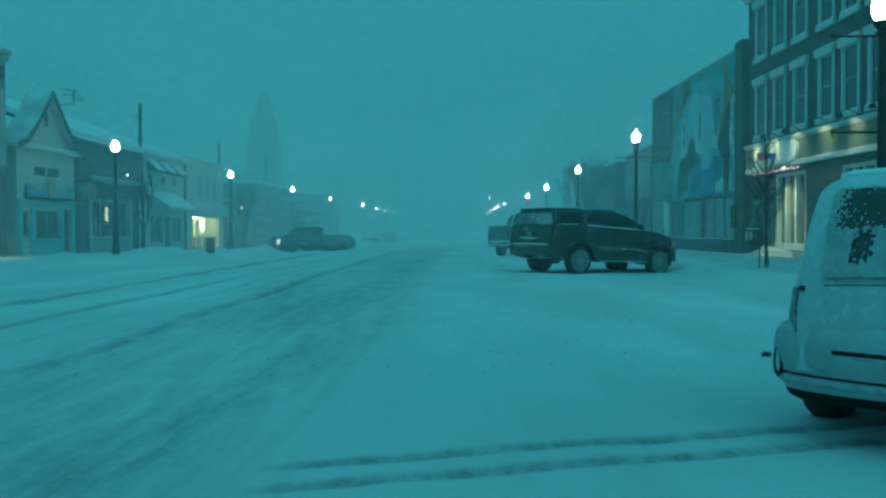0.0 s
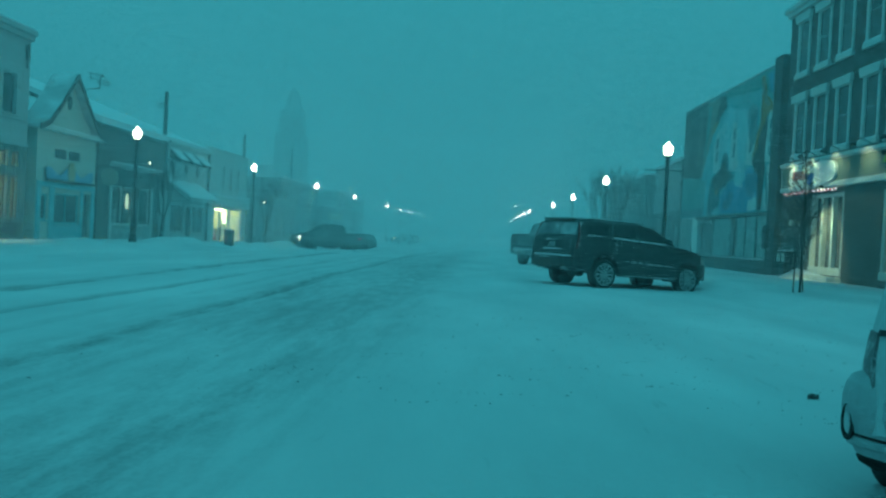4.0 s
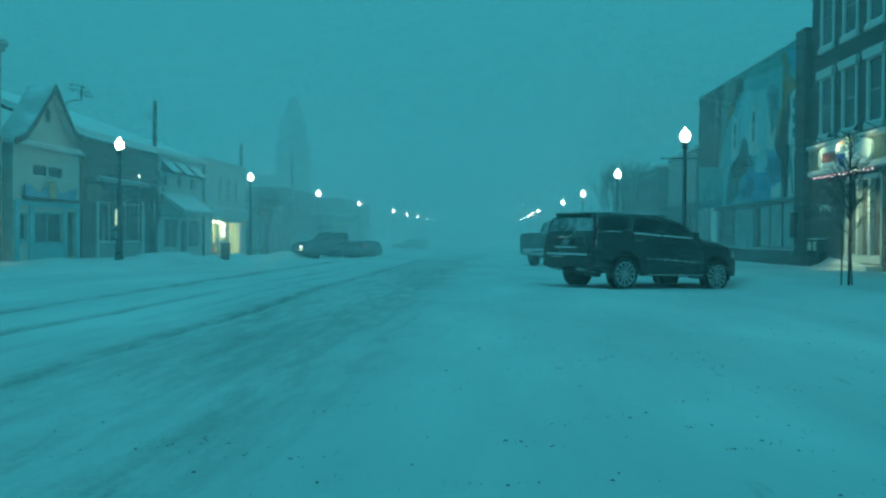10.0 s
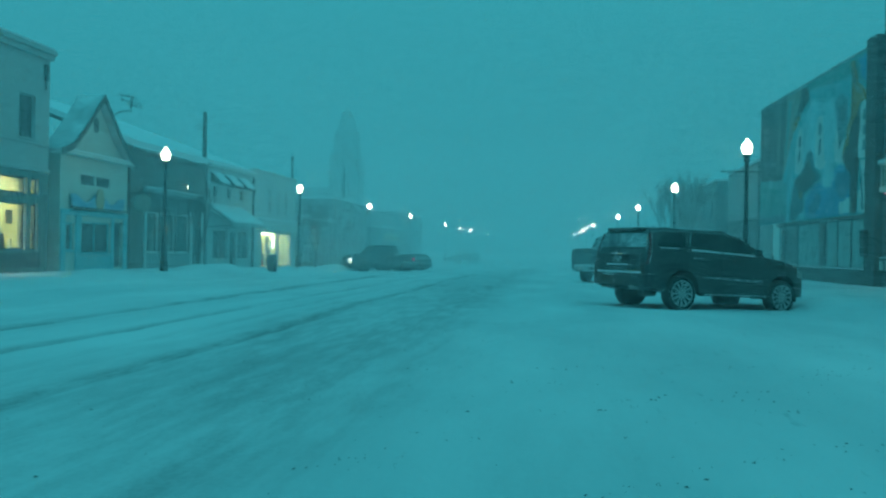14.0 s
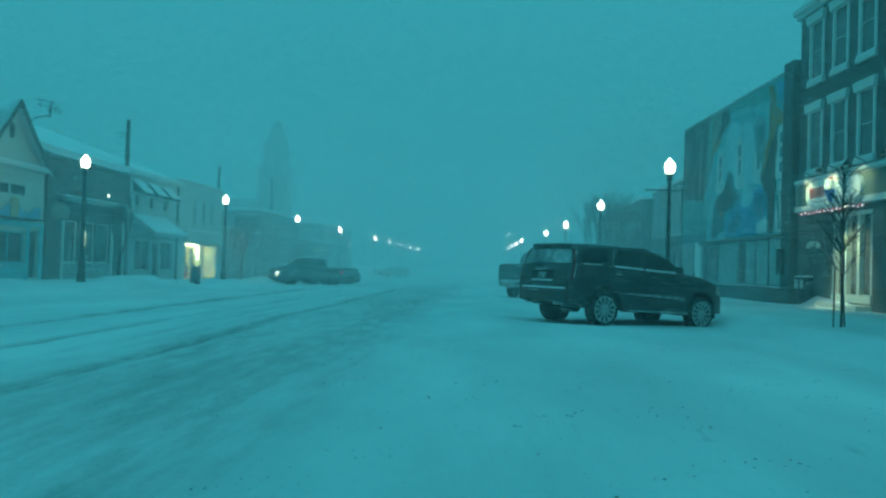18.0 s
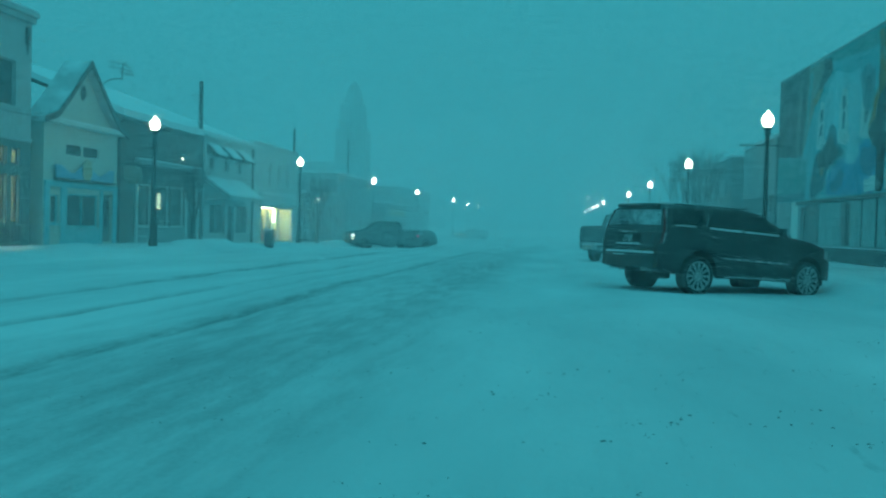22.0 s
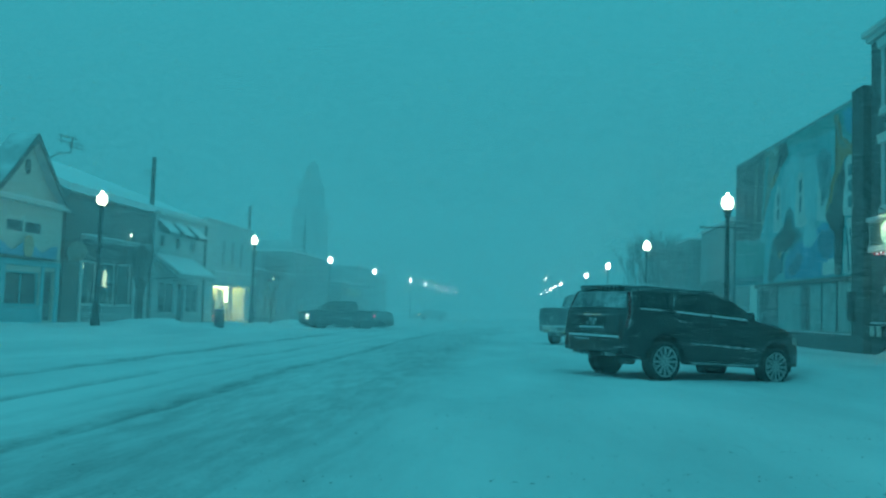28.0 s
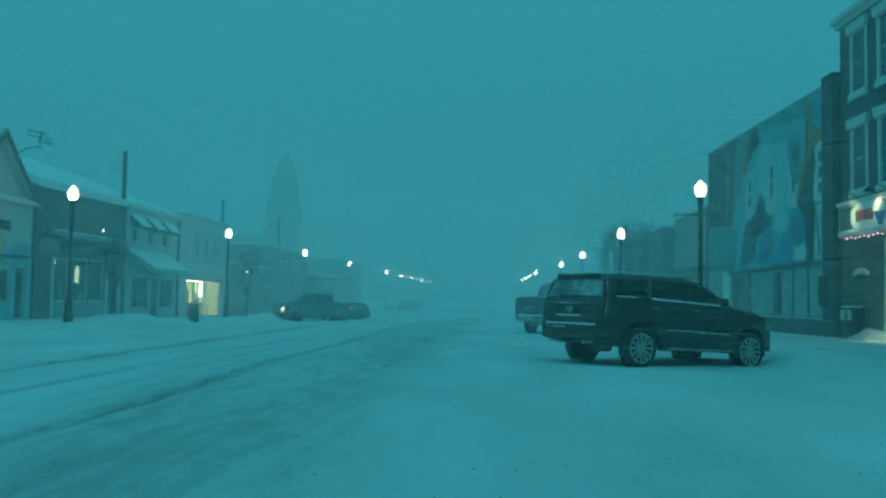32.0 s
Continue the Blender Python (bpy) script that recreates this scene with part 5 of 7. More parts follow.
for z in (6.2, 5.65, 5.1):
    field("painted_window", "mural_teal", [(34.55, z + 0.38), (34.25, z + 0.38), (34.25, z), (34.55, z)], 9)
field("pale_drape", "mural_white", [(34.95, 2.87), (35.0, 3.5), (34.6, 4.1), (34.75, 4.7), (34.0, 4.75), (33.97, 2.87)], 7)
for yy, lean in ((34.75, 0.25), (34.45, 0.3), (34.15, 0.15)):
    field("dark_fold", "mural_teal", [(yy, 4.4), (yy - 0.1, 4.4), (yy - lean - 0.08, 2.95), (yy - lean + 0.04, 2.95)], 8)

plain_house("pale_shop", 11.2, 49.3, 57.5, 6.3, "far_dark", "grey shop with plain upper panel beyond the mural wall", 3, side=-1, floor=-0.1, band="grey_stucco")
plain_house("long_block", 11.6, 64, 90, 6.6, "far_dark", "long grey block beyond bare trees", 7, side=-1, floor=-0.2)


def bare_tree(name, x, y, h, seed, label, mat="hazed_bark", deep=3, spread=1.0):
    t = thing(name, pose(x, y, gz(x, y) - 0.1), label, "tree")
    r_ = random.Random(seed)
    bm = bmesh.new()
    tube(bm, (0, 0, 0), (0.05, 0.03, h * 0.3), h * 0.028, 8, h * 0.02)
    part("trunk", bm, mat, t)
    bm = bmesh.new()

    def grow(p, d, ln, r, depth):
        q = p + d * ln
        tube(bm, p, q, r, 5 if depth > 1 else 3, r * 0.6)
        if depth == 0:
            return
        for k in range(3 if depth > 1 else 4):
            nd = (d + Vector((r_.uniform(-0.75, 0.75) * spread, r_.uniform(-0.75, 0.75) * spread, r_.uniform(-0.1, 0.55)))).normalized()
            grow(p.lerp(q, r_.uniform(0.55, 1.0)), nd, ln * r_.uniform(0.55, 0.8), r * 0.55, depth - 1)

    for k in range(4):
        a = k * 1.57 + r_.uniform(-0.4, 0.4)
        grow(Vector((0.05, 0.03, h * 0.28)), Vector((math.cos(a) * 0.5 * spread, math.sin(a) * 0.5 * spread, 0.9)).normalized(), h * 0.28, h * 0.014, deep)
    part("crown", bm, mat, t)
    return t


bare_tree("bare_tree", 8.6, 56.5, 6.5, 3, "bare street tree, dark against blowing snow", "hazed_bark", 4, 0.5)
bare_tree("bare_tree", 9.0, 63.0, 6.8, 5, "bare street tree, dark against blowing snow", "hazed_bark", 4, 0.5)
bare_tree("bare_tree", 8.7, 69.0, 6.5, 6, "bare street tree, dark against blowing snow", "hazed_bark", 4, 0.5)
bare_tree("bare_tree", -16.4, 62.6, 5.0, 7, "bushy bare tree beside the lit shop", "half_hazed_bark", 4, 0.55)
bare_tree("bare_tree", -16.2, 41.2, 4.0, 9, "small bare street tree before the brick shop", "half_hazed_bark", 4, 0.55)

# ---- street lamps ----
def street_lamp_parts(t, h, arms=(), metal="iron"):
    bm = bmesh.new()
    lathe(bm, [(0.17, -0.4), (0.17, 0.18), (0.14, 0.24), (0.135, 0.70), (0.10, 0.80), (0.088, 0.95)], 12)
    part("base", bm, metal, t)
    bm = bmesh.new()
    lathe(bm, [(0.085, 0.9), (0.065, h - 0.55), (0.11, h - 0.50), (0.11, h - 0.46), (0.07, h - 0.42), (0.14, h - 0.34), (0.16, h - 0.28)], 12)
    part("pole", bm, metal, t)
    bm = bmesh.new()
    lathe(bm, [(0.10, h - 0.279), (0.15, h - 0.20), (0.178, h - 0.10), (0.18, h - 0.02), (0.155, h + 0.07), (0.10, h + 0.13), (0.06, h + 0.16), (0.045, h + 0.18), (0.05, h + 0.22), (0.02, h + 0.25)], 16)
    part("globe", bm, "far_globe" if metal == "far_haze_iron" else "globe", t, "glowing acorn-shaped white globe", smooth=True)
    if arms:
        for z in arms:
            bm = bmesh.new()
            tube(bm, (-0.80, 0, z), (0.55 if len(arms) == 1 else 0.12, 0, z), 0.02, 8)
            lathe(bm, [(0.03, -0.03), (0.04, 0), (0.03, 0.03)], 8, Matrix.Translation((-0.82, 0, z)))
            part("banner_arm", bm, metal, t)


lamp_label = "black iron street lamp with glowing acorn globe in snow"
lamp = None
for x, y, a in ((7.11, 32.3, (3.88,)), (-15.22, 35.3, ())):
    t = thing("street_lamp", pose(x, y, 0.22), lamp_label, "street lamp", group="street lamps")
    street_lamp_parts(t, 4.97 - 0.22, a, "iron" if a else "haze_iron")
    lamp = t
t = thing("street_lamp", pose(-15.22, 75.3, 0.1), "far street lamp paled by haze, with glowing globe, in blowing snow", "street lamp", group="street lamps")
street_lamp_parts(t, 4.87, (), "far_haze_iron")
far_lamp = t
for x, y in ((-15.22, 54.5), (7.11, 51.1)):
    copy_thing(lamp, pose(x, y, 0.2))
for x, y in ((-15.1, 96.5), (-14.4, 122), (-14.3, 139), (-14.2, 155), (-14.0, 172), (-13.8, 190),
             (7.11, 73.0), (6.7, 91.0), (5.35, 118), (5.0, 130), (4.75, 142), (4.5, 157), (4.2, 176)):
    copy_thing(far_lamp, pose(x, y, 0.1))
t = thing("street_lamp", pose(4.27, 153, 0.1), "tall far street lamp in blowing snow", "street lamp", group="street lamps")
street_lamp_parts(t, 6.9, (), "far_haze_iron")
t = thing("street_lamp", pose(7.25, 11.3, 0.22), lamp_label, "street lamp", group="street lamps")
street_lamp_parts(t, 4.67, (4.15, 2.55))


# ---- vehicles ----
def interp(pts, x):
    return float(np.interp(x, [p[0] for p in pts], [p[1] for p in pts]))


class Shape:
    """The outside of a vehicle: +x forward, y to its left, z up from the road; x = 0 midway between the axles."""

    def __init__(self, top, width, belt, roof, wheelbase, arch=0.46, sill=0.34, rear=-2.5, front=2.5, tumble=0.20, nose_round=0.16, tail_round=0.07):
        self.top, self.w, self.belt, self.roof = top, width / 2, belt, roof
        self.wb, self.arch, self.sill, self.rear, self.front = wheelbase, arch, sill, rear, front
        self.tumble, self.nose_round, self.tail_round = tumble, nose_round, tail_round

    def zt(self, x):
        return interp(self.top, x)

    def zb(self, x):
        z = self.sill
        for c in (-self.wb / 2, self.wb / 2):
            d = abs(x - c)
            if d < self.arch:
                z = max(z, 0.40 + math.sqrt(self.arch ** 2 - d ** 2))
        if x < self.rear + 0.5:
            z = max(z, self.sill + 0.12 * (self.rear + 0.5 - x) / 0.5)
        if x > self.front - 0.6:
            z = max(z, self.sill - 0.06)
        return z

    def hw(self, x, z):
        plan = 1.0
        df, dr = self.front - x, x - self.rear
        if df < 0.9:
            plan -= self.nose_round * (1 - df / 0.9) ** 2.2
        if dr < 0.5:
            plan -= self.tail_round * (1 - dr / 0.5) ** 2
        if z <= self.belt:
            k = 1 - 0.05 * ((self.belt - 0.25 - z) / self.belt) ** 2
        else:
            k = 1 - 0.012 - self.tumble * ((z - self.belt) / max(0.1, self.roof - self.belt)) ** 1.15
        return self.w * plan * k

    def section(self, x, n=9):
        zb, zt = self.zb(x), self.zt(x)
        pts = []
        r = min(0.13, (zt - zb) * 0.4)
        zs_ = [zb + (zt - r - zb) * i / (n - 1) for i in range(n)]
        for z in zs_:
            pts.append((self.hw(x, z), z))
        y0 = self.hw(x, zt - r)
        for a in (25, 50, 75):
            pts.append((y0 - r * 1.5 * (1 - math.cos(radians(a))), zt - r + r * math.sin(radians(a))))
        pts.append((y0 * 0.45, zt + 0.01))
        return pts

    def body(self):
        bm = bmesh.new()
        xs_ = [self.rear + (self.front - self.rear) * i / 60 for i in range(61)]
        for c in (-self.wb / 2, self.wb / 2):
            xs_ += [c + s * self.arch * k for s in (-1, 1) for k in (0.999, 1.002, 0.93, 0.8)]
        xs_ += [p[0] for p in self.top if self.rear < p[0] < self.front]
        xs_ = sorted(set(round(x, 4) for x in xs_))
        rings = []
        for x in xs_:
            s = self.section(x)
            left = [bm.verts.new((x, y, z)) for y, z in s]
            right = [bm.verts.new((x, -y, z)) for y, z in s]
            rings.append(left + right[::-1])
        n = len(rings[0])
        for a, b in zip(rings, rings[1:]):
            for i in range(n):
                j = (i + 1) % n
                bm.faces.new((a[i], a[j], b[j], b[i]))
        bm.faces.new(rings[0])
        bm.faces.new(rings[-1][::-1])
        return bm

    def side_patch(self, quad, side, off=0.006, nx=8, nz=4):
        """A thin panel that lies on the body side: four corners (x, z) in turn, lower back, lower front, upper front, upper back."""
        bm = bmesh.new()
        (x0, z0), (x1, z1), (x2, z2), (x3, z3) = quad
        rows = []
        for d in (off, -0.02):
            g = []
            for j in range(nz + 1):
                v = j / nz
                line = []
                for i in range(nx + 1):
                    u = i / nx
                    xa, za = x0 + (x1 - x0) * u, z0 + (z1 - z0) * u
                    xb, zb = x3 + (x2 - x3) * u, z3 + (z2 - z3) * u
                    x, z = xa + (xb - xa) * v, za + (zb - za) * v
                    line.append(bm.verts.new((x, side * (self.hw(x, z) + d), z)))
                g.append(line)
            rows.append(g)
        for g in rows:
            for j in range(nz):
                for i in range(nx):
                    bm.faces.new((g[j][i], g[j][i + 1], g[j + 1][i + 1], g[j + 1][i]))
        a, b = rows
        edge = [(0, i) for i in range(nx)] + [(j, nx) for j in range(nz)] + [(nz, i) for i in range(nx, 0, -1)] + [(j, 0) for j in range(nz, 0, -1)]
        for (j0, i0), (j1, i1) in zip(edge, edge[1:] + edge[:1]):
            bm.faces.new((a[j0][i0], a[j1][i1], b[j1][i1], b[j0][i0]))
        return bm

    def top_patch(self, x0, x1, inset0, inset1, off=0.012, n=6, m=8):
        """A thin panel on the upper outline between x0 and x1 (a windscreen or rear window)."""
        bm = bmesh.new()
        grids = []
        dx, dz = x1 - x0, self.zt(x1) - self.zt(x0)
        ln = math.hypot(dx, dz)
        nx_, nz_ = -dz / ln, dx / ln
        if nz_ < 0:
            nx_, nz_ = -nx_, -nz_
        for d in (off, -0.03):
            g = []
            for i in range(n + 1):
                u = i / n
                x = x0 + dx * u
                z = self.zt(x)
                ww = self.hw(x, z - 0.1) - (inset0 + (inset1 - inset0) * u)
                g.append([bm.verts.new((x + nx_ * d, ww * (2 * k / m - 1), z + nz_ * d - 0.012 * abs(2 * k / m - 1) ** 3)) for k in range(m + 1)])
            grids.append(g)
        for g in grids:
            for i in range(n):
                for k in range(m):
                    bm.faces.new((g[i][k], g[i + 1][k], g[i + 1][k + 1], g[i][k + 1]))
        a, b = grids
        edge = [(0, k) for k in range(m)] + [(i, m) for i in range(n)] + [(n, k) for k in range(m, 0, -1)] + [(i, 0) for i in range(n, 0, -1)]
        for (j0, i0), (j1, i1) in zip(edge, edge[1:] + edge[:1]):
            bm.faces.new((a[j0][i0], a[j1][i1], b[j1][i1], b[j0][i0]))
        return bm


def wheel(parent, x, y, r=0.405, width=0.27, spokes=10, rim_mat="alloy", rim_r=0.285, sunk=0.0):
    side = 1 if y > 0 else -1
    at = pose(x, y, r - sunk, 90 * -side, 0, 0)
    bm = bmesh.new()
    lathe(bm, [(rim_r, -width / 2 + 0.02), (rim_r + 0.03, -width / 2), (r - 0.035, -width / 2), (r - 0.008, -width / 2 + 0.03), (r, -width / 4), (r, width / 4), (r - 0.008, width / 2 - 0.03), (r - 0.035, width / 2), (rim_r + 0.03, width / 2), (rim_r, width / 2 - 0.02)], 28)
    w = part("wheel", bm, "rubber", parent, "black tyre on bright alloy rim", smooth=True, at=at)
    bm = bmesh.new()
    lathe(bm, [(rim_r + 0.004, width / 2 - 0.05), (rim_r + 0.006, width / 2 - 0.005), (rim_r - 0.022, width / 2 - 0.005), (rim_r - 0.03, width / 2 - 0.05)], 28)
    lathe(bm, [(0.075, width / 2 - 0.06), (0.075, width / 2 - 0.015), (0.04, width / 2 - 0.005)], 14)
    for i in range(spokes):
        a = 2 * math.pi * i / spokes
        m = Matrix.Rotation(a, 4, "Z")
        vs = [m @ Vector(p) for p in ((0.05, -0.020, width / 2 - 0.05), (rim_r - 0.015, -0.028, width / 2 - 0.04), (rim_r - 0.015, 0.028, width / 2 - 0.04), (0.05, 0.020, width / 2 - 0.05))]
        up = [v + Vector((0, 0, 0.032)) for v in vs]
        lo, hi = [bm.verts.new(v) for v in vs], [bm.verts.new(v) for v in up]
        bm.faces.new(lo[::-1])
        bm.faces.new(hi)
        for k in range(4):
            j = (k + 1) % 4
            bm.faces.new((lo[k], lo[j], hi[j], hi[k]))
    part("rim", bm, rim_mat, w)
    bm = bmesh.new()
    lathe(bm, [(rim_r - 0.02, -0.05), (rim_r - 0.02, 0.0)], 20)
    part("brake_disc", bm, "black_plastic", w)
    return w


def bumper(s, end, z0, z1, proud, mat, parent, name, wmul=1.0, label=""):
    """A bumper that wraps the whole end of the body."""
    bm = bmesh.new()
    x0 = s.rear if end < 0 else s.front
    pts = []
    n = 14
    for i in range(n + 1):
        u = -1 + 2 * i / n
        y = s.w * wmul * u
        x = x0 + end * (proud - 0.22 * abs(u) ** 4)
        pts.append((x, y))
    inner = [(x0 - end * 0.25, p[1]) for p in pts]
    prism(bm, pts + inner[::-1], z0, z1, "z")
    return part(name, bm, mat, parent, label)


def suv(m):
    t = thing("suv", m, "large black four-wheel-drive car with chrome trim, parked on snow", "car")
    half = 1.474
    s = Shape([(-2.490, 0.96), (-2.475, 1.14), (-2.400, 1.33), (-2.290, 1.70), (-2.220, 1.765), (-1.9, 1.80), (-1.0, 1.82), (-0.25, 1.80), (0.12, 1.735), (0.44, 1.60), (0.93, 1.31), (1.04, 1.265), (1.5, 1.22), (1.98, 1.12), (2.24, 1.01), (2.37, 0.86), (2.40, 0.70)],
              2.05, 1.30, 1.80, half * 2, arch=0.47, sill=0.36, rear=-2.490, front=2.40, tumble=0.19, nose_round=0.30, tail_round=0.05)
    part("body", s.body(), "black_paint", t, smooth=True)
    part("underbody", one_box(-2.130, 2.15, -0.66, 0.66, 0.42, 0.62), "black_plastic", t)
    for side in (1, -1):
        for x in (-half, half):
            wheel(t, x, side * 0.89, 0.40, 0.28, spokes=12, rim_r=0.292, sunk=0.055)
        for q in (((-2.150, 1.37), (-1.44, 1.37), (-1.30, 1.70), (-2.090, 1.68)), ((-1.27, 1.36), (-0.42, 1.345), (-0.42, 1.71), (-1.13, 1.715)), ((-0.33, 1.345), (0.66, 1.31), (0.22, 1.63), (-0.33, 1.70))):
            part("side_window", s.side_patch(q, side), "tinted_glass", t)
        for q, hx in ((((-1.0, 0.50), (-0.42, 0.49), (-0.40, 1.29), (-1.30, 1.30)), -1.22), (((-0.37, 0.49), (0.86, 0.50), (0.84, 1.26), (-0.35, 1.29)), -0.18)):
            d = part("door", s.side_patch(q, side, 0.008), "black_paint", t)
            part("door_handle", s.side_patch(((hx, 1.14), (hx + 0.2, 1.135), (hx + 0.2, 1.165), (hx, 1.17)), side, 0.035, 3, 1), "chrome", d, "chrome door handle")
        for a, b in ((-1.24, -0.42), (-0.33, 0.58)):
            part("window_trim", s.side_patch(((a, 1.315 - 0.03 * (a + 1.24)), (b, 1.315 - 0.03 * (b + 1.24)), (b, 1.35 - 0.03 * (b + 1.24)), (a, 1.35 - 0.03 * (a + 1.24))), side, 0.022, 10, 1), "snow_trim", t, "chrome strip with snow")
        part("window_trim", s.side_patch(((-2.110, 1.335), (-1.60, 1.335), (-1.60, 1.352), (-2.110, 1.352)), side, 0.014, 8, 1), "snow_trim", t)
        part("pillar_trim", s.side_patch(((-1.335, 1.36), (-1.295, 1.36), (-1.155, 1.715), (-1.19, 1.715)), side, 0.012, 1, 6), "chrome", t)
        part("side_moulding", s.side_patch(((-0.88, 0.715), (0.86, 0.665), (0.86, 0.70), (-0.88, 0.75)), side, 0.022, 10, 1), "chrome", t)
        rb = part("running_board", one_box(-0.98, 0.98, side * 1.0 - 0.10, side * 1.0 + 0.10, 0.31, 0.37, bevel=0.01), "black_plastic", t)
        part("tread_edge", one_box(-0.9, 0.9, side * 1.105 - 0.006, side * 1.105 + 0.006, 0.335, 0.362), "chrome", rb)
        for x in (-half, half):
            bm = bmesh.new()
            n = 16
            for k in range(n):
                a0, a1 = math.pi * k / n, math.pi * (k + 1) / n
                vs = []
                for r_ in (0.465, 0.50):
                    for a_ in (a0, a1):
                        xx, zz = x + r_ * math.cos(a_), 0.40 + r_ * math.sin(a_)
                        vs.append((xx, side * (s.hw(xx, zz) + 0.010), zz))
                q = [bm.verts.new(v) for v in (vs[0], vs[1], vs[3], vs[2])]
                bm.faces.new(q)
            bmesh.ops.solidify(bm, geom=bm.faces[:], thickness=0.02)
            part("wheel_arch_trim", bm, "black_paint", t)
        mi = part("wing_mirror", one_box(0.60, 0.72, side * 0.99, side * 1.17, 1.29, 1.43, bevel=0.04), "black_paint", t)
        part("mirror_glass", one_box(0.592, 0.598, side * 1.085 - 0.06, side * 1.085 + 0.06, 1.31, 1.41), "tinted_glass", mi)
        part("mirror_foot", one_box(0.66, 0.74, side * 0.92, side * 1.02, 1.27, 1.31), "black_plastic", mi)
        part("tail_light", s.side_patch(((-2.465, 0.96), (-2.400, 0.96), (-2.275, 1.67), (-2.315, 1.66)), side, 0.016, 3, 8), "red_lens", t, "tall narrow red tail lamp")
        part("lamp_trim", s.side_patch(((-2.398, 0.96), (-2.380, 0.96), (-2.250, 1.68), (-2.272, 1.68)), side, 0.018, 1, 8), "chrome", t)
        part("headlight", s.side_patch(((1.98, 0.84), (2.27, 0.80), (2.22, 0.97), (2.02, 1.02)), side, 0.015, 4, 3), "alloy", t)
        bm = bmesh.new()
        tube(bm, (-1.930, side * 0.74, 1.795), (-0.1, side * 0.76, 1.80), 0.014, 8)
        for x in (-1.95, -1.0, -0.05):
            tube(bm, (x, side * 0.745, 1.74), (x, side * 0.745, 1.795), 0.012, 6)
        part("roof_rail", bm, "black_plastic", t)
    part("rear_window", s.top_patch(-2.397, -2.302, 0.09, 0.12, 0.014), "frosted_glass", t, "rear window white with snow")
    sp = part("spoiler", one_box(-2.400, -2.070, -0.65, 0.65, 1.715, 1.785, bevel=0.025), "black_paint", t)
    part("brake_lamp", one_box(-2.406, -2.398, -0.16, 0.16, 1.735, 1.755), "red_lens", sp)
    part("windscreen", s.top_patch(0.16, 0.92, 0.10, 0.10, 0.012), "tinted_glass", t)
    tg = part("tailgate", one_box(-2.515, -2.470, -0.82, 0.82, 0.84, 1.20, bevel=0.015), "dusted_paint", t, "tailgate dusted with snow")
    part("plate_recess", one_box(-2.524, -2.500, -0.42, 0.42, 0.96, 1.17, bevel=0.01), "black_plastic", tg)
    pl = part("number_plate", one_box(-2.534, -2.522, -0.155, 0.155, 0.985, 1.125), "plate", tg, "small snowy plate")
    part("snow_ledge", one_box(-2.555, -2.490, -0.40, 0.40, 0.925, 0.955, bevel=0.012), "snow", tg, "thin ledge of snow under the plate")
    part("tailgate_trim", one_box(-2.530, -2.500, -0.30, 0.30, 1.175, 1.20, bevel=0.006), "chrome", tg)
    bumper(s, -1, 0.46, 0.77, 0.10, "black_paint", t, "rear_bumper")
    bumper(s, -1, 0.755, 0.795, 0.125, "snow", t, "bumper_snow", 0.95, "ledge of snow on the bumper")
    part("bumper_step", one_box(-2.615, -2.530, -0.02, 0.42, 0.695, 0.712, bevel=0.006), "snow", t)
    bumper(s, 1, 0.24, 0.62, 0.0, "black_paint", t, "front_bumper", 0.74)
    for side in (1, -1):
        bm = bmesh.new()
        tube(bm, (-2.550, side * 0.55, 0.43), (-2.330, side * 0.55, 0.43), 0.035, 10)
        part("exhaust", bm, "chrome", t)
    bm = bmesh.new()
    lathe(bm, [(0.05, -2.130), (0.12, -2.110), (0.12, -1.75), (0.05, -1.73)], 14, Matrix.Translation((0, -0.35, 0.36)) @ Matrix.Rotation(radians(90), 4, "Y"))
    part("silencer", bm, "black_plastic", t)
    part("tow_hitch", one_box(-2.590, -2.330, -0.06, 0.06, 0.42, 0.50), "black_plastic", t)
    part("roof_snow", one_box(-1.930, -0.2, -0.58, 0.58, 1.80, 1.835, bevel=0.012), "snow", t, "thin snow on the roof")
    bm = bmesh.new()
    tube(bm, (-1.75, 0, 1.80), (-1.78, 0, 1.97), 0.006, 5)
    part("aerial", bm, "black_plastic", t)
    return t


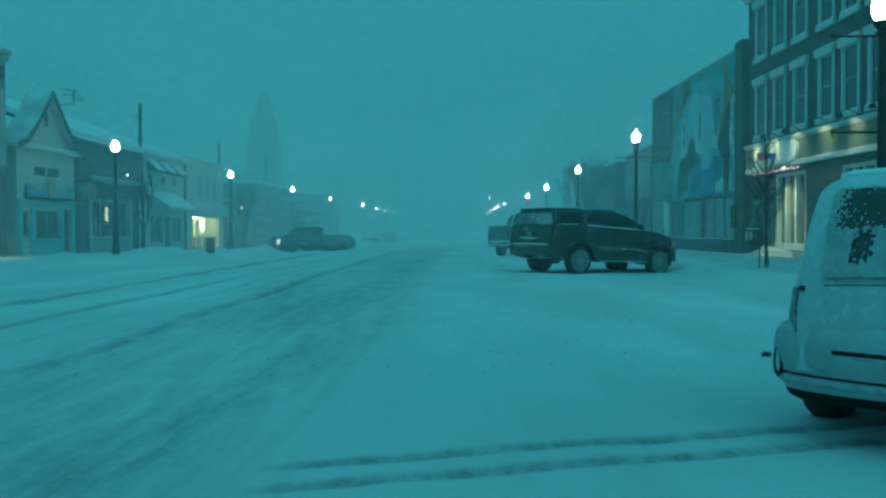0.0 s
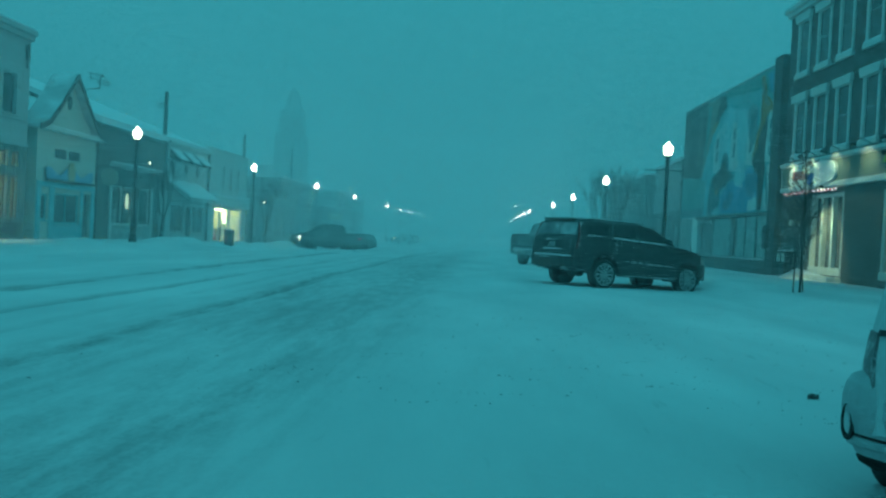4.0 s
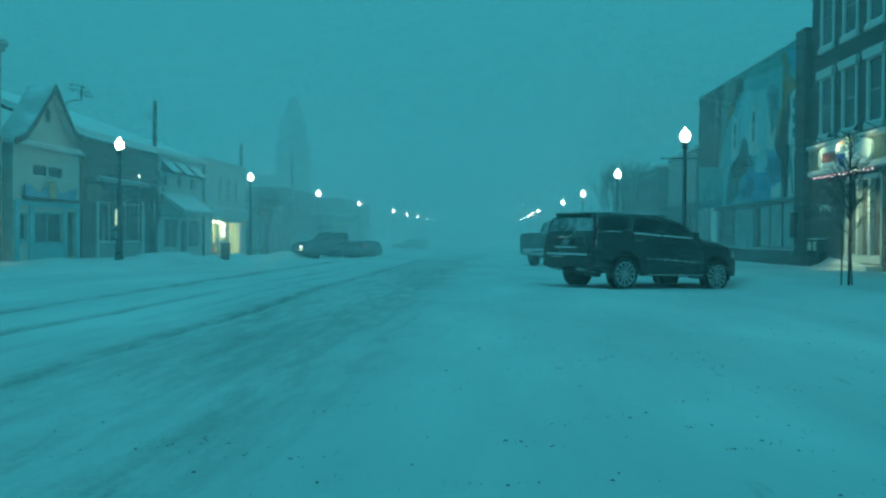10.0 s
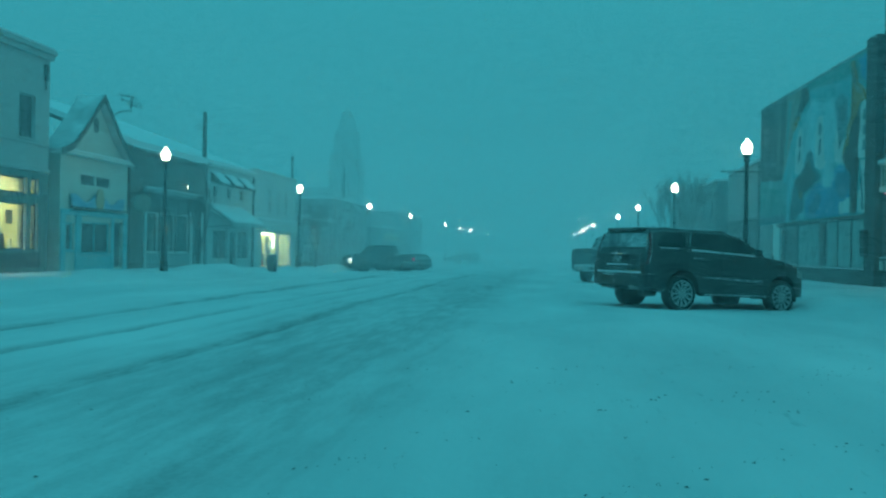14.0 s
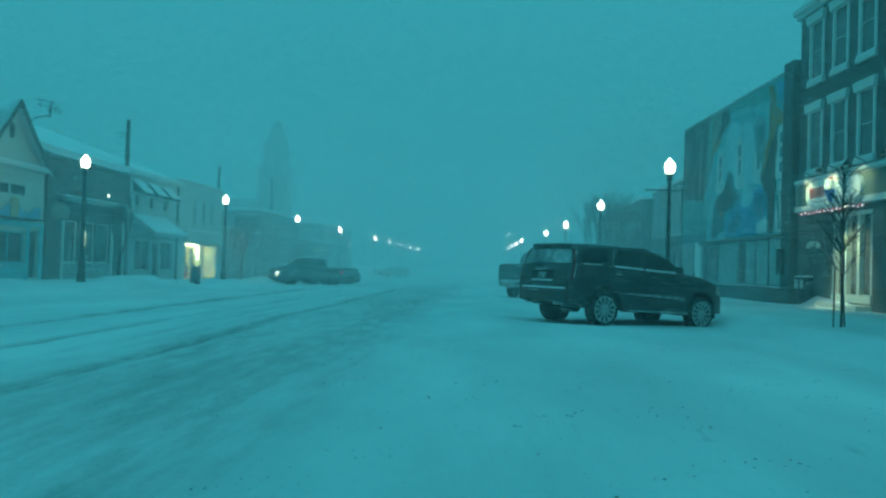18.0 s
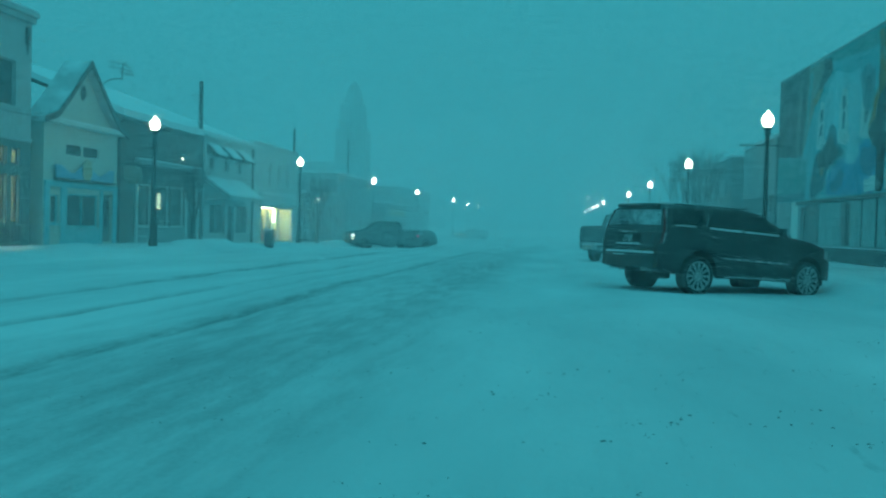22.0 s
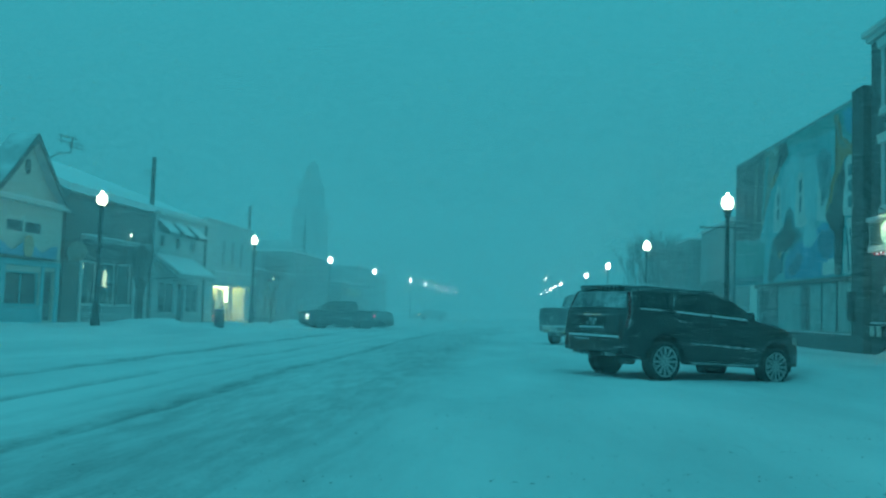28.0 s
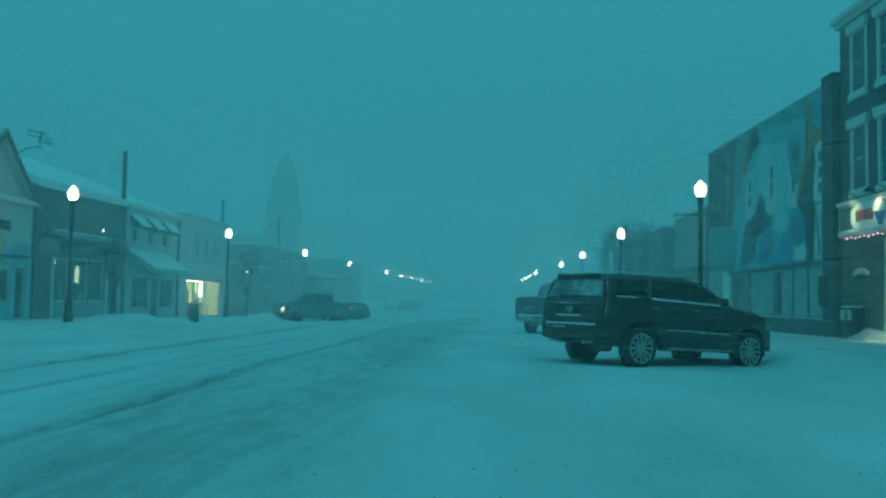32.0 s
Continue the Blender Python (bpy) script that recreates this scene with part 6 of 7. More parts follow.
def pickup(m, name, paint, label, tail="red_lens", head="alloy", marker="orange_board", glass="part_frosted_glass", rim="alloy", lift=0.0, rear=-2.95, wb=3.55):
    t = thing(name, m, label, "pickup truck")
    front = 2.75
    outline = [(rear, 1.24), (-1.02, 1.24), (-1.0, 1.26), (-0.98, 1.28), (-0.86, 1.78), (-0.6, 1.86), (0.4, 1.86), (0.75, 1.78), (1.35, 1.28), (1.6, 1.22), (2.4, 1.14), (2.68, 1.0), (front, 0.8)]
    s = Shape([(x, z + lift) for x, z in outline], 1.98, 1.24 + lift, 1.87 + lift, wb, arch=0.49, sill=0.44, rear=rear, front=front, tumble=0.17, tail_round=0.02)
    part("body", s.body(), paint, t, smooth=True)
    part("bed_snow", one_box(rear + 0.1, -1.08, -0.80, 0.80, 1.235 + lift, 1.28 + lift, bevel=0.015), "snow", t, "snow filling the truck bed")
    part("underbody", one_box(rear + 0.35, 2.4, -0.75, 0.75, 0.34, 0.7), "black_plastic", t)
    for side in (1, -1):
        for x in (-wb / 2, wb / 2):
            wheel(t, x, side * 0.84, 0.40, spokes=6, rim_mat=rim)
        for q in (((-0.86, 1.28), (-0.02, 1.28), (-0.04, 1.72), (-0.78, 1.70)), ((0.05, 1.28), (1.08, 1.27), (0.62, 1.68), (0.03, 1.72))):
            part("side_window", s.side_patch([(x, z + lift) for x, z in q], side), glass, t)
        for a, b in ((-0.92, 0.0), (0.03, 1.1)):
            d = part("door", s.side_patch(((a, 0.56), (b, 0.56), (b, 1.22 + lift), (a, 1.22 + lift)), side, 0.008), paint, t)
            part("door_handle", s.side_patch(((a + 0.08, 1.08), (a + 0.26, 1.08), (a + 0.26, 1.11), (a + 0.08, 1.11)), side, 0.03, 2, 1), "black_plastic", d)
        part("tail_light", s.side_patch(((rear + 0.01, 0.95), (rear + 0.14, 0.95), (rear + 0.14, 1.10), (rear + 0.01, 1.10)), side, 0.018, 2, 4), tail, t)
        part("headlight", s.side_patch(((2.44, 0.90), (2.64, 0.88), (2.60, 0.99), (2.44, 1.02)), side, 0.02, 3, 2), head, t)
        part("marker_light", s.side_patch(((2.46, 0.72), (2.62, 0.70), (2.62, 0.78), (2.46, 0.80)), side, 0.02, 3, 2), marker, t)
        part("wing_mirror", one_box(0.98, 1.14, side * 0.98, side * 1.2, 1.22, 1.46, bevel=0.03), "black_plastic", t)
    part("windscreen", s.top_patch(0.80, 1.30, 0.10, 0.08), glass, t)
    part("rear_window", s.top_patch(-0.975, -0.875, 0.16, 0.18), glass if rim != "alloy" else "frosted_glass", t)
    part("tailgate", one_box(rear - 0.03, rear + 0.02, -0.82, 0.82, 0.74, 1.2 + lift, bevel=0.015), paint, t)
    bumper(s, -1, 0.48, 0.68, 0.16, "chrome" if rim == "alloy" else paint, t, "rear_bumper", 0.97)
    bumper(s, -1, 0.681, 0.73, 0.17, "snow", t, "bumper_snow", 0.95)
    bumper(s, 1, 0.46, 0.72, 0.10, paint, t, "front_bumper", 0.96)
    part("number_plate", one_box(rear - 0.185, rear - 0.17, -0.15, 0.15, 0.52, 0.66), "plate", t)
    part("tow_hitch", one_box(rear - 0.3, rear + 0.1, -0.05, 0.05, 0.40, 0.47), "black_plastic", t)
    part("roof_snow", one_box(-0.7, 0.5, -0.6, 0.6, 1.868 + lift, 1.91 + lift, bevel=0.015), "snow", t)
    return t


def parked_car(m, paint, label, head="alloy", glass="dark_trim"):
    t = thing("parked_car", m, label, "car")
    rear, front, wb = -2.3, 2.3, 2.75
    s = Shape([(rear, 0.80), (-2.25, 1.02), (-2.12, 1.28), (-1.9, 1.38), (-0.5, 1.42), (0.3, 1.41), (1.05, 1.02), (1.8, 0.92), (2.2, 0.78), (front, 0.6)],
              1.78, 0.95, 1.42, wb, arch=0.38, sill=0.28, rear=rear, front=front, tumble=0.22)
    part("body", s.body(), paint, t, smooth=True)
    part("roof_snow", s.top_patch(-0.9, 0.3, 0.12, 0.12, 0.03), paint, t, smooth=True)
    for side in (1, -1):
        for x in (-wb / 2, wb / 2):
            wheel(t, x, side * 0.78, 0.32, 0.20, spokes=6, rim_mat=paint, rim_r=0.21)
        for q in (((-1.85, 1.02), (-0.25, 1.02), (-0.25, 1.33), (-1.75, 1.30)), ((-0.18, 1.02), (0.75, 1.0), (0.22, 1.33), (-0.18, 1.34))):
            part("side_window", s.side_patch(q, side), glass, t)
        part("tail_light", s.side_patch(((-2.27, 0.72), (-2.05, 0.72), (-2.05, 0.88), (-2.25, 0.88)), side, 0.012, 3, 2), paint, t)
        part("headlight", s.side_patch(((2.0, 0.62), (2.24, 0.60), (2.2, 0.74), (2.02, 0.76)), side, 0.015, 3, 2), head, t)
    part("windscreen", s.top_patch(0.36, 0.98, 0.10, 0.08), glass, t)
    part("rear_window", s.top_patch(-2.24, -2.13, 0.12, 0.14), glass, t)
    return t


def hatchback(m):
    t = thing("hatchback_car", m, "silver hatchback car plastered with snow, rear window partly cleared", "car")
    rear, front, wb = -2.15, 2.05, 2.6
    s = Shape([(rear, 0.52), (-2.14, 0.66), (-2.11, 0.80), (-2.03, 1.02), (-1.90, 1.28), (-1.80, 1.38), (-1.5, 1.43), (-0.9, 1.45), (0.0, 1.44), (0.45, 1.36), (1.25, 0.98), (1.75, 0.87), (1.98, 0.74), (front, 0.56)],
              1.76, 0.70, 1.44, wb, arch=0.37, sill=0.27, rear=rear, front=front, tumble=0.20, tail_round=0.20)
    part("body", s.body(), "silver_paint", t, smooth=True)
    part("underbody", one_box(-1.55, 1.7, -0.50, 0.50, 0.22, 0.45), "black_plastic", t)
    bm = bmesh.new()
    tube(bm, (-2.12, -0.4, 0.24), (-1.6, -0.4, 0.26), 0.03, 8)
    part("exhaust", bm, "alloy", t)
    for side in (1, -1):
        for x in (-wb / 2, wb / 2):
            wheel(t, x, side * 0.79, 0.315, 0.20, spokes=7, rim_r=0.20)
        for q in (((-1.72, 0.90), (-0.92, 0.90), (-0.92, 1.24), (-1.55, 1.22)), ((-0.84, 0.90), (-0.02, 0.90), (-0.02, 1.26), (-0.84, 1.25)), ((0.05, 0.90), (1.0, 0.90), (0.42, 1.22), (0.05, 1.26))):
            part("side_window", s.side_patch(q, side), "part_frosted_glass", t)
        part("tail_light", s.side_patch(((-2.12, 0.52), (-1.93, 0.56), (-1.90, 0.80), (-2.06, 0.80)), side, 0.010, 4, 5), "snowy_lens", t, "tail lamp under crusted snow")
        part("headlight", s.side_patch(((1.7, 0.62), (1.97, 0.58), (1.90, 0.72), (1.72, 0.76)), side, 0.015, 3, 2), "alloy", t)
        for a, b in ((-0.95, -0.03), (0.02, 0.95)):
            d = part("door", s.side_patch(((a, 0.34), (b, 0.34), (b, 0.93), (a, 0.93)), side, 0.008), "silver_paint", t)
            part("door_handle", s.side_patch(((a + 0.06, 0.80), (a + 0.22, 0.80), (a + 0.22, 0.835), (a + 0.06, 0.835)), side, 0.03, 2, 1), "black_plastic", d)
        part("wing_mirror", one_box(0.72, 0.86, side * 0.86, side * 1.04, 0.92, 1.07, bevel=0.04), "silver_paint", t)
        bm = bmesh.new()
        tube(bm, (-1.5, side * 0.45, 1.37), (0.0, side * 0.47, 1.40), 0.016, 8)
        part("roof_rail", bm, "black_plastic", t)
        ring = Matrix.Translation((rear + 0.135, side * 0.845, 0.41)) @ Matrix.Rotation(radians(-side * 48), 4, "Z") @ Matrix.Rotation(radians(-90), 4, "Y") @ Matrix.Diagonal((1.35, 0.8, 1, 1))
        bm = bmesh.new()
        lathe(bm, [(0.050, -0.02), (0.060, 0.012), (0.054, 0.022), (0.048, 0.018), (0.046, -0.01)], 18, ring)
        lamp_ring = part("fog_lamp", bm, "black_plastic", t)
        bm = bmesh.new()
        lathe(bm, [(0.046, 0.0), (0.036, 0.016), (0.015, 0.022)], 14, ring)
        part("lens", bm, "silver_paint", lamp_ring, "lens crusted with snow")
        part("hatch_gap", s.side_patch(((-2.095, 0.79), (-2.065, 0.79), (-2.065, 0.815), (-2.085, 0.815)), side, 0.008, 2, 2), "black_plastic", t)
    rw = part("rear_window", s.top_patch(-2.085, -1.86, 0.13, 0.15, 0.012), "hatch_glass", t, "dark rear window with snow in its corners")
    part("wiper", one_box(-2.13, -2.09, -0.45, 0.10, 0.87, 0.885), "black_plastic", rw)
    # snow stuck to the lower glass, ragged at its edge, with a patch wiped clear
    rc = random.Random(3)
    bm = bmesh.new()
    n, m_ = 54, 150
    wave = [0.43 + 0.05 * noise.noise((k * 0.06, 0.3, 0)) + 0.05 * noise.noise((k * 0.21, 1.3, 0)) + 0.02 * noise.noise((k * 0.7, 2.3, 0)) for k in range(m_ + 1)]
    grid = []
    for i in range(n + 1):
        line = []
        for k in range(m_ + 1):
            x = -2.088 + 0.228 * i / n
            z = s.zt(x)
            ww = s.hw(x, z - 0.1) - 0.115
            v = 2 * k / m_ - 1
            h_ = 0.016 + 0.004 * rc.random() + 0.010 * noise.noise((i * 0.2, k * 0.2, 3)) + 0.012 * (1 - i / n)
            line.append(bm.verts.new((x - 0.94 * h_, ww * v + rc.uniform(-0.003, 0.003), z + 0.34 * h_ - 0.012 * abs(v) ** 3 + rc.uniform(-0.003, 0.003))))
        grid.append(line)
    for i in range(n):
        for k in range(m_):
            u, v = i / n, 2 * (k + 0.5) / m_ - 1
            rough = noise.noise((u * 22, v * 26, 5)) + 0.6 * noise.noise((u * 50, v * 60, 9))
            edge_snow = 1 - abs(v) < 0.05 + 0.11 * (rough + 0.3)
            clear = ((v - 0.74 + 0.1 * u) / 0.085) ** 2 + ((u - 0.26) / 0.17) ** 2 < 0.9 + 1.1 * rough
            if (u < wave[k] and not clear) or (edge_snow and u < 0.95) or u > 0.96:
                bm.faces.new((grid[i][k], grid[i + 1][k], grid[i + 1][k + 1], grid[i][k + 1]))
    bmesh.ops.delete(bm, geom=[v for v in bm.verts if not v.link_faces], context="VERTS")
    part("window_snow", bm, "thin_snow", rw, "snow stuck to the lower rear window", smooth=True)
    bm = bmesh.new()
    for i in range(260):
        u = rc.random()
        x = -2.085 + 0.22 * u + rc.uniform(-0.01, 0.01)
        z = s.zt(x)
        ww = s.hw(x, z - 0.1) - 0.12
        y = rc.choice((-1, 1)) * (ww - 0.03 - abs(rc.gauss(0, 0.05 + 0.08 * (1 - u))))
        r = rc.uniform(0.003, 0.008)
        q_ = Matrix.Translation((x - 0.014, y, z + 0.006)) @ Matrix.Rotation(rc.uniform(0, 6.28), 4, "X")
        vs = [bm.verts.new(q_ @ Vector(p)) for p in ((0.0, r, 0), (0.0, -r * 0.6, r * 0.8), (0.0, -r * 0.5, -r), (-r * 0.7, 0, 0))]
        for a, b in ((0, 1), (1, 2), (2, 0)):
            bm.faces.new((vs[a], vs[b], vs[3]))
    tagged(part("snow_crust", bm, "snow", rw), "crumbs of snow round the glass", kind="stuff")
    part("hatch_seam", s.top_patch(-2.0995, -2.0980, 0.12, 0.12, 0.005), "black_plastic", t)

    def swept(profile, u0=-1.0, u1=1.0, n=40, wmul=0.965):
        """A band round the rear corners: its profile is (how far it stands out, height) from below to above."""
        bm = bmesh.new()
        rows = []
        for i in range(n + 1):
            u = u0 + (u1 - u0) * i / n
            a = math.asin(max(-1.0, min(1.0, u)))
            bx, by = rear + 0.34 * (1 - abs(math.cos(a)) ** 0.55), s.w * wmul * u
            nx_, ny_ = -math.cos(a) ** 0.8, 0.6 * u * abs(u) ** 3
            rows.append([bm.verts.new((bx + nx_ * p, by + ny_ * p, z)) for p, z in profile])
        k_ = len(profile)
        for p, q in zip(rows, rows[1:]):
            for j in range(k_ - 1):
                bm.faces.new((p[j], p[j + 1], q[j + 1], q[j]))
        bmesh.ops.solidify(bm, geom=bm.faces[:], thickness=0.012)
        return bm

    part("rear_bumper", swept([(0.0, 0.262), (0.035, 0.285), (0.065, 0.32), (0.082, 0.35), (0.070, 0.362), (0.084, 0.375), (0.092, 0.44), (0.085, 0.52), (0.05, 0.57), (-0.02, 0.60)]), "crust", t, "rear bumper caked with snow", smooth=True)
    part("valance", swept([(-0.20, 0.20), (-0.08, 0.215), (0.005, 0.245), (0.028, 0.272), (0.02, 0.28)], -0.95, 0.95), "black_plastic", t, "dark lower valance")
    part("bumper_strip", swept([(0.078, 0.358), (0.0845, 0.363), (0.078, 0.370)], -0.93, 0.93), "black_plastic", t, "dark groove in the bumper")
    part("bumper_lip", swept([(0.070, 0.312), (0.086, 0.325), (0.090, 0.340), (0.080, 0.352)], -0.97, 0.97), "snow_trim", t, "silver lower lip")
    part("bumper_snow", swept([(0.085, 0.385), (0.105, 0.42), (0.112, 0.47), (0.110, 0.52), (0.092, 0.572), (0.05, 0.612), (-0.03, 0.632)], -0.985, 0.985), "crust", t, "pillow of snow on the bumper", smooth=True)
    # Black strip laid on the snow, in place of shade in the plate recess.
    part("plate_gap", swept([(0.1125, 0.488), (0.1165, 0.498), (0.1125, 0.510)], -0.62, 0.62), "black_plastic", t, "black strip for the shaded recess over the plate")
    part("plate_gap_edge", swept([(0.1125, 0.474), (0.1155, 0.479), (0.1125, 0.484)], -0.5, 0.5), "snow_trim", t)
    part("hatch_handle", one_box(rear - 0.015, rear + 0.05, -0.28, 0.10, 0.625, 0.64, bevel=0.004), "black_plastic", t)
    part("windscreen", s.top_patch(0.50, 1.20, 0.10, 0.08), "frosted_glass", t)
    bm = s.top_patch(-1.74, 0.35, 0.10, 0.12, 0.022, 10, 8)
    part("roof_snow", bm, "snow", t, "crust of snow on the roof", smooth=True)
    return t


# black SUV, nose down towards the gutter
suv(pose(4.187, 22.633, -0.075, 0, 1.9, 31.3))
pickup(pose(3.46, 39.6, -0.05, 0, 1.0, 64), "pickup", "grey_paint", "grey pickup truck dusted with snow, parked at an angle", lift=0.14)
pickup(pose(-11.65, 63.0, -0.44, 0, 0, 208), "pickup", "night_paint", "short dark pickup truck with lit lamps beside far kerb", "tail_glow", "head_glow", "marker_glow", "night_paint", "night_paint", lift=0.12, rear=-2.15, wb=3.1)
parked_car(pose(-11.2, 68.2, -0.48, 0, 0, 208), "hazed_paint", "dark car half hidden behind the lit pickup")
parked_car(pose(-12.4, 128, gz(-12.4, 128), 0, 0, 215), "far_hazed_paint", "car far off, faint in blowing snow", "marker_glow", "far_hazed_paint")
hatchback(pose(4.07, 2.28, -0.05, 0, 0.6, 52) @ Matrix.Scale(1.05, 4))

# ---- street furniture ----
tr = thing("young_tree", pose(7.75, 18.6, 0.15), "young bare tree tied to wooden stakes in snow", "tree")
bm = bmesh.new()
tube(bm, (0, 0, -0.2), (0.03, 0.02, 1.6), 0.028, 8, 0.026)
tube(bm, (0.03, 0.02, 1.6), (0.0, 0.05, 3.3), 0.026, 6, 0.008)
part("trunk", bm, "bark", tr)
bm = bmesh.new()
rt = random.Random(11)
for i in range(60):
    z = rt.uniform(1.0, 3.1)
    a = rt.uniform(0, 6.28)
    ln = (3.5 - z) * rt.uniform(0.25, 0.45) + 0.12
    p = Vector((0.02, 0.03, z))
    q = p + Vector((math.cos(a) * ln * 0.6, math.sin(a) * ln * 0.6, ln * rt.uniform(0.5, 1.0)))
    tube(bm, p, q, 0.009, 4, 0.005)
    for k in range(5):
        b = p.lerp(q, rt.uniform(0.25, 1.0))
        a2 = a + rt.uniform(-1.6, 1.6)
        l2 = ln * rt.uniform(0.25, 0.6)
        tube(bm, b, b + Vector((math.cos(a2) * l2 * 0.7, math.sin(a2) * l2 * 0.7, l2 * rt.uniform(-0.3, 0.9))), 0.006, 3, 0.003)
part("crown", bm, "bark", tr)
for dx, dy, lean in ((-0.17, -0.05, 0.03), (-0.03, -0.10, 0.05), (0.10, 0.02, -0.10)):
    bm = bmesh.new()
    tube(bm, (dx, dy, -0.2), (dx + lean, dy * 0.3, 1.25), 0.017, 8)
    part("stake", bm, "bark", tr)

bn = thing("litter_bin", pose(-13.7, 44.6, gz(-13.7, 44.6) - 0.02), "square dark blue litter bin with domed lid", "bin")
part("body", one_box(-0.20, 0.20, -0.20, 0.20, 0.0, 0.74, bevel=0.03), "bin", bn)
part("lid", one_box(-0.23, 0.23, -0.23, 0.23, 0.74, 0.86, bevel=0.04), "bin", bn)
part("opening", one_box(0.20, 0.208, -0.13, 0.13, 0.52, 0.68), "black_plastic", bn)
part("snow_cap", one_box(-0.20, 0.20, -0.20, 0.20, 0.855, 0.90, bevel=0.02), "snow", bn)

up = thing("utility_pole", pose(LX - 0.17, 47.96, -0.2), "dark wooden utility pole with crossarm wires", "utility pole")
bm = bmesh.new()
tube(bm, (0, 0, -0.3), (0, 0, 8.85), 0.15, 10, 0.11)
part("pole", bm, "half_hazed_bark", up)
bm = bmesh.new()
box(bm, -0.55, 0.02, -0.03, 0.03, 8.10, 8.15)
box(bm, -0.45, 0.02, -0.03, 0.03, 7.90, 7.94)
part("crossarm", bm, "hazed_bark", up)

for yy, top in ((65.1, 8.5), (81.3, 9.3)):
    far_pole = thing("utility_pole", pose(LX - 0.35, yy, -0.4), "distant utility pole dim in blowing snow", "utility pole")
    bm = bmesh.new()
    tube(bm, (0, 0, -0.2), (0, 0, top), 0.14, 8, 0.10)
    part("pole", bm, "far_dark", far_pole)

an = thing("roof_antenna", pose(LX - 1.45, 40.5, 6.9, 0, 0, -60), "bent television antenna on snowy roof", "antenna")
bm = bmesh.new()
for p, q in (((0, -0.75, -0.75), (0, -0.25, 0.35)), ((0, -0.25, 0.35), (0, 0.1, 0.62)), ((0, 0.1, 0.62), (0, 0.62, 0.72)), ((0, 0.62, 0.62), (0, 0.66, 1.42))):
    tube(bm, p, q, 0.024, 6)
part("mast", bm, "iron", an)
for z, lo, hi in ((1.36, 0.62, 0.2), (1.12, 0.62, 0.42), (0.92, 0.2, 0.5)):
    bm = bmesh.new()
    tube(bm, (0.0, 0.66 - lo, z + 0.10), (0.0, 0.66 + hi, z - 0.06), 0.018, 5)
    for k in range(3):
        c = 0.66 - lo + (lo + hi) * (k + 0.5) / 3
        tube(bm, (0.0, c, z - 0.08), (0.0, c + 0.03, z + 0.14), 0.012, 4)
    part("crossbar", bm, "iron", an)


# ---- clumps of ice on the road ----
rk = random.Random(21)
bm = bmesh.new()
nests = [(rk.uniform(-1.6, 5.5), rk.uniform(3.0, 16.0), rk.uniform(-0.3, 0.9)) for i in range(70)]
for i in range(1150):
    if i < 420:
        x, y = rk.uniform(-3.0, 7.0), rk.uniform(2.5, 14.0)
    else:
        cx, cy, slope = nests[i % 70]
        u = rk.gauss(0, 0.22)
        x, y = cx + u + rk.gauss(0, 0.03), cy + u * slope + rk.gauss(0, 0.05)
    r = rk.choice((0.003, 0.004, 0.005, 0.006, 0.009)) * rk.uniform(0.7, 1.3)
    m = Matrix.Translation((x, y, gz(x, y) + r * 0.2)) @ Matrix.Rotation(rk.uniform(0, 6.28), 4, "Z") @ Matrix.Diagonal((r * 1.5, r, r * 0.6, 1))
    vs = [bm.verts.new(m @ Vector(p)) for p in ((1, 0, 0), (0, 1, 0.1), (-1, 0.2, 0), (0.1, -1, 0), (0.1, 0.1, 1))]
    for a, b in ((0, 1), (1, 2), (2, 3), (3, 0)):
        bm.faces.new((vs[a], vs[b], vs[4]))
for x, y, w in ((3.03, 4.28, 0.05), (3.07, 4.30, 0.03), (2.99, 4.27, 0.03), (3.42, 3.86, 0.07), (3.33, 3.87, 0.035)):
    m = Matrix.Translation((x, y, gz(x, y) + 0.005)) @ Matrix.Rotation(w * 40, 4, "Z") @ Matrix.Diagonal((w, w * 0.45, 0.035, 1))
    ring = [bm.verts.new(m @ Vector((math.cos(a) * rk.uniform(0.7, 1.1), math.sin(a) * rk.uniform(0.7, 1.1), 0))) for a in [k * 0.785 for k in range(8)]]
    crest = [bm.verts.new(m @ Vector((math.cos(a) * rk.uniform(0.4, 0.7), math.sin(a) * rk.uniform(0.4, 0.7), rk.uniform(0.6, 1.1)))) for a in [k * 0.785 for k in range(8)]]
    for k in range(8):
        bm.faces.new((ring[k], ring[(k + 1) % 8], crest[(k + 1) % 8], crest[k]))
    bm.faces.new(crest)
solid("ice_clumps", bm, "ice", "scattered dark clumps of dirty ice on the snow", "ice", kind="stuff")

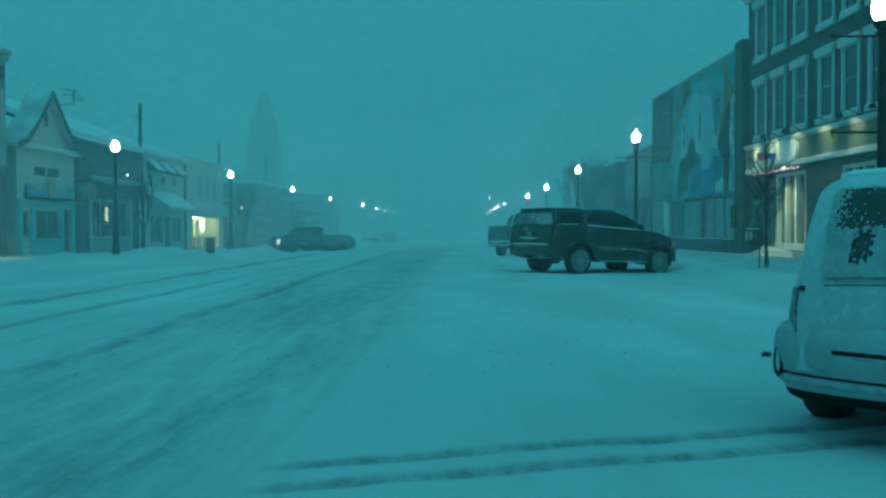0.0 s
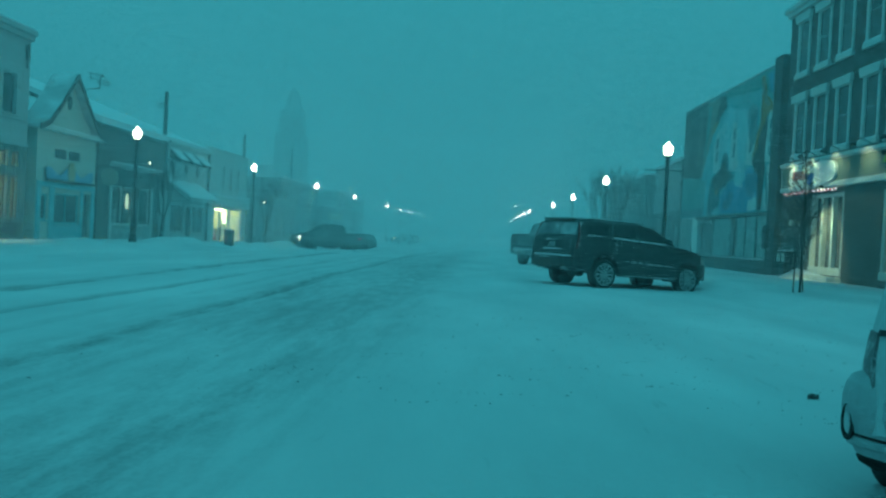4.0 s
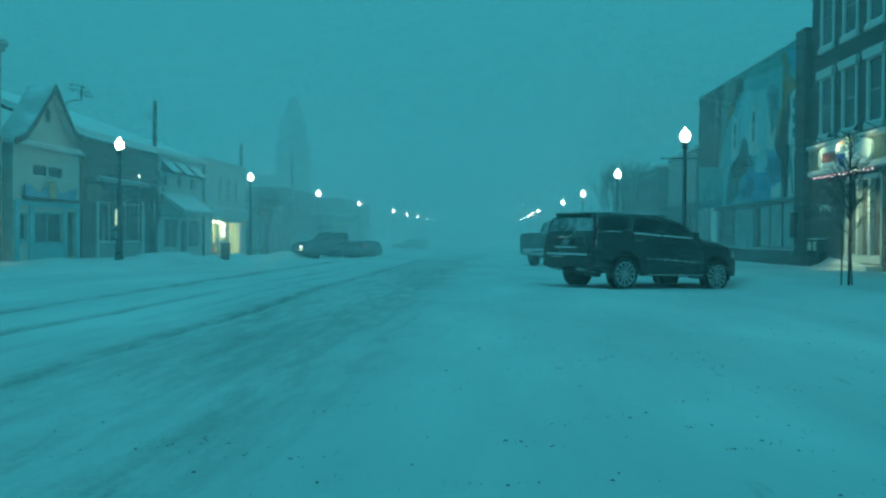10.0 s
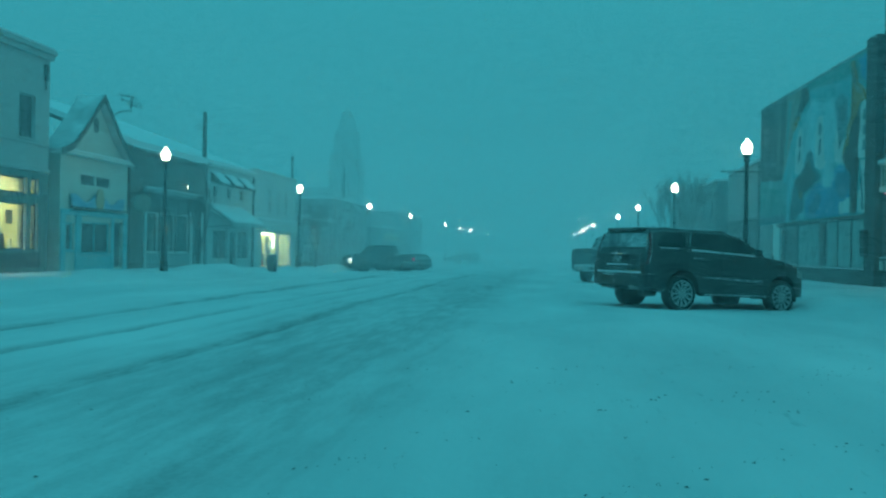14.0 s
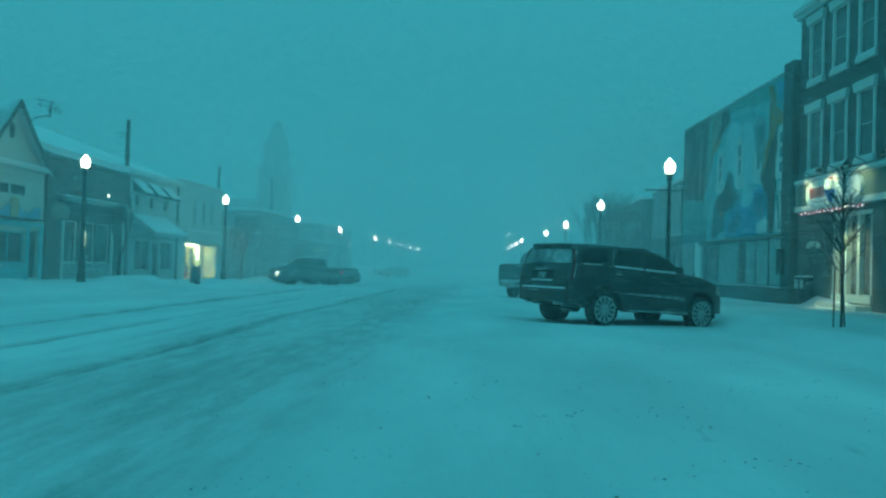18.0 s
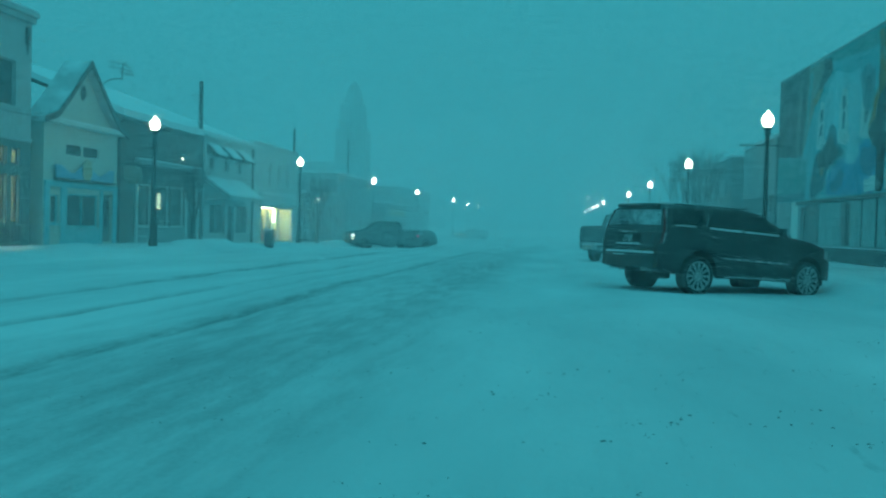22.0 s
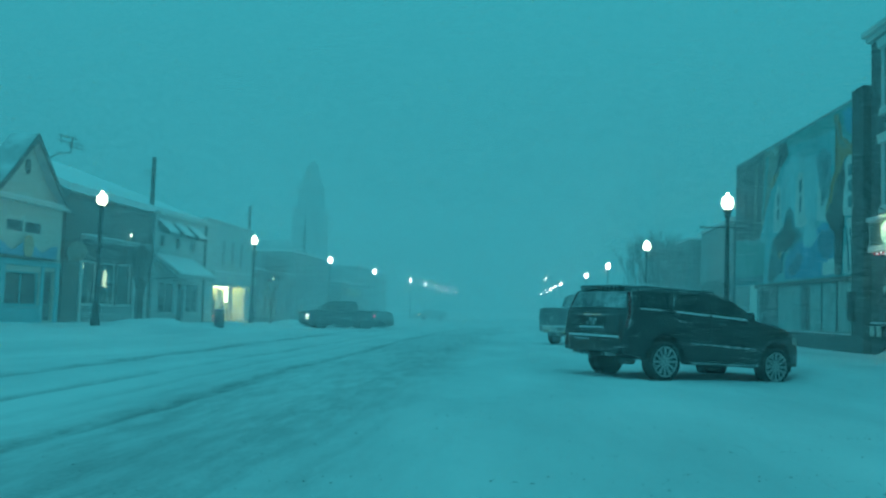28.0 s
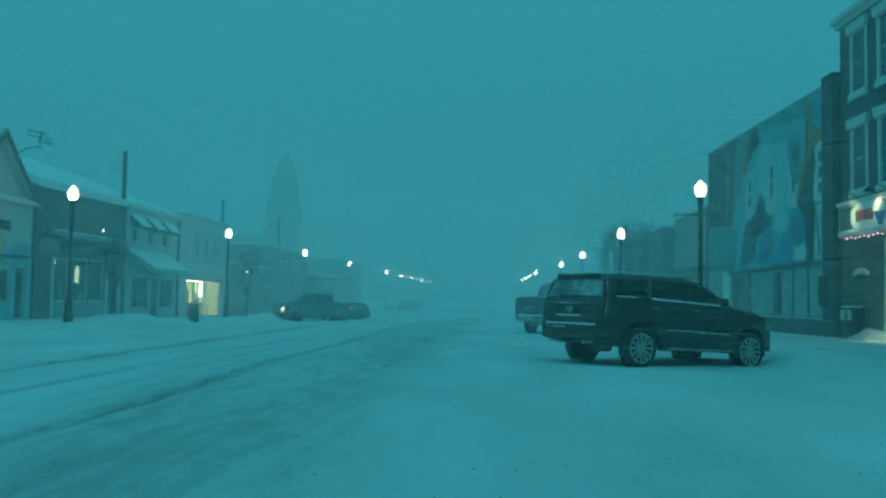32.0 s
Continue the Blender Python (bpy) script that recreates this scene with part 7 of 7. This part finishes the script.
# gold bell ornament on the near lamp's arm
be = thing("bell_ornament", pose(6.47, 11.3, 2.72), "small gold bell ornament hung from a lamp arm", "ornament")
bm = bmesh.new()
lathe(bm, [(0.055, -0.09), (0.045, -0.06), (0.035, -0.02), (0.018, 0.02), (0.008, 0.05)], 12)
M["gold"] = material("gold", (0.55, 0.38, 0.10), 0.35, 0.7, vary=0.2, bump=0.05)
part("bell", bm, "gold", be)
bm = bmesh.new()
lathe(bm, [(0.008, 0.05), (0.008, 0.10)], 6)
part("hook", bm, "iron", be)


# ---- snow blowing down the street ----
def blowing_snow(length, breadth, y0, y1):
    """Blowing snow as fine wisps that give its haze, thicker down the street; each wisp's length and breadth are given
    for every metre of distance, so that from the camera it stays thinner than a pixel."""
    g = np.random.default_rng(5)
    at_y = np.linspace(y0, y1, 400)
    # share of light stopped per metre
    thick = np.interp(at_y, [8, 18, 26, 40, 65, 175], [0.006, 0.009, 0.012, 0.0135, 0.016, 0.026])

    # Bounds kept to what the camera sees between the fronts.
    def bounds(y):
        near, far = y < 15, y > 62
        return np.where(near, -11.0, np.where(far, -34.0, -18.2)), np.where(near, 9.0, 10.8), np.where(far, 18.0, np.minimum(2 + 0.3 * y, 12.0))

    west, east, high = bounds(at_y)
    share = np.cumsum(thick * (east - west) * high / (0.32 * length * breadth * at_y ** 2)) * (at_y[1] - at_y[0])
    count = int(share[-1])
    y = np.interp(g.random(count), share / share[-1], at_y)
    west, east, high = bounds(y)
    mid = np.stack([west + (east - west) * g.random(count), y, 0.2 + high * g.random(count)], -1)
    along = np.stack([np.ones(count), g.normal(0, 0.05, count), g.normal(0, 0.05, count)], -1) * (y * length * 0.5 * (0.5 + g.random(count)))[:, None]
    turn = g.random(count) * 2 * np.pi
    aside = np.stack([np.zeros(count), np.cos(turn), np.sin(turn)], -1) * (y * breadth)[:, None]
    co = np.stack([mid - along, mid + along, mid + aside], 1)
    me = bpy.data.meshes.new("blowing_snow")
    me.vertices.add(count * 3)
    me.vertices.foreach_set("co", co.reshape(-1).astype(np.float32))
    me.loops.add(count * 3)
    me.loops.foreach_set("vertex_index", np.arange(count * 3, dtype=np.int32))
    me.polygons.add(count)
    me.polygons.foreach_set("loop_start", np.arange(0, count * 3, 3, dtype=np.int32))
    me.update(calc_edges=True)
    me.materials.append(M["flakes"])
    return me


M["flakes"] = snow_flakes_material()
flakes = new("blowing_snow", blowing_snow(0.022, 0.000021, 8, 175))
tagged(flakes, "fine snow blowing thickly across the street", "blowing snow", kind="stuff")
